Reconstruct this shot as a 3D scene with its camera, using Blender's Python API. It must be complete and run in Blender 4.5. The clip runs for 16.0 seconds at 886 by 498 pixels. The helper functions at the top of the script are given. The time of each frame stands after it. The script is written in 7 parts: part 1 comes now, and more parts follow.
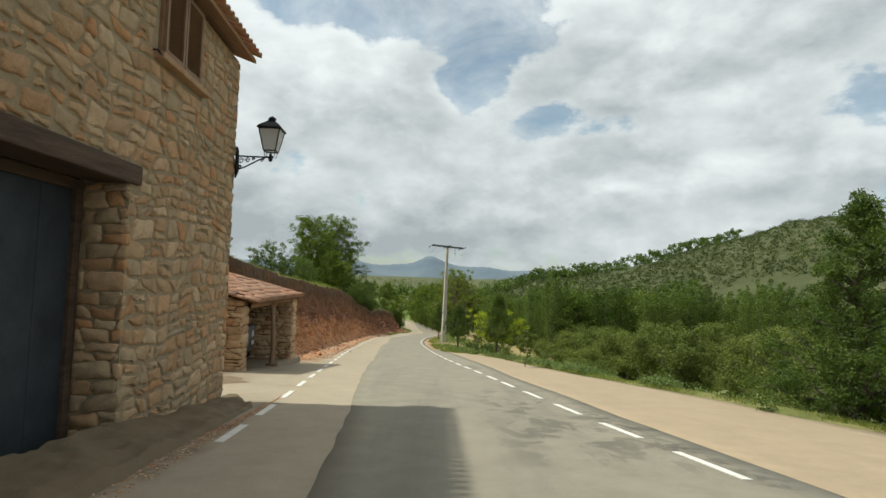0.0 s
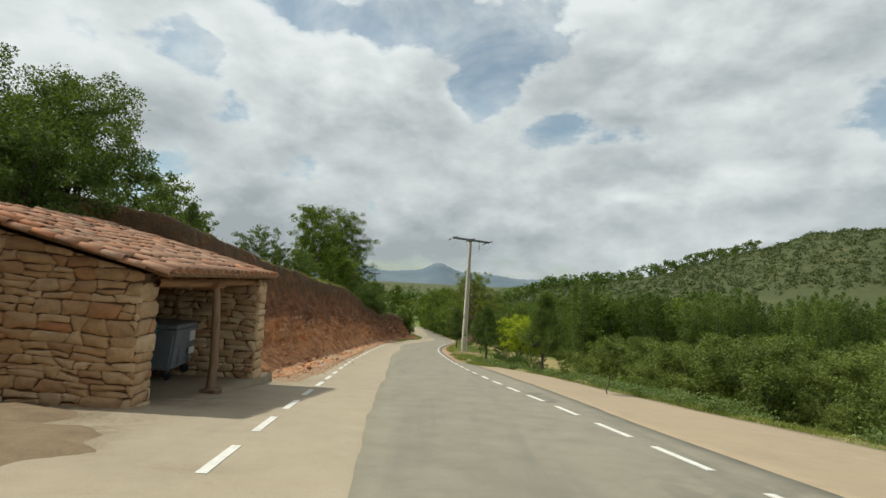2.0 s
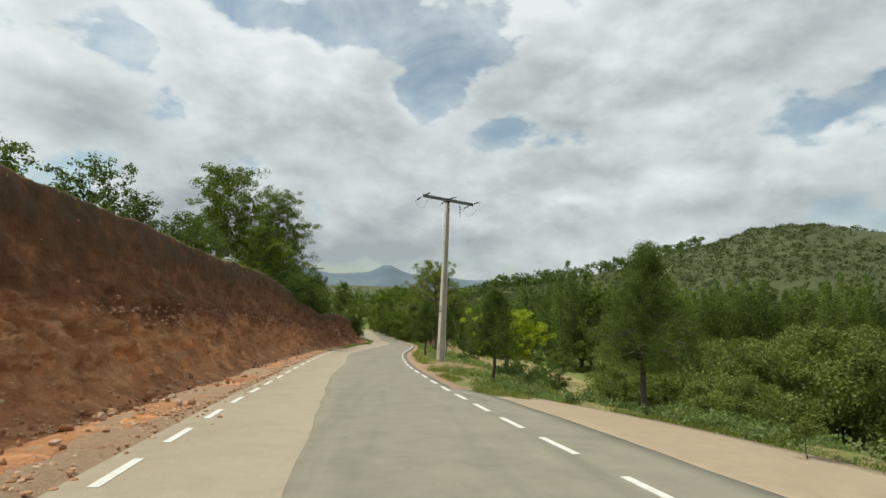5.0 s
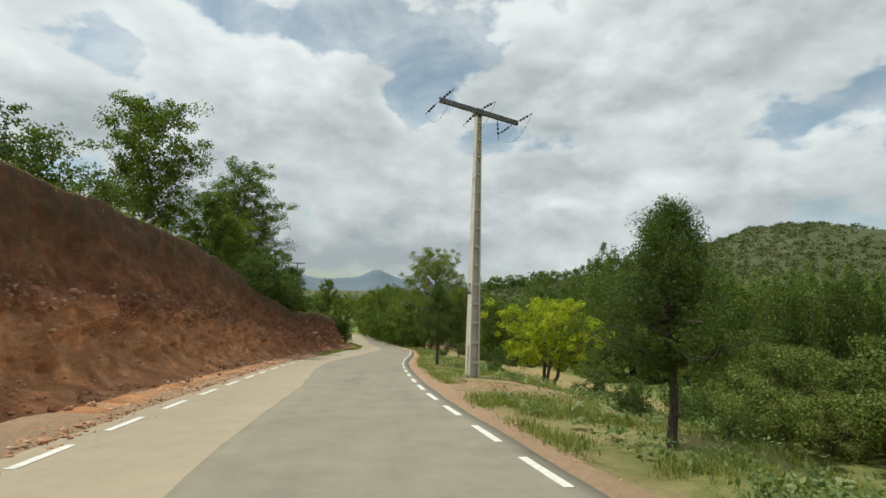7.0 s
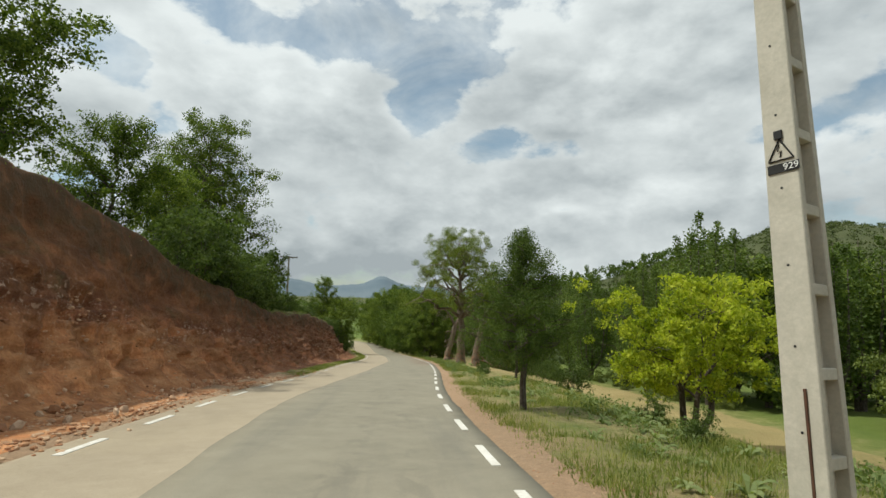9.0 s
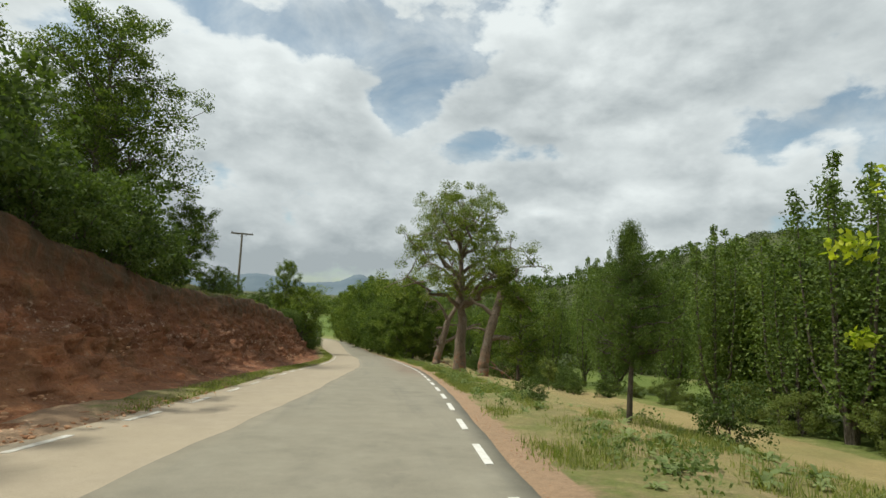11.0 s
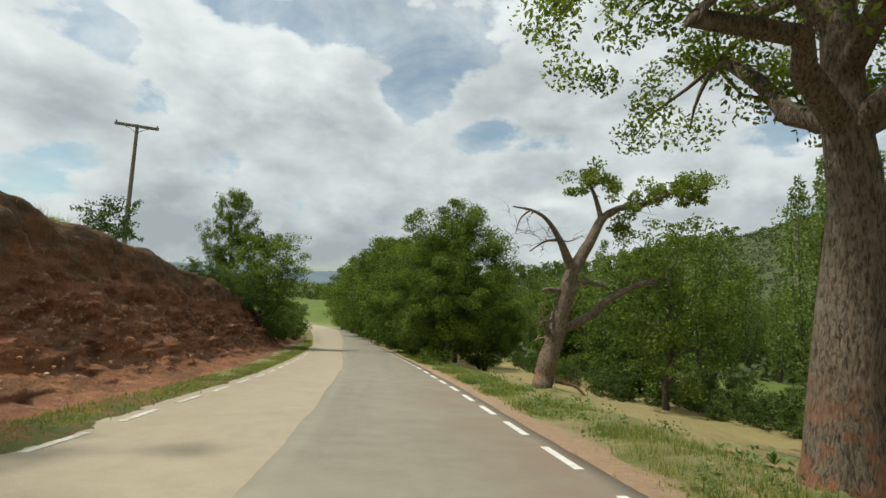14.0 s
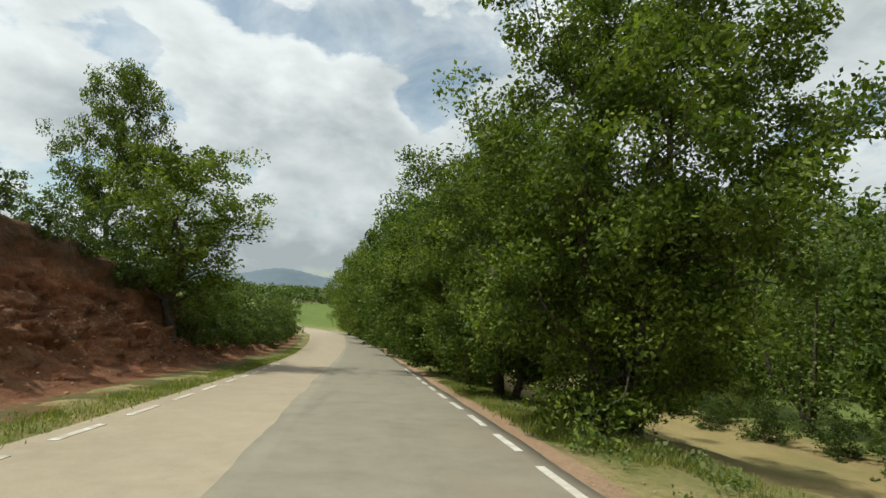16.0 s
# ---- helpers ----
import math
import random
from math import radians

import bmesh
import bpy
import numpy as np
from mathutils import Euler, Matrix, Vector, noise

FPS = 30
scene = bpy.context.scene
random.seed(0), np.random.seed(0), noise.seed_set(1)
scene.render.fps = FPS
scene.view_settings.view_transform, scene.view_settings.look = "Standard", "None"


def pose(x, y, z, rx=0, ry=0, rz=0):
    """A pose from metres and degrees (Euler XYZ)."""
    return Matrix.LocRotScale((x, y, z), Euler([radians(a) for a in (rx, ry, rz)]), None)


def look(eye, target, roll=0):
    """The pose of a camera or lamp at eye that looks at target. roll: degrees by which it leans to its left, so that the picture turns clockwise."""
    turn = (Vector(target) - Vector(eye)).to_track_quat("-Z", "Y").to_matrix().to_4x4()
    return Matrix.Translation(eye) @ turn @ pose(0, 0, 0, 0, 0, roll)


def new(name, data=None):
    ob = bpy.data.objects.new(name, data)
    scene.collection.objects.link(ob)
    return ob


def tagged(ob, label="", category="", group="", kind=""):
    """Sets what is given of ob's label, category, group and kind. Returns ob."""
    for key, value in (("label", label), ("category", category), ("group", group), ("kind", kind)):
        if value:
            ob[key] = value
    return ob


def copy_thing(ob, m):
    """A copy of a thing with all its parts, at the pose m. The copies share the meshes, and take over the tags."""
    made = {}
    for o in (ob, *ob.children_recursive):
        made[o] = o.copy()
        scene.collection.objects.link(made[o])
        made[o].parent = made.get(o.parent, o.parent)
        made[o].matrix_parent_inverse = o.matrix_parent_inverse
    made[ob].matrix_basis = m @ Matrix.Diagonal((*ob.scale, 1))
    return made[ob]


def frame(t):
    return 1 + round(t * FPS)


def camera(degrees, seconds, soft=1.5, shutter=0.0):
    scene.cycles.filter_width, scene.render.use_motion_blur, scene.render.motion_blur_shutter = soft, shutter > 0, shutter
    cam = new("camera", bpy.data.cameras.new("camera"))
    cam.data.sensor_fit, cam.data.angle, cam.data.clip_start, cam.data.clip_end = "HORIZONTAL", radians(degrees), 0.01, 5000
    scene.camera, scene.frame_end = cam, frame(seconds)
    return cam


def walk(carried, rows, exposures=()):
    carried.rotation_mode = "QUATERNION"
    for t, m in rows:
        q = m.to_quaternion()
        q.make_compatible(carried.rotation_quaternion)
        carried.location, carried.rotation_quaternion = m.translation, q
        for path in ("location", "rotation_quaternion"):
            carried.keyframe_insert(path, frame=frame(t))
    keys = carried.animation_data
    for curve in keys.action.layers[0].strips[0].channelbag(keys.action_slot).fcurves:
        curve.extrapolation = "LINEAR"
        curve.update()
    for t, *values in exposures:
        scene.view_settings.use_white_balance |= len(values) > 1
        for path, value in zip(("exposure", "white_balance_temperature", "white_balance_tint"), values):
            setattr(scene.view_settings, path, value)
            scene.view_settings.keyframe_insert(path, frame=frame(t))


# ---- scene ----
cam = camera(81.4, 16.0)
PATH = [
    (0.0, 0.000, -0.000, 1.420, 92.84, -1.93, -0.40),
    (0.5, -0.250, 1.876, 1.174, 93.11, -2.36, 0.34),
    (1.0, -0.547, 3.856, 0.950, 93.18, -2.77, 0.53),
    (1.5, -0.841, 5.796, 0.725, 93.42, -2.94, 0.44),
    (2.0, -1.130, 7.828, 0.504, 93.59, -3.13, 0.51),
    (2.5, -1.373, 9.857, 0.274, 93.92, -3.05, -0.14),
    (3.0, -1.593, 11.940, 0.068, 94.10, -2.62, -1.18),
    (3.5, -1.781, 14.213, -0.184, 94.16, -2.62, -2.16),
    (4.0, -1.982, 16.815, -0.423, 94.00, -2.51, -3.23),
    (6.5, -2.513, 32.116, -2.156, 94.32, -1.86, -6.65),
    (7.0, -2.556, 35.544, -2.545, 94.60, -1.68, -6.30),
    (7.5, -2.627, 39.001, -2.882, 94.95, -1.27, -6.02),
    (8.0, -2.697, 42.637, -3.212, 94.94, -0.72, -5.75),
    (8.5, -2.805, 46.294, -3.533, 95.25, -0.98, -5.53),
    (9.0, -2.932, 50.026, -3.816, 95.31, -1.39, -5.77),
    (11.5, -2.559, 67.559, -5.492, 95.47, -3.16, -8.99),
    (12.0, -2.336, 72.509, -5.942, 95.50, -3.75, -9.25),
    (12.5, -2.112, 77.579, -6.389, 95.14, -3.34, -8.87),
    (13.0, -1.986, 82.598, -6.855, 94.97, -3.44, -7.93),
    (13.5, -1.936, 87.801, -7.337, 94.60, -3.58, -7.39),
    (14.0, -1.900, 92.792, -7.893, 94.29, -3.17, -7.21),
    (14.5, -1.849, 97.948, -8.421, 94.25, -3.22, -6.92),
    (15.0, -1.722, 102.869, -8.921, 94.34, -3.72, -6.70),
    (15.5, -1.757, 107.930, -9.420, 94.45, -3.78, -6.28),
    (16.0, -1.788, 113.056, -9.905, 95.04, -3.50, -5.60),
]
walk(cam, [(t, pose(*p)) for t, *p in PATH], exposures=[(0.0, 0.28, 6250, 2.5), (2.0, 0.14, 6250, 2.5), (7.0, 0.18, 6250, 2.5), (9.0, 0.18, 6250, 2.5), (12.0, 0.22, 6250, 2.5), (14.0, 0.20, 6250, 2.5), (16.0, 0.26, 6250, 2.5)])

# ---- world and sun ----
SUN_DIR = Vector((-0.515, 0.02, 0.857)).normalized()
world = bpy.data.worlds.new("sky")
scene.world = world
world.use_nodes = True


def build_sky():
    nt = world.node_tree
    n, l = nt.nodes, nt.links
    n.clear()
    out = n.new("ShaderNodeOutputWorld")
    bg = n.new("ShaderNodeBackground")
    sky = n.new("ShaderNodeTexSky")
    sky.sky_type = "NISHITA"
    sky.sun_disc = False
    sky.sun_elevation = math.asin(SUN_DIR.z)
    sky.sun_rotation = math.atan2(SUN_DIR.x, SUN_DIR.y)
    sky.altitude = 900
    sky.dust_density = 2.0
    co = n.new("ShaderNodeTexCoord")

    def vmath(op, a, b=None, sc=None):
        m = n.new("ShaderNodeVectorMath")
        m.operation = op
        for k, v in ((0, a), (1, b)):
            if v is None:
                continue
            if isinstance(v, tuple):
                m.inputs[k].default_value = v
            else:
                l.new(v, m.inputs[k])
        if sc is not None:
            if isinstance(sc, float):
                m.inputs["Scale"].default_value = sc
            else:
                l.new(sc, m.inputs["Scale"])
        return m

    def fmath(op, a, b=None, clamp=False):
        m = n.new("ShaderNodeMath")
        m.operation, m.use_clamp = op, clamp
        for k, v in ((0, a), (1, b)):
            if v is None:
                continue
            if isinstance(v, (int, float)):
                m.inputs[k].default_value = v
            else:
                l.new(v, m.inputs[k])
        return m.outputs[0]

    def noise_at(vec, scale, detail, rough, dist=0.0):
        t = n.new("ShaderNodeTexNoise")
        t.inputs["Scale"].default_value = scale
        t.inputs["Detail"].default_value = detail
        t.inputs["Roughness"].default_value = rough
        t.inputs["Distortion"].default_value = dist
        l.new(vec, t.inputs["Vector"])
        return t.outputs["Fac"]

    def remap(v, a, b, c, d):
        m = n.new("ShaderNodeMapRange")
        m.clamp = True
        m.interpolation_type = "SMOOTHSTEP"
        for k, x in zip((1, 2, 3, 4), (a, b, c, d)):
            m.inputs[k].default_value = x
        l.new(v, m.inputs[0])
        return m.outputs[0]

    sep = n.new("ShaderNodeSeparateXYZ")
    l.new(co.outputs["Generated"], sep.inputs[0])
    up = fmath("MAXIMUM", sep.outputs[2], 0.0)
    # clouds: billows with crisp heads, drawn out into flat layers towards the horizon
    lift = vmath("MULTIPLY", co.outputs["Generated"], (1.0, 1.0, 1.75))
    base = vmath("ADD", lift.outputs[0], CLOUD_SHIFT).outputs[0]

    def field(vec):
        return fmath("ADD", fmath("MULTIPLY", noise_at(vec, 3.4, 2, 0.5, 0.0), 0.5), fmath("MULTIPLY", noise_at(vec, 8.5, 8, 0.56, 0.1), 0.66))

    dens = field(base)
    toward = field(vmath("ADD", base, (-0.022, 0.0, 0.05)).outputs[0])

    def spots(rows):
        """Soft patches of the cloud deck: azimuth to the right of +y, elevation, half-width, half-height (radians), depth, lean."""
        total = None
        for az, el, wide, tall, depth, lean in rows:
            a, e, q = radians(az), radians(el), radians(lean)
            d = (math.sin(a) * math.cos(e), math.cos(a) * math.cos(e), math.sin(e))
            side = Vector((math.cos(a), -math.sin(a), 0.0))
            upv = Vector((-math.sin(a) * math.sin(e), -math.cos(a) * math.sin(e), math.cos(e)))
            rel = vmath("SUBTRACT", co.outputs["Generated"], d).outputs[0]
            dx = fmath("MULTIPLY", vmath("DOT_PRODUCT", rel, tuple(side * math.cos(q) + upv * math.sin(q))).outputs["Value"], 1 / wide)
            dy = fmath("MULTIPLY", vmath("DOT_PRODUCT", rel, tuple(upv * math.cos(q) - side * math.sin(q))).outputs["Value"], 1 / tall)
            r2 = fmath("ADD", fmath("MULTIPLY", dx, dx), fmath("MULTIPLY", dy, dy))
            g = fmath("MULTIPLY", fmath("POWER", 2.718, fmath("MULTIPLY", r2, -1.0)), depth)
            total = g if total is None else fmath("ADD", total, g)
        return total

    cover = fmath("SUBTRACT", fmath("ADD", fmath("SUBTRACT", dens, spots(SKY_GAPS)), spots(CLOUD_HEADS)), 0.065)
    veil = remap(noise_at(base, 5.0, 6, 0.6, 0.4), 0.32, 0.70, 0.22, 0.80)
    mask = fmath("MAXIMUM", remap(cover, 0.34, 0.49, 0.0, 1.0), veil)
    ramp = n.new("ShaderNodeValToRGB")
    ramp.color_ramp.elements[0].position, ramp.color_ramp.elements[0].color = 0.15, (0.99, 0.99, 0.985, 1)
    ramp.color_ramp.elements[1].position, ramp.color_ramp.elements[1].color = 0.9, (0.46, 0.485, 0.505, 1)
    tone = fmath("ADD", 0.545, fmath("MULTIPLY", fmath("SUBTRACT", toward, dens), 1.5))
    # the heads are white where the cloud begins and grey where it is deep
    tone = fmath("ADD", tone, remap(cover, 0.41, 0.62, -0.16, 0.12))
    tone = fmath("ADD", tone, fmath("MULTIPLY", fmath("SUBTRACT", noise_at(base, 2.1, 3, 0.5, 0.2), 0.5), 1.3))
    tone = fmath("ADD", tone, spots(CLOUD_SHADE))
    tone = fmath("ADD", tone, remap(up, 0.02, 0.17, 0.20, 0.0))
    # the deck glows most towards the veiled sun
    tow = vmath("DOT_PRODUCT", co.outputs["Generated"], tuple(SUN_DIR)).outputs["Value"]
    tone = fmath("SUBTRACT", tone, remap(tow, 0.2, 0.9, 0.0, 0.22))
    l.new(tone, ramp.inputs[0])
    lit = vmath("SCALE", ramp.outputs["Color"], sc=CLOUD_LIGHT)
    blue = vmath("MULTIPLY", sky.outputs[0], (1.05 * SKY_LIGHT, 1.10 * SKY_LIGHT, 0.96 * SKY_LIGHT))
    mix = n.new("ShaderNodeMix")
    mix.data_type = "RGBA"
    l.new(mask, mix.inputs["Factor"])
    l.new(blue.outputs[0], mix.inputs["A"])
    l.new(lit.outputs[0], mix.inputs["B"])
    l.new(mix.outputs["Result"], bg.inputs[0])
    bg.inputs[1].default_value = 1.0
    l.new(bg.outputs[0], out.inputs[0])


CLOUD_SHIFT = (0.35, 1.9, 0.0)
CLOUD_LIGHT = 0.76
SKY_LIGHT = 0.10
SKY_GAPS = [(3, 26.5, 0.20, 0.045, 0.30, -4), (11.5, 17.2, 0.07, 0.03, 0.22, 12), (18, 16.2, 0.075, 0.028, 0.2, 4), (3, 21.0, 0.07, 0.045, 0.26, 55), (-18, 27.0, 0.08, 0.03, 0.22, -10),
            (19, 9.8, 0.05, 0.012, 0.22, 0), (47, 31, 0.07, 0.04, 0.25, 20), (-8, 33, 0.20, 0.04, 0.2, 0), (-28, 22, 0.05, 0.04, 0.14, -30)]
CLOUD_HEADS = [(-8, 19, 0.17, 0.085, 0.20, -8), (27, 24, 0.22, 0.10, 0.26, 30), (28, 12, 0.25, 0.06, 0.12, 0), (-34, 28, 0.14, 0.06, 0.18, -15), (6, 8, 0.5, 0.07, 0.12, 0)]
CLOUD_SHADE = [(-8, 22, 0.14, 0.045, -0.26, -8), (-34, 30, 0.14, 0.05, -0.30, -15), (30, 27, 0.2, 0.05, -0.18, 25), (16, 30, 0.08, 0.06, -0.15, 50), (-30, 15, 0.16, 0.05, 0.20, 0),
               (32, 13, 0.2, 0.03, 0.12, 5), (-7, 12, 0.2, 0.03, 0.10, 0), (-4, 4, 0.15, 0.03, 0.16, 0)]
build_sky()
sun = bpy.data.lights.new("sun", "SUN")
sun.energy, sun.angle, sun.color = 3.4, radians(1.2), (1.0, 0.94, 0.84)
sun_ob = new("sun", sun)
sun_ob.matrix_world = look((0, 0, 60), Vector((0, 0, 60)) - SUN_DIR)


# ---- mesh helpers ----
def quick_mesh(name, verts, faces, smooth=False):
    verts, faces = np.asarray(verts, np.float32).reshape(-1, 3), np.asarray(faces, np.int32)
    me = bpy.data.meshes.new(name)
    k = faces.shape[1]
    me.vertices.add(len(verts))
    me.vertices.foreach_set("co", verts.ravel())
    me.loops.add(faces.size)
    me.loops.foreach_set("vertex_index", faces.ravel())
    me.polygons.add(len(faces))
    me.polygons.foreach_set("loop_start", np.arange(0, faces.size, k, dtype=np.int32))
    me.polygons.foreach_set("use_smooth", np.full(len(faces), smooth))
    me.update(calc_edges=True)
    return me


def put(name, me, mat, parent=None, label="", m=None):
    ob = new(name, me)
    if mat is not None and not me.materials:
        me.materials.append(mat)
    if parent is not None:
        ob.parent = parent
    if m is not None:
        ob.matrix_basis = m
    return tagged(ob, label=label) if label else ob


def part(name, bm, mat, parent=None, label="", smooth=False, m=None):
    me = bpy.data.meshes.new(name)
    bm.to_mesh(me)
    bm.free()
    if smooth:
        me.polygons.foreach_set("use_smooth", np.full(len(me.polygons), True))
    return put(name, me, mat, parent, label, m)


def thing(name, label, category, group="", kind="", at=(0, 0, 0), rz=0.0):
    ob = new(name)
    ob.empty_display_size = 0.2
    ob.matrix_basis = pose(*at, 0, 0, rz)
    return tagged(ob, label, category, group, kind)


def box(bm, x0, x1, y0, y1, z0, z1, bevel=0.0):
    r = bmesh.ops.create_cube(bm, size=1.0)
    bmesh.ops.transform(bm, matrix=Matrix.LocRotScale(((x0 + x1) / 2, (y0 + y1) / 2, (z0 + z1) / 2), None, (x1 - x0, y1 - y0, z1 - z0)), verts=r["verts"])
    if bevel:
        edges = list({e for v in r["verts"] for e in v.link_edges})
        bmesh.ops.bevel(bm, geom=edges, offset=bevel, segments=2, affect="EDGES", profile=0.6)
    return bm


def boxed(x0, x1, y0, y1, z0, z1, bevel=0.0):
    return box(bmesh.new(), x0, x1, y0, y1, z0, z1, bevel)


def tube(pts, radii, sides=6):
    """Vertices and faces of a tapering tube along points."""
    pts = np.asarray(pts, float)
    radii = np.broadcast_to(np.asarray(radii, float), len(pts))
    tan = np.gradient(pts, axis=0)
    tan /= np.linalg.norm(tan, axis=1, keepdims=True) + 1e-9
    u = np.zeros_like(tan)
    u[0] = np.cross(tan[0], (1.0, 0, 0) if abs(tan[0, 2]) > 0.9 else (0, 0, 1.0))
    u[0] /= np.linalg.norm(u[0]) + 1e-9
    for k in range(1, len(tan)):
        u[k] = u[k - 1] - tan[k] * (u[k - 1] @ tan[k])
        u[k] /= np.linalg.norm(u[k]) + 1e-9
    w = np.cross(tan, u)
    a = np.linspace(0, 2 * np.pi, sides, endpoint=False)
    ring = u[:, None] * np.cos(a)[None, :, None] + w[:, None] * np.sin(a)[None, :, None]
    v = (pts[:, None] + ring * radii[:, None, None]).reshape(-1, 3)
    i, j = np.meshgrid(np.arange(len(pts) - 1), np.arange(sides), indexing="ij")
    a0, a1 = i * sides + j, i * sides + (j + 1) % sides
    f = np.stack([a0, a1, a1 + sides, a0 + sides], -1).reshape(-1, 4)
    cap = [[(len(pts) - 1) * sides + k % sides for k in (0, 1, 2, 3)]]
    return v, np.vstack([f, cap])


def joined(pieces):
    vs, fs, n = [], [], 0
    for v, f in pieces:
        vs.append(v)
        fs.append(np.asarray(f) + n)
        n += len(v)
    return np.vstack(vs), np.vstack(fs)


def smoothstep(a, b, x):
    t = np.clip((np.asarray(x, float) - a) / (b - a), 0, 1)
    return t * t * (3 - 2 * t)


# ---- the plan: curves along the road (y runs down the road) ----
def curve(ys, xs, soft=2.5):
    g = np.arange(-90, 330, 0.5)
    v = np.interp(g, ys, xs)
    k = np.exp(-0.5 * (np.arange(-16, 17) * 0.5 / soft) ** 2)
    v = np.convolve(np.pad(v, 16, mode="edge"), k / k.sum(), mode="valid")
    return lambda y: np.interp(y, g, v)


right_line = curve([-90, 0, 5.5, 8.2, 12.5, 16, 21, 25, 30, 38, 43.5, 48, 53, 58, 65, 72, 78, 84, 92, 97, 103, 109.4, 113.5, 116, 120, 122, 126.7, 130, 140, 147, 160, 174.6, 186, 205, 222, 242],
                   [14, 3.95, 3.3, 2.96, 2.38, 1.85, 1.3, 0.75, 0.25, -0.5, -1.0, -1.45, -1.62, -1.63, -1.5, -0.95, -0.4, -0.05, 0.4, 0.54, 0.54, 0.49, 0.34, 0.22, 0.07, -0.02, -0.28, -0.4, -0.81, -1.23, -1.84, -3.2, -4.5, -8, -14, -26])
left_line = curve([-90, 0, 7, 11.4, 15.8, 20, 24, 28.7, 36, 46, 51, 57, 62, 66, 72, 77, 85, 95, 99.5, 110, 114, 120, 123, 126.7, 130, 135, 140, 147, 160, 174.6, 186, 205, 222, 242],
                  [7, -2.0, -2.7, -3.2, -3.72, -4.2, -4.65, -5.2, -6, -6.6, -6.7, -6.95, -7.2, -7.2, -6.7, -6.25, -6.2, -5.85, -5.6, -5.45, -5.52, -5.7, -5.85, -6.1, -6.37, -6.78, -7.2, -7.8, -9.3, -10.8, -12.3, -15, -21, -33])
seam_line = curve([-90, 0, 10, 16, 21, 25, 31.5, 43, 50, 56, 60, 65, 74, 78, 84, 95, 99.6, 103.75, 109.6, 114.3, 118.4, 122.8, 128.7, 132.8, 140, 147, 160, 174.6, 186, 205, 222, 242],
                  [9, -0.6, -1.6, -2.3, -2.75, -3.0, -3.6, -4.65, -4.72, -5.2, -5.45, -5.5, -4.6, -4.15, -3.75, -3.1, -2.95, -2.96, -3.09, -3.14, -3.28, -3.6, -4.0, -4.3, -4.66, -5.06, -5.93, -6.8, -7.7, -9.6, -15, -27], 1.5)
apron_in = curve([-90, 0, 7, 9.4, 12.6, 17.8, 24, 27, 33, 37, 39, 60], [15, 4.4, 3.65, 3.4, 3.1, 2.45, 2.1, 1.84, 1.3, 0.6, 0.0, -1], 1.0)
apron_out = curve([-90, 0, 10, 14, 18, 22, 26, 29, 32, 35, 38, 39.3, 60], [20, 10, 8.5, 7.9, 6.7, 5.7, 5.05, 4.6, 4.15, 3.3, 1.7, 0.3, -1], 0.8)
road_z = curve([-90, 0, 10, 17.9, 30.8, 39, 46.3, 51.5, 65.7, 72.5, 82.6, 92.9, 98.3, 103.5, 108.7, 113.9, 120, 126, 135, 160, 185, 212, 250, 320],
               [11.2, 0.0, -1.17, -1.97, -3.42, -4.3, -4.95, -5.34, -6.73, -7.36, -8.27, -9.31, -9.87, -10.40, -10.91, -11.40, -11.95, -12.5, -13.4, -15.7, -17.3, -18.4, -19.9, -20.5], 4.0)
bank_h = curve([-90, 14, 22, 30, 40, 50, 55, 60, 64, 67, 70, 74, 81, 86, 91, 95, 100, 104, 112, 116, 120, 126, 135, 141, 150, 175, 195, 220],
               [4, 4.3, 4.3, 4.45, 4.9, 5.0, 5.3, 5.4, 5.3, 5.0, 4.4, 4.0, 3.7, 3.55, 3.7, 3.8, 4.2, 4.3, 4.2, 4.1, 4.0, 3.9, 3.7, 3.0, 3.0, 2.6, 1.0, 0], 1.0)
bank_foot = curve([-90, 20.6, 22.2, 24, 28, 36, 44, 60, 78, 90, 100, 112, 120, 130, 220], [6.5, 6.2, 1.9, 1.7, 1.55, 1.3, 1.3, 1.45, 1.3, 1.1, 0.95, 1.2, 1.6, 2.0, 2.0], 0.6)
bank_top = curve([-90, 20.6, 22.2, 30, 75, 88, 220], [8.6, 8.4, 4.6, 4.5, 4.5, 5.4, 5.4], 0.8)
floor_z = curve([-90, 0, 40, 70, 100, 130, 212, 260, 320], [-5.0, -6.6, -7.6, -9.4, -12.1, -15.0, -19.8, -20.6, -20.8], 6.0)


def verge_edge(y):
    y = np.asarray(y, float)
    return np.where(y < 37, apron_out(y) + 0.5, 0) + np.where(y >= 37, right_line(y) + 1.6 + 2.2 * smoothstep(37, 46, y) - 1.4 * smoothstep(112, 124, y), 0)


AZ_KNOTS = [-30, 4, 10, 16, 22, 26.5, 29, 32.5, 35.5, 39, 43.5, 48, 55, 70, 95, 130]
AZ_RISE = [0.0, 0.0, 0.008, 0.018, 0.034, 0.054, 0.069, 0.085, 0.099, 0.122, 0.127, 0.115, 0.095, 0.06, 0.02, 0.0]


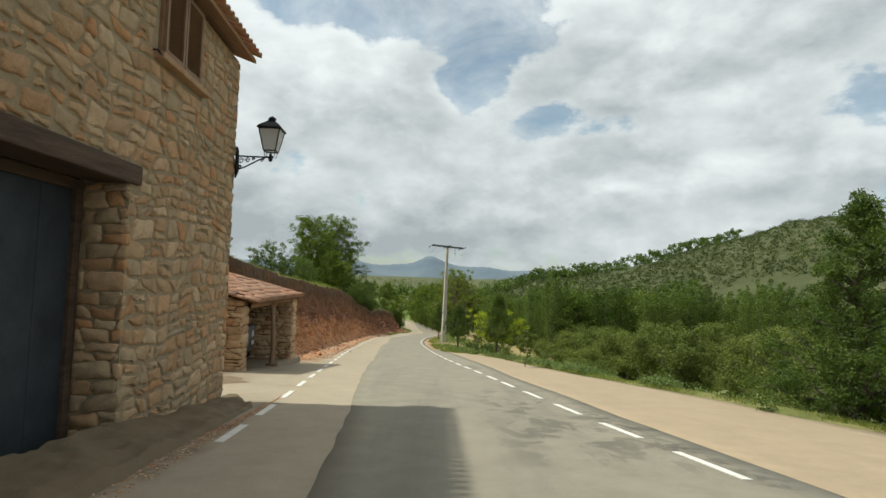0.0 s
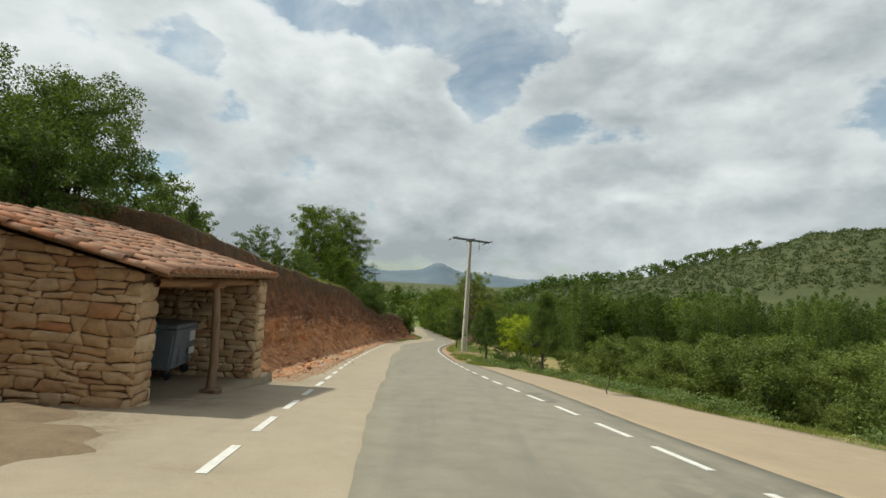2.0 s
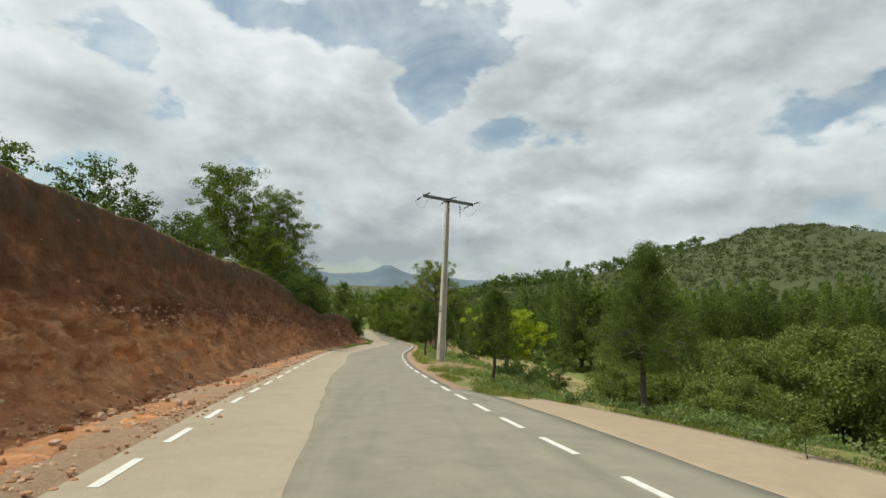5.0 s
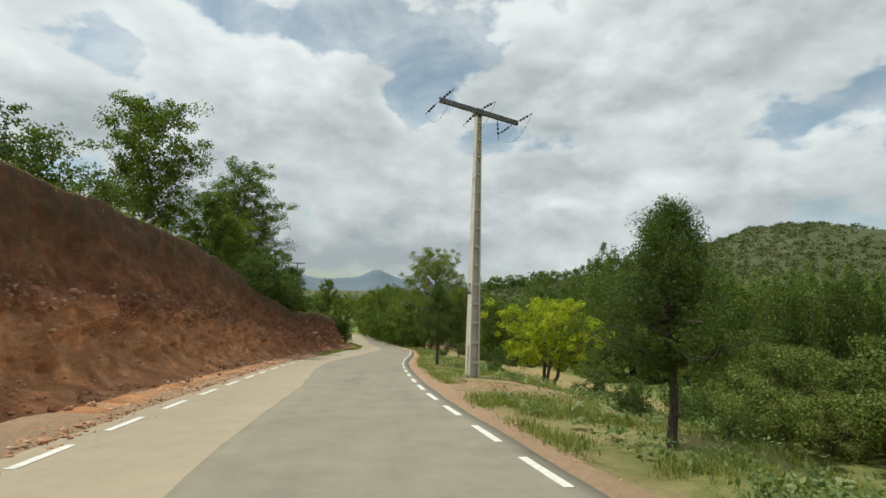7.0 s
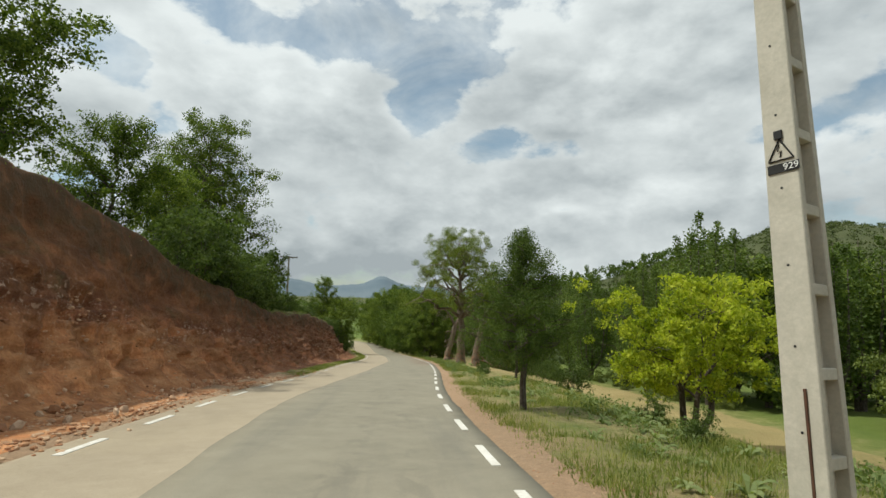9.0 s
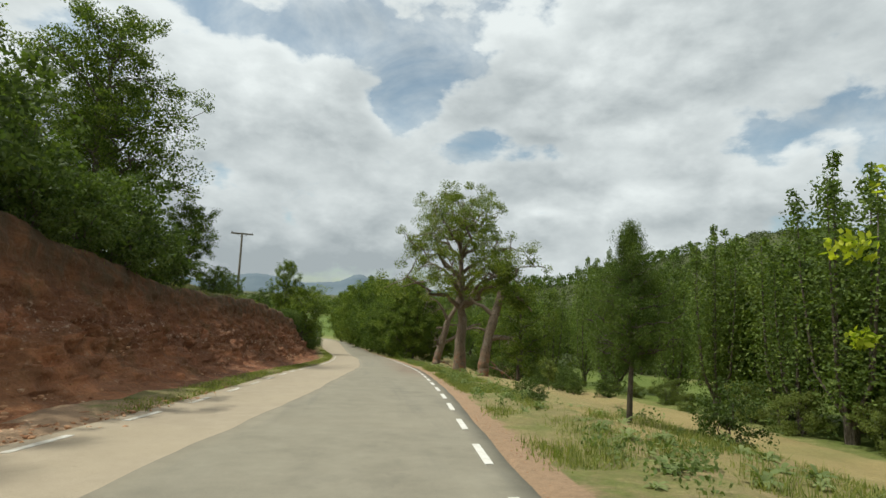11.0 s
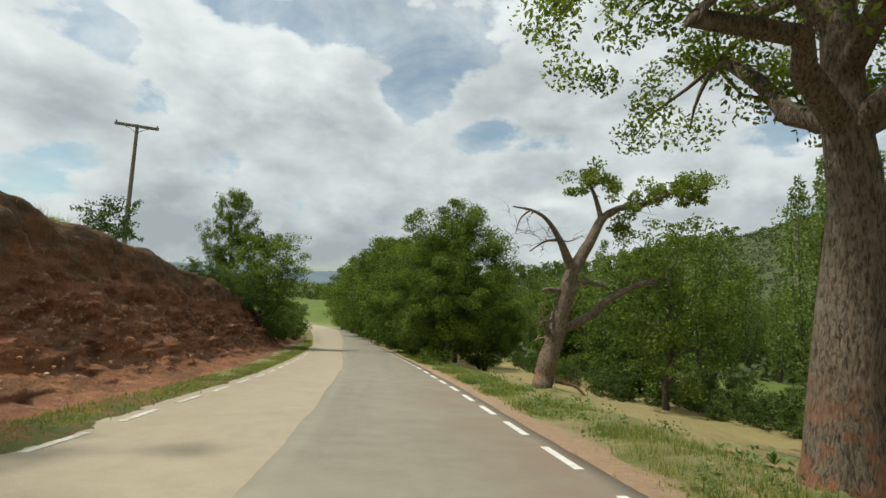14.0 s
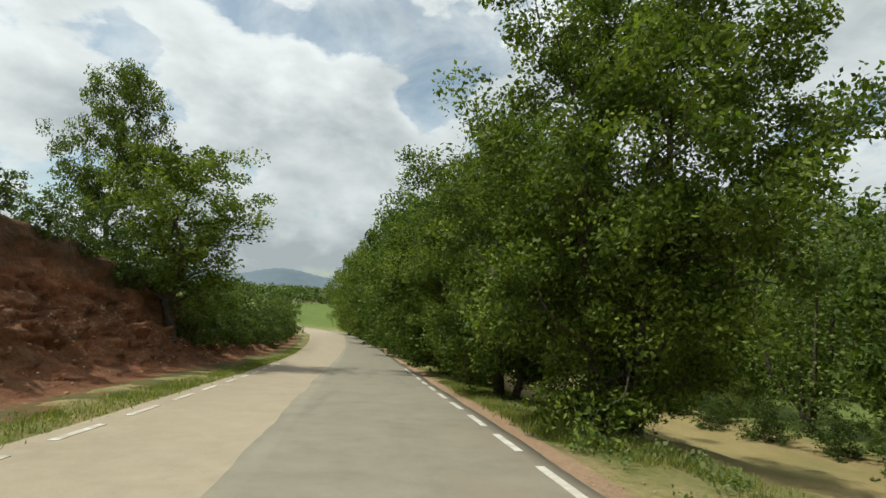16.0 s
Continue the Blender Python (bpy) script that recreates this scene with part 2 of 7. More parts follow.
def ground_z(x, y):
    x, y = np.broadcast_arrays(np.asarray(x, float), np.asarray(y, float))
    zr, xl, ve = road_z(y), left_line(y), verge_edge(y)
    xr = right_line(y)
    drop = floor_z(y) - zr
    z = zr - 0.03 * np.clip(x - xr, 0, 4) + (drop + 0.1) * smoothstep(-0.5, 9.6, x - ve) - 0.025 * np.clip(x - ve - 15, 0, 60)
    z = np.where(y > 200, np.minimum(z, zr), z)
    # the wooded hill across the valley
    az, dist = np.degrees(np.arctan2(x, y - 60.0)), np.hypot(x, y - 60.0)
    crest = -3.5 + 470 * np.interp(az, AZ_KNOTS, AZ_RISE) * (1 + 0.015 * np.sin(az * 2.3) + 0.01 * np.sin(az * 5.1))
    rise = smoothstep(150, 470, dist) * np.interp(az, [4, 12, 110, 130], [0, 1, 1, 0])
    z = np.where((x > 0) & (rise > 0), z + np.maximum(crest - z, 0) * rise, z)
    # the cut bank and the slope above it
    o, f, w, h = xl - x, bank_foot(y), bank_top(y), bank_h(y)
    u = np.clip((o - f) / (w - f), 0, 1)
    keep = 1 - smoothstep(185, 235, y)
    up = h * u ** 2.3 + (0.24 * np.clip(o - w, 0, 45) + 0.05 * np.clip(o - w - 45, 0, 200)) * keep
    z = np.where(o > 0, zr + np.maximum(0.03 * np.clip(o, 0, 1), up), z)
    return z


def value_noise(x, y, z):
    """Smooth random field between -1 and 1, one value a cell corner."""
    x, y, z = np.broadcast_arrays(x, y, z)
    ix, iy, iz = (np.floor(v).astype(np.int64) for v in (x, y, z))
    fx, fy, fz = x - ix, y - iy, z - iz
    fx, fy, fz = (t * t * (3 - 2 * t) for t in (fx, fy, fz))
    out = 0.0
    for dx in (0, 1):
        for dy in (0, 1):
            for dz in (0, 1):
                k = ((ix + dx) * 374761393 + (iy + dy) * 668265263 + (iz + dz) * 1274126177) & 0xFFFFFFFF
                k = ((k ^ (k >> 13)) * 1103515245) & 0xFFFFFFFF
                k = ((k ^ (k >> 16)) * 2246822519) & 0xFFFFFFFF
                v = ((k ^ (k >> 15)) & 0xFFFF) / 32767.5 - 1.0
                out = out + v * (fx if dx else 1 - fx) * (fy if dy else 1 - fy) * (fz if dz else 1 - fz)
    return out


def rough_noise(x, y, z, octaves=4, gain=0.5, ridged=False):
    v, amp = 0.0, 1.0
    for k in range(octaves):
        f = 2.03 ** k
        t = value_noise(x * f + 17.3 * k, y * f - 9.1 * k, z * f + 4.7 * k)
        v = v + amp * (1 - 2 * np.abs(t) if ridged else t)
        amp *= gain
    return v


# ---- materials ----
class Nodes:
    """A small builder for node materials."""

    def __init__(self, name, rough=0.85, metal=0.0):
        self.mat = bpy.data.materials.new(name)
        self.mat.use_nodes = True
        self.n, self.l = self.mat.node_tree.nodes, self.mat.node_tree.links
        self.bsdf = self.n["Principled BSDF"]
        self.bsdf.inputs["Roughness"].default_value = rough
        self.bsdf.inputs["Metallic"].default_value = metal
        self.bsdf.inputs["Specular IOR Level"].default_value = 0.3
        self.co = self.n.new("ShaderNodeNewGeometry").outputs["Position"]

    def obj_coords(self):
        self.co = self.n.new("ShaderNodeTexCoord").outputs["Object"]
        return self

    def link(self, a, b):
        self.l.new(a, b)

    def noise(self, scale, detail=5, rough=0.55, dist=0.0, stretch=None):
        t = self.n.new("ShaderNodeTexNoise")
        t.inputs["Scale"].default_value = scale
        t.inputs["Detail"].default_value = detail
        t.inputs["Roughness"].default_value = rough
        t.inputs["Distortion"].default_value = dist
        v = self.co
        if stretch:
            m = self.n.new("ShaderNodeVectorMath")
            m.operation = "MULTIPLY"
            m.inputs[1].default_value = stretch
            self.link(v, m.inputs[0])
            v = m.outputs[0]
        self.link(v, t.inputs["Vector"])
        return t.outputs["Fac"]

    def voronoi(self, scale, feature="F1", out="Distance"):
        t = self.n.new("ShaderNodeTexVoronoi")
        t.feature = feature
        t.inputs["Scale"].default_value = scale
        self.link(self.co, t.inputs["Vector"])
        return t.outputs[out]

    def attr(self, name):
        t = self.n.new("ShaderNodeAttribute")
        t.attribute_name = name
        return t.outputs["Fac"]

    def island(self):
        return self.n.new("ShaderNodeNewGeometry").outputs["Random Per Island"]

    def object_random(self):
        return self.n.new("ShaderNodeObjectInfo").outputs["Random"]

    def math(self, op, a, b=None):
        m = self.n.new("ShaderNodeMath")
        m.operation = op
        for k, v in ((0, a), (1, b)):
            if isinstance(v, (int, float)):
                m.inputs[k].default_value = v
            elif v is not None:
                self.link(v, m.inputs[k])
        return m.outputs[0]

    def remap(self, v, a, b, c=0.0, d=1.0):
        m = self.n.new("ShaderNodeMapRange")
        m.interpolation_type = "SMOOTHSTEP"
        for k, x in zip((1, 2, 3, 4), (a, b, c, d)):
            m.inputs[k].default_value = x
        self.link(v, m.inputs[0])
        return m.outputs[0]

    def ramp(self, v, *stops):
        r = self.n.new("ShaderNodeValToRGB")
        e = r.color_ramp.elements
        while len(e) < len(stops):
            e.new(0.5)
        for k, (p, c) in enumerate(stops):
            e[k].position, e[k].color = p, (*c, 1)
        self.link(v, r.inputs[0])
        return r.outputs["Color"]

    def mix(self, f, a, b, blend="MIX"):
        m = self.n.new("ShaderNodeMix")
        m.data_type, m.blend_type = "RGBA", blend
        for key, v in (("Factor", f), ("A", a), ("B", b)):
            if isinstance(v, (int, float)):
                m.inputs[key].default_value = v
            elif isinstance(v, tuple):
                m.inputs[key].default_value = (*v, 1)
            else:
                self.link(v, m.inputs[key])
        return m.outputs["Result"]

    def color(self, c):
        if isinstance(c, tuple):
            self.bsdf.inputs["Base Color"].default_value = (*c, 1)
        else:
            self.link(c, self.bsdf.inputs["Base Color"])
        return self

    def bump(self, h, strength=0.5, dist=0.02):
        b = self.n.new("ShaderNodeBump")
        b.inputs["Strength"].default_value = strength
        b.inputs["Distance"].default_value = dist
        self.link(h, b.inputs["Height"])
        self.link(b.outputs[0], self.bsdf.inputs["Normal"])
        return self

    def rough(self, v):
        self.link(v, self.bsdf.inputs["Roughness"])
        return self


def mat_asphalt():
    s = Nodes("asphalt", 0.9)
    big, mid, fine = s.noise(0.25, 4, 0.6), s.noise(1.6, 6, 0.65), s.noise(90, 2, 0.6)
    streak = s.noise(0.9, 4, 0.6, 0.2, (1.6, 0.05, 1))
    c = s.ramp(mid, (0.3, (0.205, 0.184, 0.138)), (0.7, (0.268, 0.242, 0.184)))
    c = s.mix(s.remap(big, 0.45, 0.75, 0, 0.6), c, (0.285, 0.252, 0.188))
    c = s.mix(s.remap(streak, 0.5, 0.75, 0, 0.42), c, (0.15, 0.14, 0.118))
    red = s.math("MULTIPLY", s.attr("reddish"), s.remap(s.noise(0.5, 4), 0.35, 0.65, 0.3, 1))
    c = s.mix(red, c, (0.215, 0.150, 0.108))
    patch = s.math("MULTIPLY", s.attr("wet"), s.remap(s.noise(1.5, 6, 0.65, 0.6, (1, 0.7, 1)), 0.5, 0.6))
    c = s.mix(s.math("MULTIPLY", patch, 0.5), c, (0.06, 0.055, 0.05))
    crack = s.math("MULTIPLY", s.attr("crack"), s.remap(s.noise(3, 5, 0.7), 0.42, 0.62, 0, 0.75))
    c = s.mix(crack, c, (0.05, 0.045, 0.04))
    c = s.mix(0.5, c, s.ramp(fine, (0.3, (0.4, 0.4, 0.4)), (0.7, (0.6, 0.6, 0.6))), "OVERLAY")
    s.color(c).bump(fine, 0.35, 0.004)
    return s.mat


def mat_concrete(name="concrete", tint=(1, 1, 1), grit=1.0):
    s = Nodes(name, 0.88)
    big, mid, fine = s.noise(0.3, 5, 0.6), s.noise(2.2, 6, 0.65, 0.2), s.noise(70, 2, 0.6)
    t = lambda c: tuple(a * b for a, b in zip(c, tint))  # noqa: E731
    c = s.ramp(mid, (0.28, t((0.305, 0.252, 0.18))), (0.72, t((0.375, 0.312, 0.226))))
    c = s.mix(s.remap(big, 0.42, 0.7, 0, 0.55), c, t((0.375, 0.31, 0.215)))
    c = s.mix(s.remap(s.noise(0.6, 6, 0.7, 0.5, (1.2, 0.3, 1)), 0.55, 0.75, 0, 0.3), c, t((0.24, 0.205, 0.155)))
    dirt = s.math("MULTIPLY", s.attr("dirt"), s.remap(s.noise(1.1, 7, 0.72, 0.5), 0.36, 0.62, 0.15, 0.9))
    c = s.mix(dirt, c, s.ramp(s.noise(14, 5, 0.7), (0.35, t((0.12, 0.095, 0.06))), (0.65, t((0.27, 0.21, 0.14)))))
    spots = s.noise(9, 4, 0.7)
    c = s.mix(s.remap(spots, 0.62, 0.75, 0, 0.5), c, t((0.2, 0.165, 0.12)))
    c = s.mix(0.45, c, s.ramp(fine, (0.3, (0.4, 0.4, 0.4)), (0.7, (0.6, 0.6, 0.6))), "OVERLAY")
    s.color(c).bump(s.math("ADD", fine, s.math("MULTIPLY", mid, 2.0)), 0.4 * grit, 0.006)
    return s.mat


def mat_paint_line():
    s = Nodes("worn_white_paint", 0.75)
    wear = s.remap(s.noise(7, 6, 0.7), 0.36, 0.62)
    fade = s.attr("fade")
    k = s.math("MAXIMUM", s.math("MULTIPLY", wear, 0.35), s.math("MULTIPLY", s.remap(s.noise(4, 6, 0.75), 0.3, 0.6), fade))
    s.color(s.mix(k, (0.72, 0.70, 0.65), (0.34, 0.29, 0.21)))
    return s.mat


def soil_color(s):
    strata = s.noise(0.5, 5, 0.6, 0.6, (0.5, 0.35, 2.2))
    mid, fine = s.noise(2.4, 7, 0.68), s.noise(16, 5, 0.65)
    c = s.ramp(strata, (0.3, (0.14, 0.056, 0.031)), (0.52, (0.21, 0.085, 0.045)), (0.72, (0.28, 0.13, 0.072)))
    c = s.mix(s.remap(mid, 0.5, 0.75, 0, 0.55), c, (0.40, 0.21, 0.115))
    c = s.mix(s.remap(mid, 0.48, 0.26, 0, 0.6), c, (0.12, 0.054, 0.032))
    c = s.mix(0.6, c, s.ramp(fine, (0.25, (0.27, 0.27, 0.27)), (0.75, (0.7, 0.7, 0.7))), "OVERLAY")
    return c, mid, fine


def mat_bank():
    s = Nodes("red_earth", 0.95)
    c, mid, fine = soil_color(s)
    # dusty orange debris low down, darker soil above with the steep face's shade painted in, humus and roots at the lip
    low = s.ramp(s.noise(1.4, 6, 0.7, 0.3), (0.30, (0.27, 0.11, 0.047)), (0.5, (0.44, 0.205, 0.086)), (0.70, (0.58, 0.33, 0.17)))
    c = s.mix(s.math("MULTIPLY", s.attr("debris"), s.remap(s.noise(0.9, 6, 0.7), 0.25, 0.6, 0.45, 1.0)), c, low)
    dark = s.math("MULTIPLY", s.attr("upper"), s.remap(s.noise(0.5, 6, 0.7, 0.5), 0.28, 0.55, 0.35, 0.85))
    c = s.mix(dark, c, s.ramp(s.noise(1.3, 7, 0.7, 0.4), (0.35, (0.105, 0.048, 0.022)), (0.52, (0.18, 0.08, 0.035)), (0.68, (0.27, 0.128, 0.056))))
    c = s.mix(s.remap(s.attr("plate"), 0.5, 0.95, 0, 0.5), c, s.mix(1.0, c, (1.75, 1.6, 1.5), "MULTIPLY"))
    c = s.mix(s.remap(s.attr("plate"), 0.5, 0.1, 0, 0.5), c, s.mix(1.0, c, (0.55, 0.52, 0.5), "MULTIPLY"))
    moss = s.math("MULTIPLY", s.attr("upper"), s.remap(s.noise(0.55, 6, 0.7, 0.6), 0.52, 0.66, 0, 0.55))
    c = s.mix(moss, c, (0.085, 0.075, 0.032))
    chips = s.remap(s.noise(6.5, 5, 0.7), 0.55, 0.64)
    pale = s.math("MULTIPLY", s.attr("ledge"), chips)
    c = s.mix(s.math("MULTIPLY", pale, 0.8), c, (0.47, 0.33, 0.235))
    c = s.mix(s.math("MULTIPLY", s.remap(s.noise(10, 4, 0.7), 0.64, 0.7), s.attr("debris")), c, (0.50, 0.34, 0.22))
    c = s.mix(s.math("MULTIPLY", s.attr("lip"), s.remap(s.noise(2.0, 6, 0.7), 0.3, 0.6, 0.25, 0.95)), c, (0.085, 0.058, 0.032))
    c = s.mix(s.math("MULTIPLY", s.attr("grass"), s.remap(s.noise(1.3, 6, 0.7), 0.38, 0.55)), c, (0.085, 0.105, 0.03))
    c = s.mix(0.5, c, s.ramp(fine, (0.25, (0.3, 0.3, 0.3)), (0.75, (0.68, 0.68, 0.68))), "OVERLAY")
    gravel = s.voronoi(11)
    h = s.math("ADD", s.math("MULTIPLY", mid, 1.2), s.math("ADD", s.math("MULTIPLY", fine, 0.6), s.math("MULTIPLY", gravel, 0.25)))
    s.color(c).bump(h, 0.9, 0.09)
    return s.mat


def mat_ground():
    s = Nodes("grassland", 0.95)
    big, mid, fine = s.noise(0.12, 4, 0.6), s.noise(0.9, 6, 0.68), s.noise(9, 5, 0.7)
    c = s.ramp(mid, (0.3, (0.125, 0.15, 0.036)), (0.5, (0.20, 0.205, 0.06)), (0.68, (0.34, 0.28, 0.13)))
    c = s.mix(s.remap(big, 0.45, 0.7, 0, 0.5), c, (0.115, 0.16, 0.038))
    soil, _, _ = soil_color(s)
    soil = s.mix(0.65, soil, (0.46, 0.335, 0.21))
    c = s.mix(s.math("MAXIMUM", s.math("MULTIPLY", s.attr("soil"), s.remap(s.noise(0.8, 6, 0.7), 0.36, 0.56)), s.remap(s.attr("soil"), 1.02, 1.2)), c, soil)
    hay = s.ramp(s.noise(0.6, 6, 0.65, 0.3, (1, 0.35, 1)), (0.3, (0.275, 0.215, 0.088)), (0.7, (0.36, 0.282, 0.125)))
    hay = s.mix(s.remap(s.noise(0.22, 5, 0.6), 0.45, 0.7, 0, 0.55), hay, (0.19, 0.195, 0.065))
    c = s.mix(s.remap(s.math("ADD", s.attr("hay"), s.math("MULTIPLY", s.math("SUBTRACT", mid, 0.5), 0.7)), 0.4, 0.6), c, hay)
    crop = s.ramp(s.noise(0.2, 3, 0.5, 0.0, (1, 0.2, 1)), (0.3, (0.085, 0.125, 0.018)), (0.7, (0.12, 0.165, 0.026)))
    c = s.mix(s.attr("crop"), c, crop)
    scrub = s.ramp(s.noise(0.07, 7, 0.75), (0.36, (0.05, 0.062, 0.022)), (0.58, (0.075, 0.084, 0.032)), (0.68, (0.13, 0.105, 0.052)), (0.76, (0.26, 0.145, 0.085)))
    c = s.mix(s.attr("hill"), c, scrub)
    c = s.mix(0.5, c, s.ramp(fine, (0.25, (0.28, 0.28, 0.28)), (0.75, (0.7, 0.7, 0.7))), "OVERLAY")
    blades = s.noise(55, 4, 0.7)
    c = s.mix(0.55, c, s.ramp(blades, (0.28, (0.25, 0.25, 0.25)), (0.72, (0.72, 0.72, 0.72))), "OVERLAY")
    s.color(c).bump(s.math("ADD", mid, s.math("ADD", fine, s.math("MULTIPLY", blades, 0.5))), 0.9, 0.06)
    return s.mat


def mat_leaf(name, dark, mid, light, trans=0.35, rnd="island"):
    s = Nodes(name, 0.6)
    s.bsdf.inputs["Specular IOR Level"].default_value = 0.18
    f = s.math("ADD", s.math("MULTIPLY", s.island(), 0.34), s.math("MULTIPLY", s.noise(1.25, 3, 0.6), 0.72))
    f = s.math("ADD", f, s.math("MULTIPLY", s.math("SUBTRACT", s.object_random(), 0.5), 0.22))
    c = s.ramp(f, (0.32, dark), (0.54, mid), (0.78, light))
    s.color(c)
    t = s.n.new("ShaderNodeBsdfTranslucent")
    s.link(s.mix(1.0, c, (1.2, 1.35, 0.5), "MULTIPLY"), t.inputs[0])
    m = s.n.new("ShaderNodeMixShader")
    m.inputs[0].default_value = trans
    out = s.n["Material Output"]
    s.link(s.bsdf.outputs[0], m.inputs[1])
    s.link(t.outputs[0], m.inputs[2])
    s.link(m.outputs[0], out.inputs[0])
    return s.mat


def mat_bark(name, dark, light, rust=None):
    s = Nodes(name, 0.95).obj_coords()
    ridge = s.noise(30, 5, 0.65, 0.6, (1, 1, 0.27))
    c = s.ramp(ridge, (0.36, dark), (0.56, light))
    lich = s.noise(2.6, 6, 0.7)
    c = s.mix(s.remap(lich, 0.55, 0.7, 0, 0.6), c, (0.30, 0.29, 0.24))
    if rust:
        z = s.n.new("ShaderNodeSeparateXYZ")
        s.link(s.co, z.inputs[0])
        low = s.remap(s.math("ADD", z.outputs[2], s.math("MULTIPLY", lich, 1.6)), 1.2, 2.9, 0.7, 0.0)
        c = s.mix(s.math("MULTIPLY", low, s.remap(s.noise(2.6, 6, 0.7), 0.46, 0.58)), c, rust)
    s.color(c).bump(ridge, 1.0, 0.06)
    return s.mat


def mat_stone(name, stops, rnd="object"):
    s = Nodes(name, 0.92)
    v = s.object_random() if rnd == "object" else s.island()
    mid, fine = s.noise(5, 6, 0.68, 0.4), s.noise(38, 4, 0.65)
    c = s.ramp(v, *stops)
    c = s.mix(s.remap(mid, 0.38, 0.66, 0, 0.5), c, s.mix(1.0, c, (0.62, 0.6, 0.58), "MULTIPLY"))
    c = s.mix(s.remap(s.noise(2.2, 5, 0.7), 0.56, 0.72, 0, 0.55), c, (0.33, 0.155, 0.07))
    c = s.mix(0.4, c, s.ramp(fine, (0.25, (0.34, 0.34, 0.34)), (0.75, (0.64, 0.64, 0.64))), "OVERLAY")
    s.color(c).bump(s.math("ADD", mid, s.math("MULTIPLY", fine, 0.4)), 0.7, 0.03)
    return s.mat


def mat_plain(name, a, b, scale=6.0, rough=0.8, metal=0.0, bump=0.3, dist=0.01, stretch=None, obj=False):
    s = Nodes(name, rough, metal)
    if obj:
        s.obj_coords()
    m, f = s.noise(scale, 6, 0.65, 0.2, stretch), s.noise(scale * 9, 4, 0.65, 0.0, stretch)
    c = s.ramp(m, (0.3, a), (0.7, b))
    c = s.mix(0.35, c, s.ramp(f, (0.3, (0.38, 0.38, 0.38)), (0.7, (0.62, 0.62, 0.62))), "OVERLAY")
    s.color(c).bump(s.math("ADD", m, s.math("MULTIPLY", f, 0.4)), bump, dist)
    return s.mat


def mat_tile():
    s = Nodes("clay_tile", 0.9)
    c = s.ramp(s.object_random(), (0.0, (0.33, 0.16, 0.095)), (0.35, (0.47, 0.27, 0.17)), (0.6, (0.38, 0.245, 0.165)), (0.8, (0.52, 0.225, 0.115)), (1.0, (0.25, 0.16, 0.115)))
    lich = s.noise(9, 6, 0.7)
    c = s.mix(s.remap(lich, 0.52, 0.68, 0, 0.7), c, (0.42, 0.37, 0.29))
    c = s.mix(s.remap(s.noise(3, 5, 0.7), 0.58, 0.72, 0, 0.5), c, (0.15, 0.11, 0.085))
    s.color(c).bump(lich, 0.4, 0.008)
    return s.mat


def mat_glass_frost():
    s = Nodes("frosted_glass", 0.45)
    s.color((0.78, 0.78, 0.76))
    s.bsdf.inputs["Transmission Weight"].default_value = 0.55
    return s.mat


ASPHALT, CONCRETE = mat_asphalt(), mat_concrete()
APRON = mat_concrete("apron_concrete", (1.0, 0.93, 0.86))
PAD = mat_concrete("old_concrete", (0.44, 0.40, 0.33), 3.0)
SLAB = mat_concrete("stained_concrete", (0.62, 0.6, 0.56), 1.5)
EARTH = mat_plain("trodden_earth", (0.16, 0.115, 0.07), (0.25, 0.18, 0.11), 2.5, 0.95, 0, 0.9, 0.03)
LINE, BANK, GROUND = mat_paint_line(), mat_bank(), mat_ground()
HOUSE_TONES = [(0.0, (0.40, 0.24, 0.125)), (0.22, (0.45, 0.315, 0.18)), (0.45, (0.36, 0.27, 0.165)), (0.68, (0.52, 0.38, 0.235)), (0.88, (0.45, 0.24, 0.11)), (1.0, (0.34, 0.28, 0.19))]
STONE_HOUSE = mat_stone("house_stone", HOUSE_TONES)
STONE_REST = mat_stone("house_stone_rest", HOUSE_TONES, "island")
STONE_SHED = mat_stone("shed_stone", [(0.0, (0.34, 0.20, 0.11)), (0.25, (0.52, 0.37, 0.22)), (0.45, (0.44, 0.28, 0.15)), (0.65, (0.60, 0.45, 0.29)), (0.85, (0.50, 0.36, 0.22)), (1.0, (0.42, 0.21, 0.10))])
STONE_SHED_REST = mat_stone("shed_stone_rest", [(0.0, (0.34, 0.20, 0.11)), (0.25, (0.52, 0.37, 0.22)), (0.45, (0.44, 0.28, 0.15)), (0.65, (0.60, 0.45, 0.29)), (0.85, (0.50, 0.36, 0.22)), (1.0, (0.42, 0.21, 0.10))], "island")
MORTAR = mat_plain("lime_mortar", (0.24, 0.185, 0.115), (0.35, 0.275, 0.175), 4, 0.95, 0, 0.9, 0.03)
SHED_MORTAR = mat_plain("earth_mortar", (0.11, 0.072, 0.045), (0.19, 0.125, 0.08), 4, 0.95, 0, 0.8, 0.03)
ROCK = mat_stone("rock", [(0.0, (0.32, 0.155, 0.08)), (0.5, (0.48, 0.27, 0.145)), (1.0, (0.60, 0.43, 0.29))], "island")
ROCK_ONE = mat_stone("rock_single", [(0.0, (0.29, 0.14, 0.075)), (0.5, (0.42, 0.24, 0.13)), (1.0, (0.54, 0.40, 0.28))])
TILE = mat_tile()
WOOD_OLD = mat_plain("weathered_timber", (0.16, 0.105, 0.062), (0.30, 0.205, 0.13), 3, 0.85, 0, 0.6, 0.02, (4, 4, 0.4))
WOOD_BEAM = mat_plain("brown_beam", (0.20, 0.105, 0.05), (0.34, 0.19, 0.095), 3, 0.85, 0, 0.6, 0.02, (4, 0.4, 4))
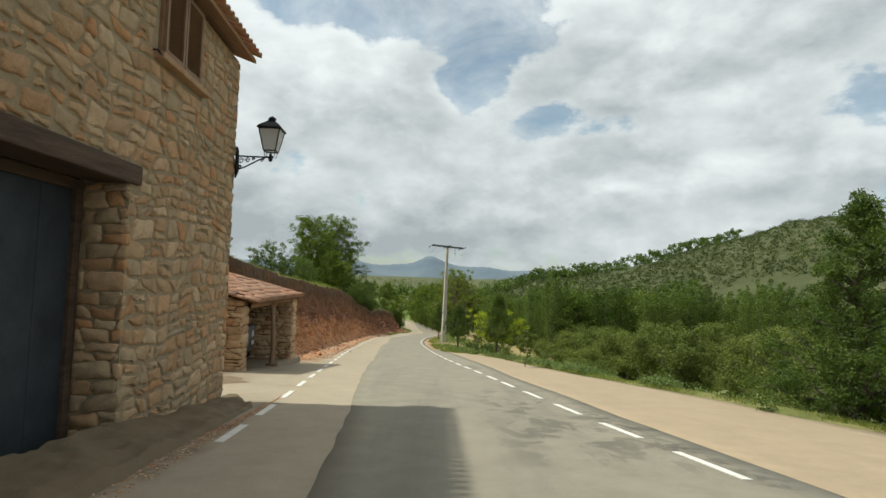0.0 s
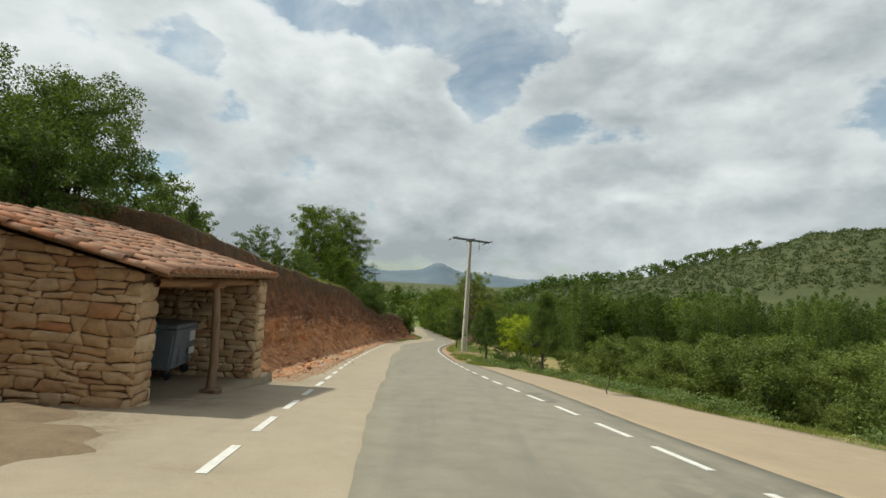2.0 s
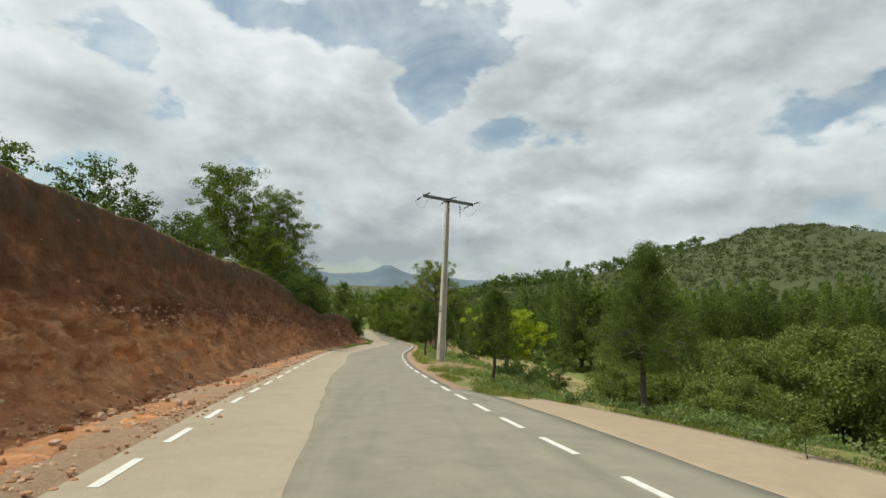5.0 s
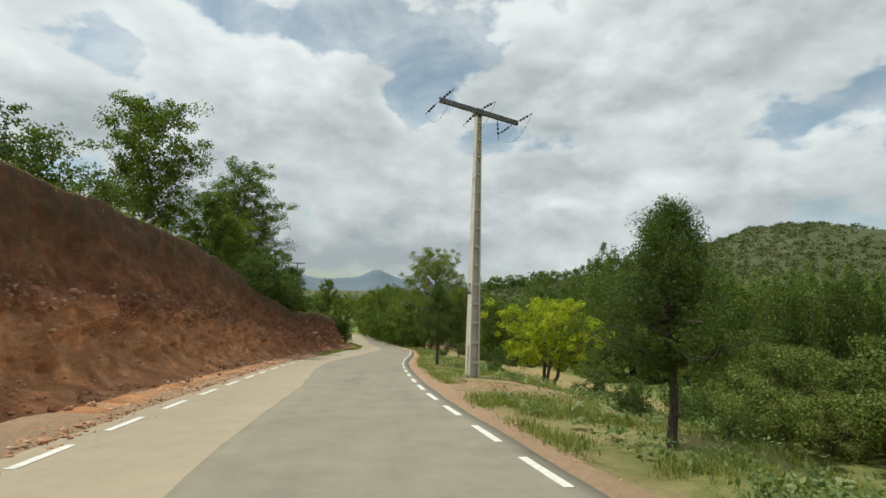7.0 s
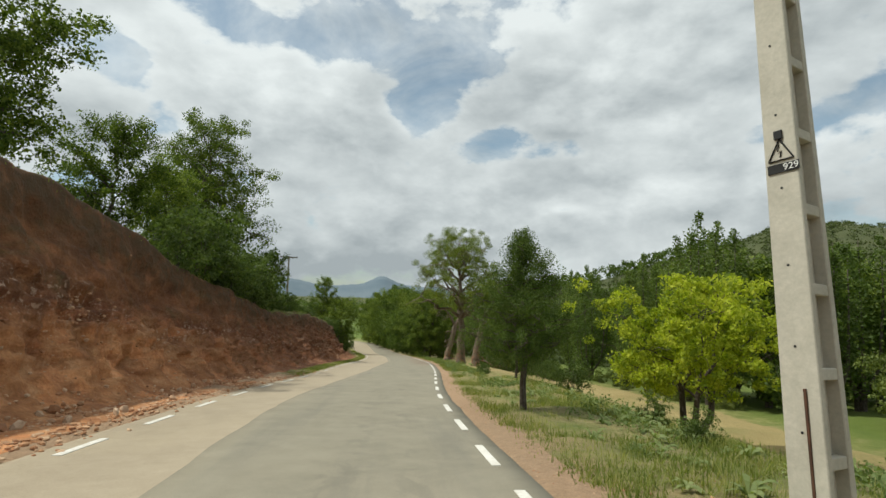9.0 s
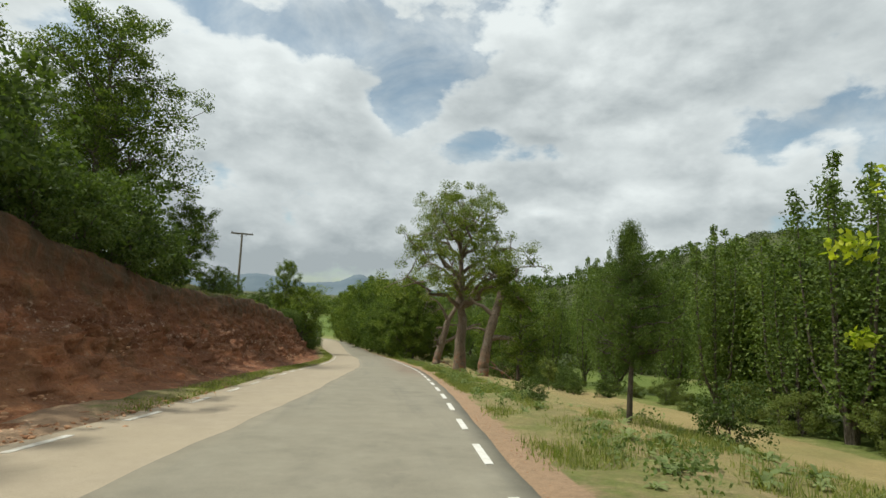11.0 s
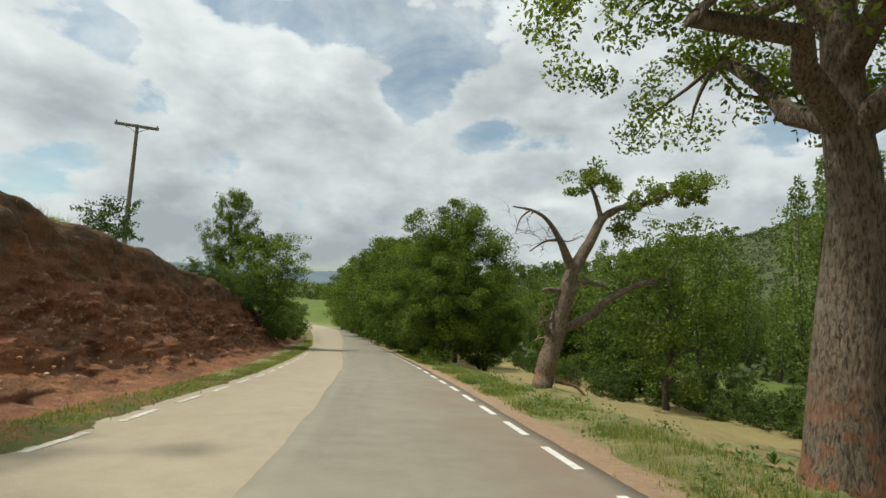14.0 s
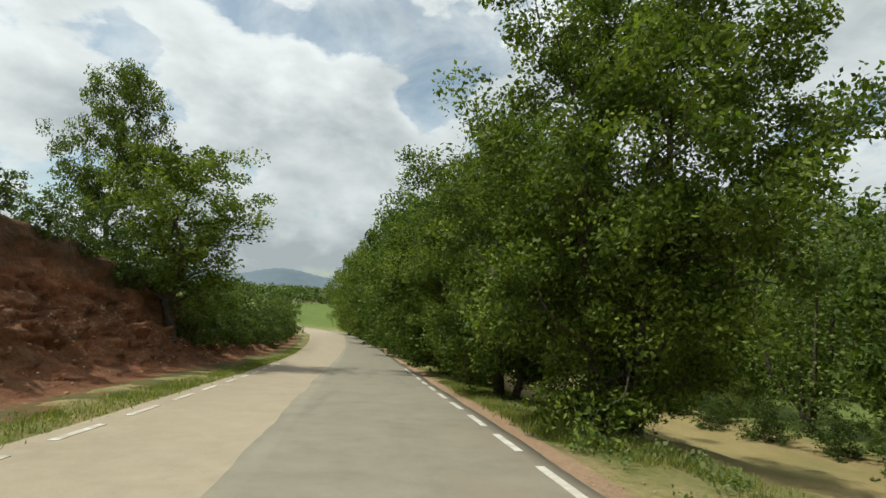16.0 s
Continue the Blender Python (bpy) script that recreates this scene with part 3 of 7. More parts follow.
WOOD_DARK = mat_plain("dark_lintel_oak", (0.05, 0.034, 0.024), (0.12, 0.078, 0.05), 3, 0.85, 0, 0.7, 0.03, (4, 0.4, 4))
SHUTTER = mat_plain("brown_shutter_paint", (0.17, 0.10, 0.055), (0.25, 0.155, 0.09), 5, 0.6, 0, 0.2, 0.004)
DOOR_METAL = mat_plain("slate_blue_door_paint", (0.026, 0.032, 0.04), (0.05, 0.06, 0.07), 2.2, 0.5, 0.2, 0.15, 0.01)
IRON = mat_plain("black_iron", (0.012, 0.013, 0.013), (0.028, 0.029, 0.03), 8, 0.5, 0.6, 0.3, 0.004)
RUST_FRAME = mat_plain("rusty_frame", (0.055, 0.032, 0.022), (0.13, 0.062, 0.036), 6, 0.8, 0.2, 0.4, 0.006)
GLASS_FROST = mat_glass_frost()
POLE_CONCRETE = mat_plain("pole_concrete", (0.40, 0.375, 0.31), (0.52, 0.49, 0.415), 2.5, 0.9, 0, 0.5, 0.008)
STEEL = mat_plain("galvanised_steel", (0.10, 0.105, 0.10), (0.17, 0.175, 0.165), 6, 0.6, 0.6, 0.2, 0.004)
INSULATOR = mat_plain("dark_insulator", (0.03, 0.026, 0.024), (0.06, 0.05, 0.045), 9, 0.35, 0.0, 0.1, 0.003)
POLE_WOOD = mat_plain("pole_timber", (0.11, 0.10, 0.078), (0.21, 0.19, 0.15), 3, 0.9, 0, 0.6, 0.01, (5, 5, 0.3))
BLACK_PLATE = mat_plain("black_plate", (0.012, 0.012, 0.012), (0.022, 0.022, 0.022), 5, 0.6, 0, 0.1, 0.002)
WHITE_PAINT = mat_plain("white_paint", (0.66, 0.66, 0.64), (0.8, 0.8, 0.78), 9, 0.7, 0, 0.1, 0.002)
BIN_GREEN = mat_plain("green_plastic", (0.03, 0.098, 0.082), (0.045, 0.13, 0.11), 4, 0.5, 0, 0.1, 0.004)
BIN_GREY = mat_plain("grey_plastic", (0.165, 0.18, 0.205), (0.215, 0.23, 0.255), 4, 0.5, 0, 0.1, 0.004)
RUBBER = mat_plain("rubber", (0.018, 0.018, 0.018), (0.03, 0.03, 0.03), 9, 0.8)
BARK_OAK = mat_bark("oak_bark", (0.05, 0.036, 0.025), (0.225, 0.175, 0.125), (0.30, 0.125, 0.055))
BARK = mat_bark("grey_bark", (0.045, 0.036, 0.028), (0.125, 0.104, 0.08))
LEAF_OAK = mat_leaf("oak_leaf", (0.07, 0.10, 0.018), (0.13, 0.168, 0.03), (0.235, 0.265, 0.055), 0.38)
LEAF_ASH = mat_leaf("ash_leaf", (0.041, 0.068, 0.012), (0.1, 0.143, 0.024), (0.24, 0.288, 0.051), 0.36)
LEAF_POPLAR = mat_leaf("poplar_leaf", (0.06, 0.092, 0.022), (0.118, 0.165, 0.038), (0.20, 0.25, 0.065), 0.36)
LEAF_HOLM = mat_leaf("holm_oak_leaf", (0.075, 0.10, 0.024), (0.13, 0.16, 0.038), (0.205, 0.235, 0.062), 0.33)
LEAF_JUNIPER = mat_leaf("juniper_spray", (0.05, 0.082, 0.018), (0.098, 0.14, 0.03), (0.16, 0.205, 0.046), 0.34)
LEAF_FIG = mat_leaf("yellow_green_leaf", (0.13, 0.185, 0.02), (0.29, 0.335, 0.03), (0.50, 0.51, 0.055), 0.5)
LEAF_BRUSH = mat_leaf("bush_leaf", (0.045, 0.07, 0.018), (0.082, 0.118, 0.03), (0.14, 0.18, 0.05), 0.38)
GRASS = mat_leaf("grass_blade", (0.10, 0.135, 0.028), (0.16, 0.19, 0.048), (0.31, 0.29, 0.11), 0.5)
WEED = mat_leaf("grey_green_weed", (0.12, 0.165, 0.055), (0.20, 0.245, 0.095), (0.30, 0.33, 0.15), 0.38)
LEAF_HILL = mat_leaf("hill_scrub_leaf", (0.045, 0.062, 0.022), (0.075, 0.096, 0.034), (0.115, 0.135, 0.05), 0.26)


# ---- ground, bank and road ----
def float_attr(me, name, values):
    a = me.attributes.new(name, "FLOAT", "POINT")
    a.data.foreach_set("value", np.asarray(values, np.float32).ravel())


def grid_faces(rows, cols):
    i, j = np.meshgrid(np.arange(rows - 1), np.arange(cols - 1), indexing="ij")
    a = i * cols + j
    return np.stack([a, a + 1, a + cols + 1, a + cols], -1).reshape(-1, 4)


def fbm(x, y, z, octaves=4):
    """A cheap rolling noise made of sines, for large arrays."""
    v, amp = 0.0, 1.0
    for k in range(octaves):
        f = 1.93 ** k
        v = v + amp * (np.sin(x * f * 1.31 + 1.7 * k + 1.3 * np.sin(y * f * 0.83 + k)) * np.sin(y * f * 1.07 + 2.9 * k + 1.1 * np.sin(z * f * 1.21 + 0.7 * k)) + 0.5 * np.sin(z * f * 1.7 + x * f * 0.6 + k))
        amp *= 0.55
    return v


def build_ground():
    ys = np.concatenate([np.arange(-60, 200, 0.5), np.arange(200, 330, 2.5), np.geomspace(330, 4700, 60)])
    left = -np.concatenate([np.geomspace(3000, 34, 26), np.arange(32, 7, -1.5), np.arange(7, 0, -0.4), [0]])
    right = np.concatenate([[0], np.arange(0.4, 22, 0.6), np.arange(23, 90, 3.0), np.geomspace(95, 3200, 70)])
    mid = np.linspace(0, 1, 5)[1:-1]
    Y = ys[:, None]
    xl, xr = left_line(ys)[:, None], right_line(ys)[:, None]
    X = np.hstack([xl + left, xl + (xr - xl) * mid, xr + right])
    Yb = np.broadcast_to(Y, X.shape)
    Z = ground_z(X, Yb)
    o, ve = xl - X, verge_edge(ys)[:, None]
    inside = ((o < 0.42) | ((Yb < 22) & (X > -11))) & (X < np.where(Yb < 39, apron_out(Yb), xr + 0.15))
    under = (o > bank_foot(Yb) + 0.25) & (o < bank_top(Yb) + 0.25) & (Yb > 8) & (Yb < 200)
    rough = 0.07 * fbm(X * 0.9, Yb * 0.9, Z, 3)
    Z = Z + np.where(inside, -0.12, np.where(under, -1.3, rough * np.clip(np.abs(X - (xl + xr) / 2) - 3.2, 0, 1)))
    me = quick_mesh("ground", np.stack([X, Yb, Z], -1), grid_faces(*X.shape), True)
    r = X - xr
    verge = (r > 0) & (X < ve + 2)
    edge = r + 0.14 * fbm(X * 1.3, Yb * 0.9, Yb * 0.3, 3)
    near = 1.3 * (edge < 0.8) * (r > 0) + np.clip(1 - r / (1.6 - 0.9 * smoothstep(66, 78, Yb)), 0, 1) * (r > 0)
    slope = smoothstep(40, 48, Yb) * (1 - smoothstep(100, 135, Yb))
    float_attr(me, "soil", np.where(r > 0, np.maximum(near, 0.7 * (1 - smoothstep(0, 3.6, np.hypot((X - 1.0) * 0.8, Yb - 51.5) - 1.0))) + 0.35 * verge * slope, 1.3 * (o < 2.6) * (Yb > 20) * (1 - smoothstep(70, 78, Yb)) + 0.3))
    hay = smoothstep(2.2, 4.0, X - xr) * smoothstep(62, 74, Yb + 0.6 * r) * (1 - smoothstep(15.5, 18.5, r)) * (1 - smoothstep(170, 190, Yb))
    hay = np.maximum(hay, 0.9 * smoothstep(4.2, 6, r) * (1 - smoothstep(13, 17, r)) * smoothstep(47, 56, Yb) * (1 - smoothstep(80, 90, Yb)))
    float_attr(me, "hay", hay)
    crop = smoothstep(238, 262, Yb) * (1 - smoothstep(430, 450, Yb)) * smoothstep(-150, -120, X) * (1 - smoothstep(18, 30, X))
    crop = np.maximum(crop, 0.85 * smoothstep(17, 20, r) * (1 - smoothstep(44, 52, r)) * smoothstep(60, 72, Yb) * (1 - smoothstep(200, 220, Yb)))
    float_attr(me, "crop", crop)
    az, dist = np.degrees(np.arctan2(X, Yb - 60.0)), np.hypot(X, Yb - 60.0)
    float_attr(me, "hill", np.maximum(smoothstep(88, 118, dist) * smoothstep(4, 9, az), 0.9 * smoothstep(445, 480, Yb)))
    put("ground", me, GROUND)
    tagged(bpy.data.objects["ground"], "grassy valley ground with dry hay field and green meadows", "ground", kind="structure")


def plates(u, v, seed):
    """Broken plates: for each point its nearest cell's own height and tilt, and the cell's shade."""
    iu, iv = np.floor(u), np.floor(v)
    best, out, shade = np.full(u.shape, 9.0), np.zeros(u.shape), np.zeros(u.shape)
    for du in (-1, 0, 1):
        for dv in (-1, 0, 1):
            a, b = iu + du, iv + dv
            r = [0.5 + 0.5 * value_noise(a * 7.0 + k, b * 5.0 - k, a * 0 + seed * 13.0 + k) for k in range(4)]
            cu, cv = a + 0.15 + 0.7 * r[0], b + 0.15 + 0.7 * r[1]
            d = (u - cu) ** 2 + (v - cv) ** 2
            near = d < best
            best = np.where(near, d, best)
            out = np.where(near, 2 * r[2] - 1 + (r[3] - 0.2) * 1.6 * (v - cv) + (r[0] - 0.5) * (u - cu), out)
            shade = np.where(near, r[3], shade)
    return out, shade


def build_bank():
    ys = np.concatenate([np.arange(9, 22, 0.3), np.arange(22, 150, 0.14), np.arange(150, 200, 0.4)])
    u = np.concatenate([[-0.27, -0.2, -0.13, -0.06], np.linspace(0, 1, 104) ** 0.62, [1.03, 1.08, 1.16, 1.36]])
    f, w = bank_foot(ys)[:, None], bank_top(ys)[:, None]
    o = f + (w - f) * u
    Y = np.broadcast_to(ys[:, None], o.shape)
    X = left_line(ys)[:, None] - o
    Z = ground_z(X, Y)
    h = bank_h(ys)[:, None]
    U = np.broadcast_to(u[None], X.shape)
    uu = np.clip(U, 0, 1)
    V = np.sign(U) * np.abs(U) ** 1.9
    T = 0.8 * Z - 0.6 * X
    amp = uu ** 0.7 * (1 - 0.8 * uu ** 7) * np.clip(h / 4, 0, 1)
    far = smoothstep(62, 84, Y)
    swell = rough_noise(Y * 0.28, T * 0.3, 0 * Y, 3)
    gully = rough_noise(Y * 0.8 + 0.25 * T, T * 0.13, 0 * Y + 3, 3, 0.55, True)
    lumps = rough_noise(Y * 1.5, T * 1.6, X * 0.8, 4, 0.55)
    fine = rough_noise(Y * 3.6, T * 3.6, X * 3.0, 2, 0.6)
    layer = T * 1.35 + 0.55 * rough_noise(Y * 0.22, T * 0.2, 0 * Y + 9, 3) + 0.06 * Y
    step = (layer - np.floor(layer))
    ledges = np.where(step < 0.72, step / 0.72, (1 - step) / 0.28) - 0.5
    band = np.exp(-((V - 0.46 - 0.06 * swell) / 0.10) ** 2)
    crust = rough_noise(Y * 0.62, T * 0.75, X * 0.4, 4, 0.6, True)
    lower = np.exp(-((V - 0.34) / 0.2) ** 2) * (1 - 0.4 * far)
    plate, shade = plates(Y / 0.95, T / 0.5, 3)
    chip, chip_shade = plates(Y / 0.36 + 7, T / 0.24, 5)
    broken = 0.30 + 0.95 * lower + 0.75 * far + 0.5 * band
    push = amp * broken * (0.15 * plate + 0.065 * chip) + 0.20 * smoothstep(0.86, 0.97, U) * (1 - smoothstep(0.985, 1.04, U)) + amp * (0.30 * swell - 0.07 * gully + 0.26 * lower * (crust - 0.3) + 0.12 * far * crust + (0.19 + 0.08 * far + 0.12 * band) * lumps + (0.015 + 0.10 * far + 0.06 * band) * ledges) + (0.018 + 0.03 * amp) * fine - 0.03
    skirt = 0.03 + 0.03 * lumps - 0.10 * smoothstep(-0.16, -0.27, U)
    X = X + push * 0.9
    Z = Z + push * 0.35 + np.where(U < 0.02, skirt, 0.02) + 0.12 * uu ** 8 * rough_noise(Y * 0.5, 0 * Y, 0 * Y, 4)
    me = quick_mesh("earth_bank", np.stack([X, Y, Z], -1), grid_faces(*X.shape)[:, ::-1], True)
    float_attr(me, "debris", (1 - smoothstep(0.38, 0.54, V + 0.08 * swell + 0.05 * lumps)) * (1 - 0.9 * far))
    float_attr(me, "lip", smoothstep(0.80, 0.98, U + 0.05 * lumps) * (1 - smoothstep(1.0, 1.06, U)))
    float_attr(me, "upper", np.maximum(smoothstep(0.44, 0.60, V + 0.07 * lumps + 0.05 * swell) * (1 - 0.25 * far), 0.62 * far))
    float_attr(me, "ledge", np.clip(band * (0.35 + 0.65 * smoothstep(40, 48, Y)) + 0.5 * far * (step > 0.6), 0, 1))
    grass = smoothstep(0.99, 1.04, U) + 0.9 * (1 - smoothstep(-0.02, 0.09, U + 0.03 * lumps)) * smoothstep(72, 82, Y)
    float_attr(me, "grass", np.clip(grass, 0, 1))
    float_attr(me, "plate", 0.6 * shade + 0.4 * chip_shade)
    tagged(put("earth_bank", me, BANK), "eroded red earth cutting with loose debris at its foot", "earth bank", kind="structure")


def strip(name, ys, xa, xb, lift, mat, cols=9, thick=0.08, attrs=None):
    """A paved strip between two curves, with its edges turned down."""
    t = np.linspace(0, 1, cols)
    wob = 0.028 * fbm(ys * 0.9, ys * 0.4, ys * 0.3, 5)[:, None]
    A, B = xa(ys)[:, None], xb(ys)[:, None]
    X = A + (B - A) * t
    X[:, 0:1] += wob if name == "asphalt_lane" else 0
    X[:, -1:] += 0.6 * np.roll(wob, 37, 0)
    Y = np.broadcast_to(ys[:, None], X.shape)
    Z = road_z(Y) + lift + 0.012 * fbm(X * 0.9, Y * 0.5, Y * 0.2, 2) * 0.6
    Z = Z - 0.03 * np.clip(X - right_line(Y), 0, 9)
    X = np.hstack([X[:, :1], X, X[:, -1:]])
    Z = np.hstack([Z[:, :1] - thick, Z, Z[:, -1:] - thick])
    Y = np.broadcast_to(ys[:, None], X.shape)
    me = quick_mesh(name, np.stack([X, Y, Z], -1), grid_faces(*X.shape), True)
    for key, fn in (attrs or {}).items():
        float_attr(me, key, fn(X, Y))
    return put(name, me, mat)


def road_surface_z(x, y, lift):
    return float(road_z(y)) + lift - 0.03 * max(0.0, float(x) - float(right_line(y))) + 0.0072 * float(fbm(x * 0.9, y * 0.5, y * 0.2, 2))


def build_road():
    road = thing("road", "narrow country road, half asphalt half tan concrete", "road", kind="structure")
    ys = np.arange(-60, 246, 0.33)
    crack = lambda X, Y: (np.abs(X - right_line(Y) - 0.33) < 0.09) * (Y < 40) * 0.8  # noqa: E731
    a = strip("asphalt_lane", ys, seam_line, lambda y: np.where(y < 39, apron_in(y) + 0.15, right_line(y) + 0.28), 0.012, ASPHALT, 13, 0.09,
              {"reddish": lambda X, Y: smoothstep(84, 92, Y) * (1 - smoothstep(112, 126, Y)) * smoothstep(-1.6, 0.2, X) * 0.85,
               "wet": lambda X, Y: smoothstep(5, 7, Y) * (1 - smoothstep(12, 14.5, Y)) * smoothstep(0.7, 1.4, X) + 0.45 * np.maximum(1 - smoothstep(0.1, 0.3, np.abs(X + 2.75 - (Y - 52) * 0.02)), 1 - smoothstep(0.1, 0.3, np.abs(X + 3.5 - (Y - 52) * 0.02))) * smoothstep(47, 51, Y) * (1 - smoothstep(66, 74, Y)),
               "crack": crack})
    c = strip("concrete_lane", ys, lambda y: np.where(y < 21.8, np.where(y < 10.4, -3.5 - 0.063 * y, -10.5), left_line(y) - 0.35 - 0.4 * (1 - smoothstep(22, 26, y))), lambda y: seam_line(y) + 0.3, 0.004, CONCRETE, 25, attrs={"dirt": lambda X, Y: (1 - smoothstep(19, 26, Y)) * np.maximum(smoothstep(0.2, 2.2, left_line(Y) - X + 0.8 * fbm(X * 0.9, Y * 0.8, Y, 3)), 1.4 * (1 - smoothstep(9, 11.5, Y)) * smoothstep(-0.1, 0.35, left_line(Y) - X + 0.12 * fbm(X * 2.1, Y * 1.7, Y, 4))) + 0.25 * smoothstep(2.0, 0.0, X - left_line(Y)) * smoothstep(18, 24, Y)})
    a.parent = c.parent = road
    tagged(a, "worn grey asphalt lane")
    tagged(c, "tan concrete lane")
    ya = np.arange(-60, 39.6, 0.33)
    ap = strip("apron", ya, apron_in, apron_out, 0.0, APRON, 9, 0.12)
    tagged(ap, "wide tan concrete apron beside the road", "pavement", kind="structure")
    # edge lines: worn white dashes
    right = [3.3 + 2.17 * k for k in range(6)] + [16.1 + 2.2 * k for k in range(6)] + [29.6 + 2.18 * k for k in range(7)]
    right += [45.0, 47.25, 49.4, 51.55, 53.9, 56.25, 58.9, 61.5, 64.3, 67.0, 69.7, 72.35, 75.0, 77.4, 79.8, 82.2, 84.6, 86.8, 89.1]
    right += [91.65, 94.1, 96.3, 98.6, 100.75, 102.9, 105.05, 107.25, 109.4, 111.5, 113.6, 115.8, 117.95, 120.05] + [122.1 + 2.15 * k for k in range(9)]
    leftd = [6.5 + 2.1 * k for k in range(10)] + [27.9 + 2.25 * k for k in range(6)] + [41.42 + 2.17 * k for k in range(7)] + [57 + 2.65 * k for k in range(15)]
    leftd += [97.0 + 2.12 * k for k in range(7)] + [111.7 + 2.03 * k for k in range(8)] + [128.2 + 2.15 * k for k in range(6)]
    for ys0, fn, length, right_side in ((right, right_line, 1.28, True), (leftd, left_line, 1.22, False)):
        for y0 in ys0:
            n = 5
            yy = np.linspace(y0, y0 + length, n)
            xx = fn(yy)
            half = 0.055 if right_side else 0.058
            v = []
            for x, y in zip(xx, yy):
                for s in (-half, half):
                    v.append((x + s, y, road_surface_z(x, y, 0.020 if right_side else 0.012)))
            v = np.array(v)
            low = v - (0, 0, 0.012)
            f = [(2 * k, 2 * k + 1, 2 * k + 3, 2 * k + 2) for k in range(n - 1)]
            m = 2 * n
            f += [(2 * k, 2 * k + 2, m + 2 * k + 2, m + 2 * k) for k in range(n - 1)] + [(2 * k + 1, m + 2 * k + 1, m + 2 * k + 3, 2 * k + 3) for k in range(n - 1)]
            f += [(0, m, m + 1, 1), (m - 2, m - 1, 2 * m - 1, 2 * m - 2)]
            me = quick_mesh("edge_line_dash", np.vstack([v, low]), f)
            fade = 0.15 if right_side else (0.2 + 0.65 * float(smoothstep(52, 80, y0)))
            if right_side and y0 > 117:
                fade = 0.6
            float_attr(me, "fade", np.full(len(v) * 2, fade))
            put("edge_line_dash", me, LINE, road, "worn white painted dash")


def build_mound():
    """Trodden earth between the house and the shed."""
    a, r = np.linspace(0, 2 * np.pi, 140), np.linspace(0, 1, 12)
    A, R = np.meshgrid(a, r, indexing="ij")
    ragged = 1 + 0.10 * np.cos(3 * A + 1) + 0.06 * np.sin(7 * A) + 0.05 * np.sin(13 * A + 2) + 0.03 * np.cos(23 * A)
    X, Y = -8.1 + 3.1 * R * ragged * np.cos(A), 13.4 + 2.7 * R * ragged * np.sin(A)
    Z = road_z(Y) + 0.16 * (1 - R ** 2.5) - 0.005 + 0.02 * fbm(X * 3, Y * 3, X, 3) * (R < 0.98)
    Z = np.where(R > 0.99, road_z(Y) - 0.03, Z)
    me = quick_mesh("earth_patch", np.stack([X, Y, Z], -1), grid_faces(*X.shape), True)
    tagged(put("earth_patch", me, EARTH), "dry trodden earth patch beside the shed", "ground", kind="structure")


build_ground()
build_mound()
build_bank()
build_road()


# ---- trees ----
def leaf_quads(rng, centres, radius, per, size, flat=0.75, up=0.35, aspect=0.55):
    """Rhombic leaves scattered round clump centres."""
    c = np.repeat(centres, per, 0)
    n = len(c)
    d = rng.normal(size=(n, 3))
    d /= np.linalg.norm(d, axis=1, keepdims=True)
    p = c + d * (np.repeat(radius, per)[:, None] * rng.random((n, 1)) ** 0.45) * (1, 1, flat)
    a = rng.normal(size=(n, 3))
    a /= np.linalg.norm(a, axis=1, keepdims=True)
    nn = rng.normal(size=(n, 3)) * 0.8 + d * 0.5 + (0, 0, up)
    b = np.cross(nn, a)
    b /= np.linalg.norm(b, axis=1, keepdims=True) + 1e-9
    s = size * (0.6 + 0.8 * rng.random((n, 1)))
    a, b = a * s, b * s * aspect
    v = np.stack([p - a, p + b, p + a, p - b], 1).reshape(-1, 3)
    return v, np.arange(4 * n).reshape(-1, 4)


def bent(rng, a, b, n=6, sag=0.0, wob=0.06):
    a, b = np.asarray(a, float), np.asarray(b, float)
    t = np.linspace(0, 1, n)[:, None]
    ln = np.linalg.norm(b - a)
    p = a + (b - a) * t + (0, 0, 1) * (sag * ln * 4 * t * (1 - t))
    k = rng.normal(size=(n, 3)) * wob * ln * np.sin(np.pi * t)
    return p + k


def crown_radius(shape, q):
    if shape == "cone":
        return (1 - q) ** 0.85 * (0.35 + 0.65 * np.minimum(1, q * 6)) + 0.03
    if shape == "egg":
        return (1 - q) ** 0.62 * np.minimum(1, 0.38 + q * 3.0) + 0.04
    if shape == "column":
        return np.sqrt(np.clip(np.sin(np.pi * np.clip(q * 0.9 + 0.08, 0, 1)), 0, 1)) * (1 - 0.35 * q)
    if shape == "dome":
        return np.sqrt(np.clip(1 - (q * 0.98) ** 2, 0, 1)) * (0.6 + 0.4 * np.minimum(1, q * 5))
    return np.sqrt(np.clip(1 - (2 * q - 0.95) ** 2 * 0.97, 0.02, 1))


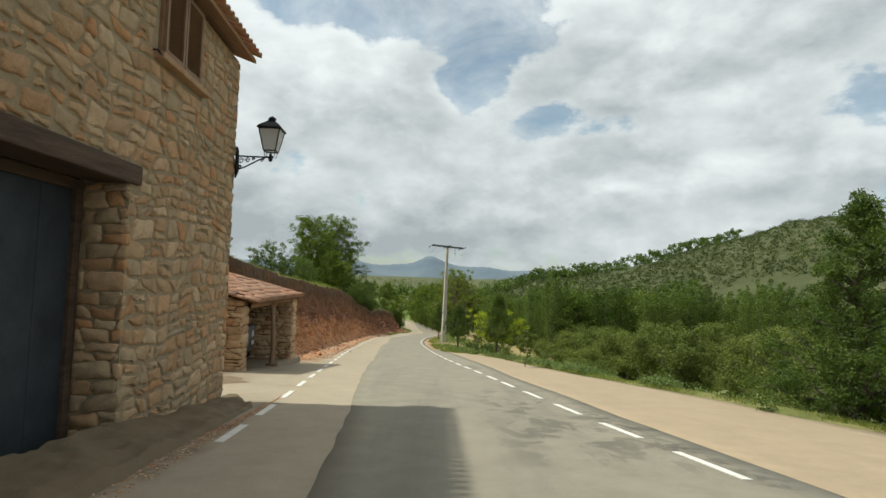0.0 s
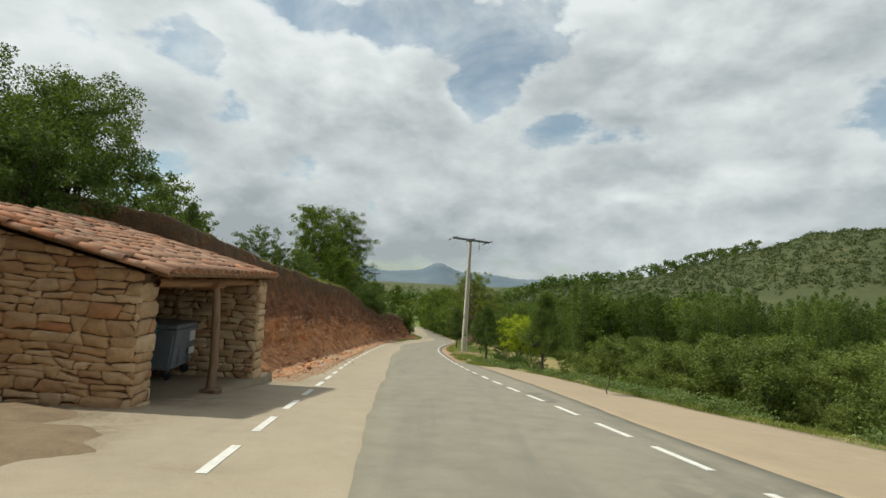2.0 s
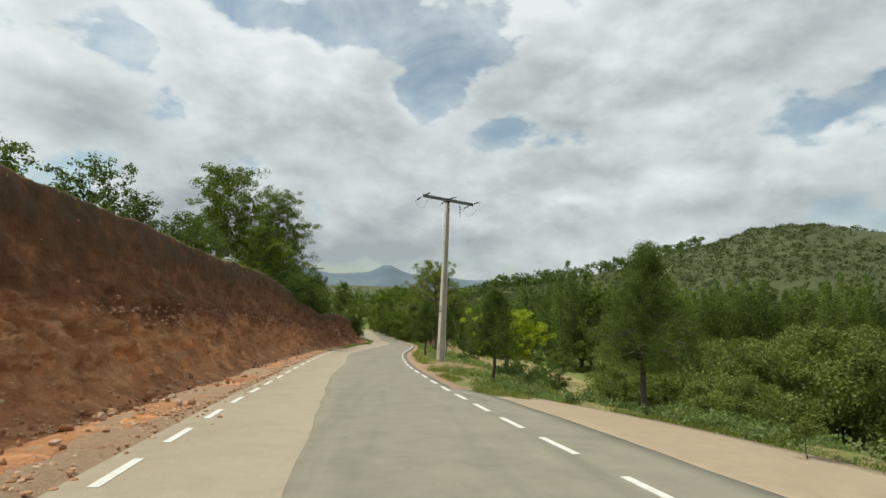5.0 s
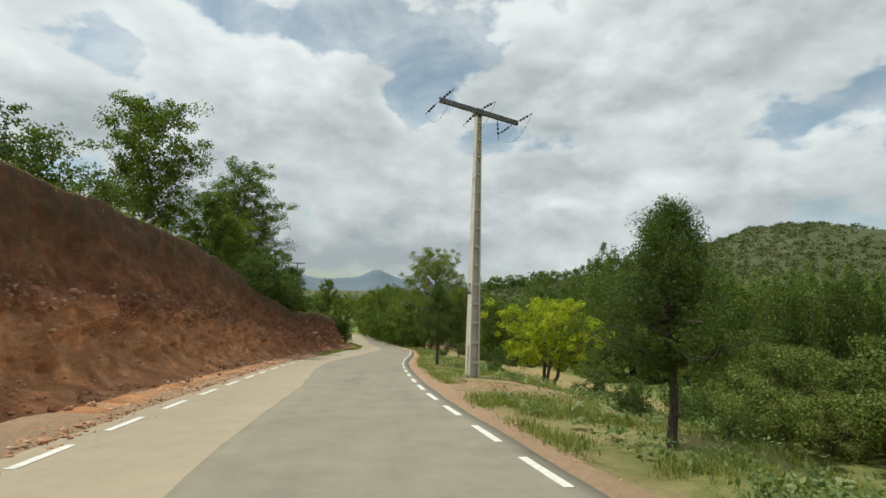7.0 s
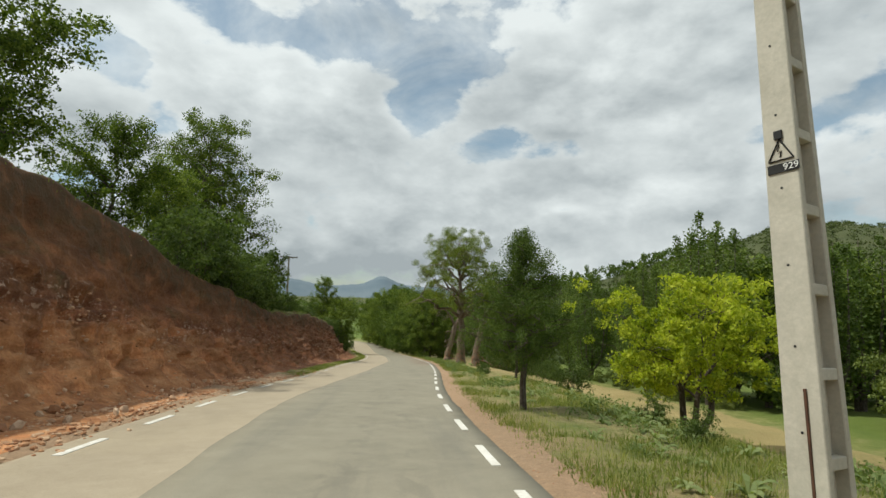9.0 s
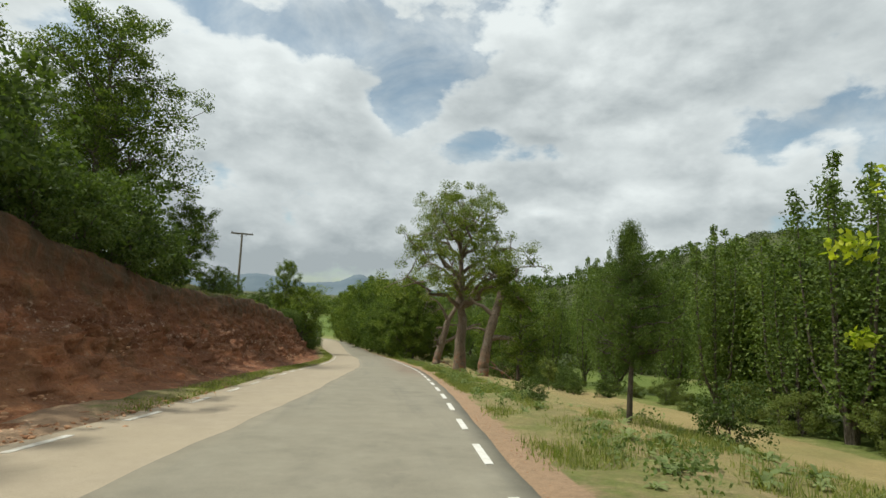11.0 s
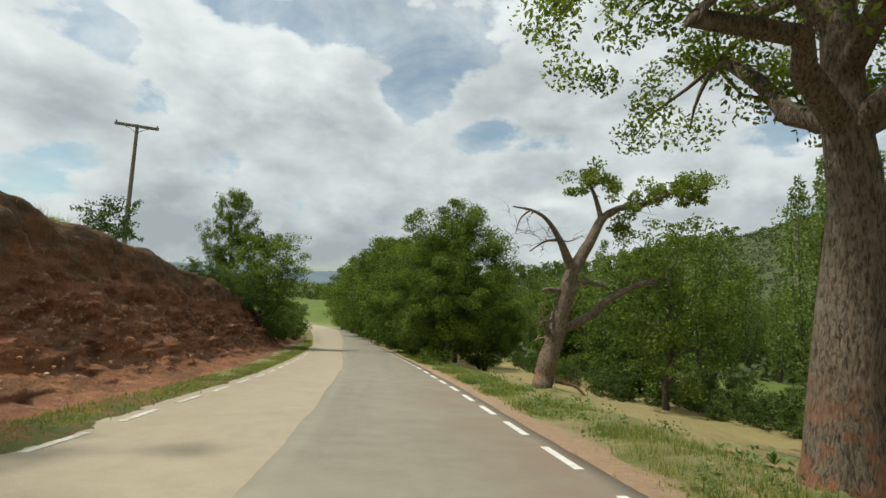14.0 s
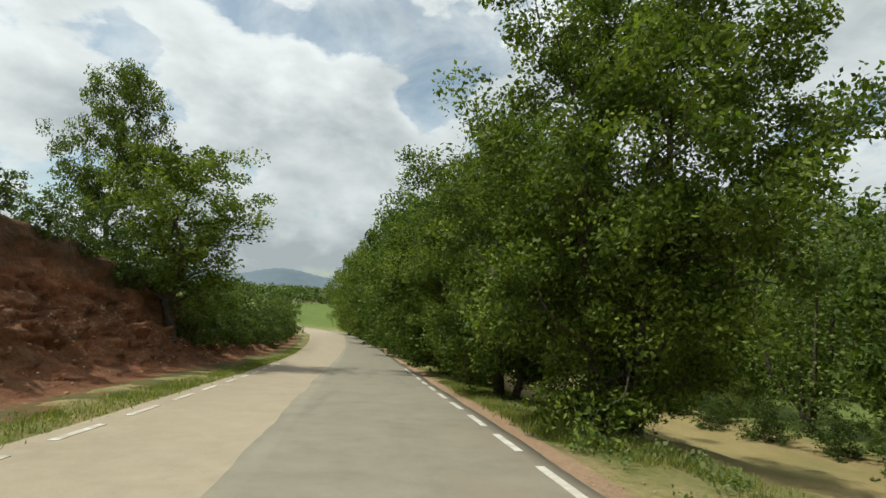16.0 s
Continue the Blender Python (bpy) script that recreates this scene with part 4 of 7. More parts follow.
def tree_geometry(seed, H, R, clear, trunk_r, shape="round", limbs=14, clumps=130, per=60, leaf=0.12, clump_r=0.55, rise=0.7, lean=(0, 0), wob=0.03, up=0.35, flat=0.75, aspect=0.55, stems=1, inner=0.45, sides=7, twig=2):
    rng = np.random.default_rng(seed)
    wood, heads = [], []
    phases = rng.random(6) * 6.28
    for st in range(stems):
        off = np.array([0, 0, 0.0]) if stems == 1 else np.array([math.cos(st * 2.4 + phases[0]), math.sin(st * 2.4 + phases[0]), 0]) * R * 0.33
        top = np.array([lean[0], lean[1], H * (0.93 if shape in ("cone", "column") else 0.8)]) + off
        trunk = bent(rng, (off[0] * 0.25, off[1] * 0.25, -0.3), top, 9, 0, wob)
        rad = trunk_r / math.sqrt(stems) * (1 - np.linspace(0, 1, 9) * 0.88)
        flare = trunk[0] + (trunk[1] - trunk[0]) * 0.42
        trunk = np.vstack([trunk[:1], flare[None], trunk[1:]])
        rad = np.concatenate([[rad[0] * 1.3], [rad[0] * 1.03], rad[1:]])
        wood.append(tube(trunk, rad, sides + 2))
        nl = max(2, limbs // stems)
        for i in range(nl):
            q = ((i + 0.5) / nl) ** 0.9
            z = clear + (H - clear) * q
            az = i * 2.4 + phases[1] + rng.normal() * 0.35 + st
            lob = 1 + 0.16 * math.sin(3 * az + phases[2]) + 0.12 * math.sin(2 * az + 5 * q + phases[3])
            r = R * crown_radius(shape, q) * lob * (0.72 + 0.3 * rng.random())
            h0 = min(max(clear * 0.75, z - rise * r), H * 0.86)
            k = np.interp(h0, trunk[:, 2], np.arange(10))
            a = np.array([np.interp(k, np.arange(10), trunk[:, c]) for c in range(3)])
            b = np.array([a[0] + math.cos(az) * r, a[1] + math.sin(az) * r, z])
            limb = bent(rng, a, b, 7, 0.05 if rise > 0.2 else -0.03, 0.05)
            r0 = max(0.012, trunk_r * 0.42 * (1 - 0.6 * q) / math.sqrt(stems))
            wood.append(tube(limb, r0 * (1 - np.linspace(0, 1, 7) * 0.85), sides - 1))
            m = max(3, int(clumps / (nl * stems) * (0.5 + crown_radius(shape, q))))
            for j in range(m):
                t = inner + (1.05 - inner) * rng.random() ** 0.8
                kk = min(t, 1.0) * 6
                base = np.array([np.interp(kk, np.arange(7), limb[:, c]) for c in range(3)])
                tip = base + np.clip(rng.normal(size=3), -1.35, 1.35) * np.array([1, 1, 0.75]) * (0.20 * R + 0.25 * clump_r) * (0.6 + 0.5 * t) * (0.08 + 0.75 * crown_radius(shape, q) if shape == "cone" else 1.0)
                tip[2] = min(max(tip[2], clear * 0.55), H)
                heads.append(tip)
                if j % twig == 0:
                    wood.append(tube(bent(rng, base, tip, 4, 0.03, 0.08), r0 * 0.3 * np.array([1, 0.8, 0.55, 0.25]), 4))
    heads = np.array(heads)
    radius = clump_r * (0.6 + 0.7 * rng.random(len(heads)))
    return joined(wood), leaf_quads(rng, heads, radius, per, leaf, flat, up, aspect)


def make_tree(name, label, category, bark, leaf_mat, group="", **kw):
    (wv, wf), (lv, lf) = tree_geometry(**kw)
    t = thing(name, label, category, group)
    put("trunk", quick_mesh("trunk", wv, wf, True), bark, t)
    put("crown", quick_mesh("crown", lv, lf), leaf_mat, t)
    return t


def set_down(t, x, y, rz=0.0, s=1.0, dz=-0.05, sz=None):
    t.matrix_basis = pose(x, y, float(ground_z(x, y)) + dz, 0, 0, rz) @ Matrix.Diagonal((s, s, sz or s, 1))
    return t


def again(t, x, y, rz=0.0, s=1.0, dz=-0.05, sz=None):
    m = pose(x, y, float(ground_z(x, y)) + dz, 0, 0, rz) @ Matrix.Diagonal((s / t.scale[0], s / t.scale[0], (sz or s) / t.scale[2], 1))
    return copy_thing(t, m)


def poplar_geometry(seed, H, R, leaders, clear):
    """A bundle of upright leaders with tufts along each, their tips at uneven heights."""
    rng = np.random.default_rng(seed)
    wood, heads, radius = [], [], []
    turn = rng.random() * 6.28
    for k in range(leaders):
        a = turn + k * 2.4
        r = R * math.sqrt((k + 0.3) / leaders) * 0.8
        top = H * (1.0 - 0.13 * rng.random() - 0.12 * (r / R))
        foot = np.array([math.cos(a), math.sin(a), 0]) * 0.12
        bow = np.array([math.cos(a) * r, math.sin(a) * r, top])
        stem = np.array([foot - (0, 0, 0.3), foot * 1.5 + (0, 0, clear * 0.5), (foot + bow * (0.62, 0.62, 0)) + (0, 0, clear * 1.3), bow * (0.95, 0.95, 0.65), bow])
        wood.append(tube(stem, 0.2 / math.sqrt(leaders) * np.array([1.5, 1.15, 0.9, 0.5, 0.12]), 5))
        for q in np.linspace(0, 0.97, 20) ** 0.9:
            z = clear * rng.uniform(0.75, 1.1) + (top - clear) * q
            p = np.array([np.interp(z, stem[:, 2], stem[:, c]) for c in range(3)])
            wide = (0.62 + 0.5 * math.sin(math.pi * min(1, q * 0.85 + 0.12))) * (1 - 0.66 * q ** 3)
            heads.append(p + rng.normal(size=3) * (0.3 * wide, 0.3 * wide, 0.15))
            radius.append(wide * rng.uniform(0.75, 1.15))
    return joined(wood), leaf_quads(rng, np.array(heads), np.array(radius), 76, 0.084, 1.55, 0.3, 0.55)


def build_woods():
    rng = np.random.default_rng(5)
    poplars = []
    for k, (h, r, n) in enumerate(((12.0, 2.1, 6), (11.2, 1.6, 5), (12.6, 2.4, 7))):
        (wv, wf), (lv, lf) = poplar_geometry(20 + k, h, r, n, 2.1)
        t = thing("poplar_tree", "tall dark green poplar with upright leaders in the valley", "tree", "valley poplars")
        put("trunk", quick_mesh("trunk", wv, wf, True), BARK, t)
        put("crown", quick_mesh("crown", lv, lf), LEAF_POPLAR, t)
        poplars.append(t)
    broad = [make_tree("broadleaf_tree", "dense dark green broadleaf tree in the valley", "tree", BARK, LEAF_ASH, "valley trees", seed=40 + k, H=8.5, R=3.2, clear=1.0, trunk_r=0.22, shape="round",
                       limbs=16, clumps=90, per=110, leaf=0.125, clump_r=0.95, twig=50, sides=5, up=0.8, inner=0.65) for k in range(2)]
    holm = [make_tree("holm_oak", "grey-green holm oak on the valley slope", "tree", BARK, LEAF_HOLM, "slope oaks", seed=60 + k, H=5.2, R=2.8, clear=0.4, trunk_r=0.16, shape="round",
                      limbs=12, clumps=80, per=150, leaf=0.082, clump_r=0.68, twig=20, stems=3, sides=5, up=0.8, inner=0.65) for k in range(2)]
    used = {id(t): False for t in poplars + broad + holm}

    def drop(kinds, x, y, s, sz=None):
        t = kinds[int(rng.integers(len(kinds)))]
        rz = float(rng.random() * 360)
        if not used[id(t)]:
            used[id(t)] = True
            set_down(t, x, y, rz, s, -0.1, sz)
        else:
            again(t, x, y, rz, s, -0.1, sz)

    spots = []

    def free(x, y, gap):
        if all((x - a) ** 2 + (y - b) ** 2 > gap * gap for a, b in spots):
            spots.append((x, y))
            return True
        return False

    # the poplar row along the far side of the hay field, in clumps with gaps between
    y = 83.0
    while y < 166:
        y += rng.uniform(2.2, 4.6) + (3.2 if rng.random() < 0.22 else 0.0)
        x = float(right_line(y)) + 21.0 + rng.normal() * 1.2 + 1.5 * math.sin(y * 0.13)
        if free(x, y, 1.6):
            k = float(smoothstep(84, 112, y))
            drop(poplars if rng.random() < 0.8 else broad, x, y, 0.95 + 0.45 * rng.random(), 0.82 + 0.24 * rng.random() + 0.18 * k)
    # the front of the plantation that faces up the valley
    for row in range(3):
        for x in np.arange(19 + row, 96, 3.4):
            y = 84 + 6 * row - 0.22 * (x - 19) + rng.normal() * 1.3
            if rng.random() < 0.14 or not free(x, y, 1.8):
                continue
            drop(poplars if rng.random() < 0.8 else broad, x, y, 1.1 + 0.4 * rng.random(), 0.98 + 0.26 * rng.random())
    # woods beyond the meadow and down the valley
    tries = 0
    for _ in range(1500):
        y = rng.uniform(96, 205)
        x = float(right_line(y)) + rng.uniform(44, 96)
        if not free(x, y, 4.2):
            continue
        tries += 1
        if tries > 75:
            break
        drop(poplars if rng.random() < 0.7 else broad, x, y, 1.04 + 0.3 * rng.random())
    for _ in range(40):
        y = rng.uniform(168, 205)
        x = float(right_line(y)) + rng.uniform(14, 44)
        if free(x, y, 3.6):
            drop(poplars, x, y, 1.0 + 0.25 * rng.random())
    # oaks and brush on the slope below the apron, with the view to the meadow left clear
    n = 0
    for _ in range(900):
        y = rng.uniform(14, 74)
        ve = float(verge_edge(y))
        off = rng.uniform(4.5 if y < 34 else 8.5, 34)
        x = ve + off
        gap_a, gap_b = math.degrees(math.atan2(x + 2, y - 17)), math.degrees(math.atan2(x + 2.6, max(0.1, y - 39)))
        if 14 < gap_a < 27.5 or (y > 39 and gap_b < 38) or not free(x, y, 3.0):
            continue
        n += 1
        if n > 62:
            break
        far = min(1.0, (off - 4) / 12)
        drop(holm, x, y, (0.34 + 0.46 * far) * (0.6 + 0.85 * rng.random()))
    # brush on the steep slope beside the pole
    n = 0
    for _ in range(400):
        y = rng.uniform(52, 80)
        x = float(right_line(y)) + rng.uniform(11, 26)
        if math.degrees(math.atan2(x + 2.8, max(0.1, y - 46.3))) < 38 or math.degrees(math.atan2(x + 2.6, y - 39)) < 37 or not free(x, y, 2.6):
            continue
        n += 1
        if n > 18:
            break
        drop(holm, x, y, 0.4 + 0.5 * rng.random())
    # low brush at the foot of the poplars
    for y in np.arange(82, 150, 4.2):
        x = float(right_line(y)) + 18.3 + rng.normal() * 0.6
        if free(x, y, 1.0):
            drop(holm, x, y, 0.22 + 0.22 * rng.random())


def build_far_woods():
    """Scrub oaks on the hill and the tree belts of the plain, too far to pick apart."""
    rng = np.random.default_rng(9)
    c, r = [], []
    while len(c) < 9000:
        az, d = rng.uniform(6, 62), 95 + 425 * rng.random() ** 0.9
        x, y = d * math.sin(radians(az)), 60 + d * math.cos(radians(az))
        k = math.sin(x * 0.031 + 1.3 * math.sin(y * 0.023)) + math.sin(y * 0.027 - x * 0.011)
        if k < -1.5 + 0.7 * rng.random():
            continue
        c.append((x, y, float(ground_z(x, y))))
        r.append(rng.uniform(1.0, 2.9))
    c, r = np.array(c), np.array(r)
    v, f = leaf_quads(rng, c + np.stack([0 * r, 0 * r, r * 0.3], 1), r, 18, 0.5, 0.8, 0.9, 0.7)
    tagged(put("hill_scrub", quick_mesh("hill_scrub", v, f), LEAF_HILL), "scrub oak covering the far hillside", "scrub", kind="stuff")
    c, r = [], []
    for _ in range(900):
        y = rng.uniform(195, 300)
        x = rng.uniform(6 + 0.05 * (y - 195), 90 + 0.6 * (y - 195))
        c.append((x, y, float(ground_z(x, y)) + rng.uniform(1, 8)))
        r.append(rng.uniform(1.6, 2.8))
    for _ in range(900):
        x, y = rng.uniform(-190, 260), rng.normal(452, 8)
        c.append((x, y, float(ground_z(x, y)) + rng.uniform(0.5, 9.5)))
        r.append(rng.uniform(2.0, 3.4))
    for _ in range(500):
        y = rng.uniform(235, 440)
        x = 22 + 0.05 * (y - 235) + rng.normal() * 4
        c.append((x, y, float(ground_z(x, y)) + rng.uniform(0.5, 7.5)))
        r.append(rng.uniform(1.6, 2.6))
    for _ in range(1500):
        y = float(rng.choice([520, 610, 720, 860, 1040, 1300])) + rng.normal() * 14
        x = rng.uniform(-0.75, 0.55) * y
        if math.sin(x * 0.011 + y) > 0.5:
            continue
        c.append((x, y, float(ground_z(x, y)) + rng.uniform(0.5, 8.5)))
        r.append(rng.uniform(3.0, 5.5) * (y / 600) ** 0.5)
    c, r = np.array(c), np.array(r)
    v, f = leaf_quads(rng, c, r, 26, 0.75, 0.9, 0.4, 0.7)
    tagged(put("far_wood", quick_mesh("far_wood", v, f), LEAF_POPLAR), "far belts of trees on the plain", "woodland", kind="stuff")


def build_mountains():
    # distance haze is painted into the ridge's blue-grey base colour
    s = Nodes("hazed_ridge", 1.0)
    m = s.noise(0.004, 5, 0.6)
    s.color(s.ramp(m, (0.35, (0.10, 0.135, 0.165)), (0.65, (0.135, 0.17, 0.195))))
    az = np.linspace(-40, 45, 240)
    rise = 0.0145 + 0.002 * np.sin(az * 0.5) + 0.0012 * np.sin(az * 1.3 + 1) + 0.0165 * np.exp(-((az + 1.2) / 1.5) ** 2) + 0.006 * np.exp(-((az + 1.5) / 4.2) ** 2) + 0.0125 * np.exp(-((az + 11.7) / 2.4) ** 2) - 0.004 * smoothstep(8, 20, az)
    rows = []
    for d, k in ((3300, 0.0), (3600, 0.75), (3900, 1.0), (4200, 0.6)):
        x, y = d * np.sin(np.radians(az)), d * np.cos(np.radians(az))
        rows.append(np.stack([x, y, -30 + k * (30 + rise * 3900 + 2 * np.sin(az * 7.0))], -1))
    V = np.array(rows)
    tagged(put("backdrop", quick_mesh("backdrop", V, grid_faces(*V.shape[:2]), True), s.mat), "mountain range beyond the plain, blue haze painted into its colour", "mountains", kind="structure")


build_woods()
build_far_woods()
build_mountains()


# ---- masonry ----
def clip(poly, nx, ny, d):
    """Keeps the part of a polygon where nx * x + ny * y <= d."""
    out = []
    for (x0, y0), (x1, y1) in zip(poly, poly[1:] + poly[:1]):
        a, b = nx * x0 + ny * y0 - d, nx * x1 + ny * y1 - d
        if a <= 0:
            out.append((x0, y0))
        if a * b < 0:
            t = a / (a - b)
            out.append((x0 + (x1 - x0) * t, y0 + (y1 - y0) * t))
    return out


def rubble_cells(seed, u0, u1, v0, v1, su, sv, warp=0.05, openings=(), top=None, flat=0.0):
    """Outlines of irregular stones in wavering courses that fill a wall face round its openings."""
    rng = np.random.default_rng(seed)
    ph = rng.random(8) * 6.28

    def wave(u, v):
        return v + warp * (math.sin(u * 1.7 + v * 0.9 + ph[0]) + 0.6 * math.sin(u * 3.9 - v * 2.1 + ph[1]) + 0.35 * math.sin(u * 8.3 + v * 4.7 + ph[2]))

    cells = []

    def add(corners):
        poly = []
        for (x0, y0), (x1, y1) in zip(corners, corners[1:] + corners[:1]):
            for t in (0.0, 0.5):
                poly.append((x0 + (x1 - x0) * t + rng.normal() * 0.016, y0 + (y1 - y0) * t + rng.normal() * 0.014))
        poly = clip(clip(clip(clip(poly, 1, 0, u1 + rng.normal() * 0.015), -1, 0, -u0), 0, -1, -v0), 0, 1, v1)
        if top is not None and len(poly) > 2:
            poly = clip(poly, *top)
        if len(poly) < 3:
            return
        cx, cy = np.mean(poly, 0)
        for a0, a1, b0, b1 in openings:
            if len(poly) < 3 or a0 < cx < a1 and b0 < cy < b1:
                return
            if min(p[0] for p in poly) < a1 and max(p[0] for p in poly) > a0 and min(p[1] for p in poly) < b1 and max(p[1] for p in poly) > b0:
                gaps = {(-1, 0, -a1): cx - a1, (1, 0, a0): a0 - cx, (0, -1, -b1): cy - b1, (0, 1, b0): b0 - cy}
                poly = clip(poly, *max(gaps, key=gaps.get))
        if len(poly) < 3:
            return
        p = np.array(poly)
        area = 0.5 * abs(np.dot(p[:, 0], np.roll(p[:, 1], -1)) - np.dot(p[:, 1], np.roll(p[:, 0], -1)))
        if area > 0.004 and min(np.ptp(p[:, 0]), np.ptp(p[:, 1])) > 0.05:
            cells.append(p)

    v = v0 - 0.15
    while v < v1 + 0.15:
        h = sv * rng.uniform(0.62, 1.5)
        u = u0 - rng.uniform(0, su)
        lean = rng.normal() * 0.04
        while u < u1:
            w = su * rng.uniform(0.5, 1.55) * (0.75 + 0.35 * h / sv)
            nxt = rng.normal() * 0.045
            quad = [(u + lean, wave(u, v)), (u + w + nxt, wave(u + w, v)), (u + w - nxt, wave(u + w, v + h)), (u - lean, wave(u, v + h))]
            pick = rng.random()
            if h > sv * 1.05 and pick < 0.4:
                t = rng.uniform(0.38, 0.62)
                ml = tuple(np.array(quad[0]) * (1 - t) + np.array(quad[3]) * t)
                t += rng.normal() * 0.07
                mr = tuple(np.array(quad[1]) * (1 - t) + np.array(quad[2]) * t)
                add([quad[0], quad[1], mr, ml])
                add([ml, mr, quad[2], quad[3]])
            else:
                add(quad)
            u += w
            lean = nxt
        v += h
    return cells


def lay_cells(parent, cells, face, mat, rest_mat, seed, proud=0.03, gap=0.011, most=300, nearest=None):
    """Builds a rounded stone on each outline; the nearest ones as parts, the others joined."""
    rng = np.random.default_rng(seed)
    if nearest:
        cells = sorted(cells, key=lambda p: nearest(p.mean(0)))
    a = np.array(face)
    vs, fs, count = [], [], 0
    for k, p in enumerate(cells):
        nxt = np.roll(p, -1, 0)
        t = rng.uniform(0.16, 0.32)
        ring = np.stack([p * (1 - t) + nxt * t, p * t + nxt * (1 - t)], 1).reshape(-1, 2)
        seg = np.linalg.norm(ring - np.roll(ring, 1, 0), axis=1)
        ring = ring[seg > 0.012] if (seg > 0.012).sum() > 4 else ring
        c = ring.mean(0)
        r = np.linalg.norm(ring - c, axis=1, keepdims=True)
        shrink = lambda g: c + (ring - c) * np.clip(1 - g / r, 0.2, 1)  # noqa: E731
        n = len(ring)
        tilt = rng.normal(size=2) * 0.05
        h = proud * rng.uniform(0.6, 1.3)
        rows = []
        for g, d in ((gap * 0.4, -0.03), (gap, h * 0.55), (gap + 0.018, h)):
            xy = shrink(g) + rng.normal(size=(n, 2)) * 0.004
            z = d + ((xy - c) @ tilt) * (d > 0) + rng.normal(size=n) * 0.004 * (d > 0)
            rows.append(np.column_stack([xy, z]))
        v = np.vstack(rows + [[[c[0], c[1], h * 1.12]]])
        f = []
        for q in range(2):
            for i in range(n):
                j = (i + 1) % n
                f += [(q * n + i, q * n + j, (q + 1) * n + j), (q * n + i, (q + 1) * n + j, (q + 1) * n + i)]
        f += [(2 * n + i, 2 * n + (i + 1) % n, 3 * n) for i in range(n)]
        v = v @ a[:3, :3].T + a[:3, 3]
        if k < most:
            put("stone", quick_mesh("stone", v, f, True), mat, parent)
        else:
            vs.append(v)
            fs.append(np.array(f) + count)
            count += len(v)
    if vs:
        tagged(put("rubble", quick_mesh("rubble", np.vstack(vs), np.vstack(fs), True), rest_mat, parent), kind="stuff")


def face_matrix(origin, along, upward):
    """x along the wall, y up, z out of it."""
    along, upv = Vector(along).normalized(), Vector(upward).normalized()
    outward = along.cross(upv)
    m = Matrix((along, upv, outward)).transposed().to_4x4()
    m.translation = origin
    return m


def tile_mesh(mat, r0=0.085, r1=0.068, length=0.44, flip=False):
    n = 7
    v = []
    for t in (0.015, 0.0):
        for x, r in ((0, r0), (length, r1)):
            for k in range(n):
                a = math.pi * k / (n - 1)
                rr = r - t
                v.append((x, math.cos(a) * rr, (-1 if flip else 1) * math.sin(a) * rr * 0.85))
    f = []
    for k in range(n - 1):
        f.append((k, k + 1, n + k + 1, n + k))
        f.append((2 * n + k, 3 * n + k, 3 * n + k + 1, 2 * n + k + 1))
        f.append((k, 2 * n + k, 2 * n + k + 1, k + 1))
    f.append((0, n, 3 * n, 2 * n))
    f.append((n - 1, 3 * n - 1, 4 * n - 1, 2 * n - 1))
    me = quick_mesh("tile", v, f, True)
    me.materials.append(mat)
    return me, np.array(v), np.array(f)


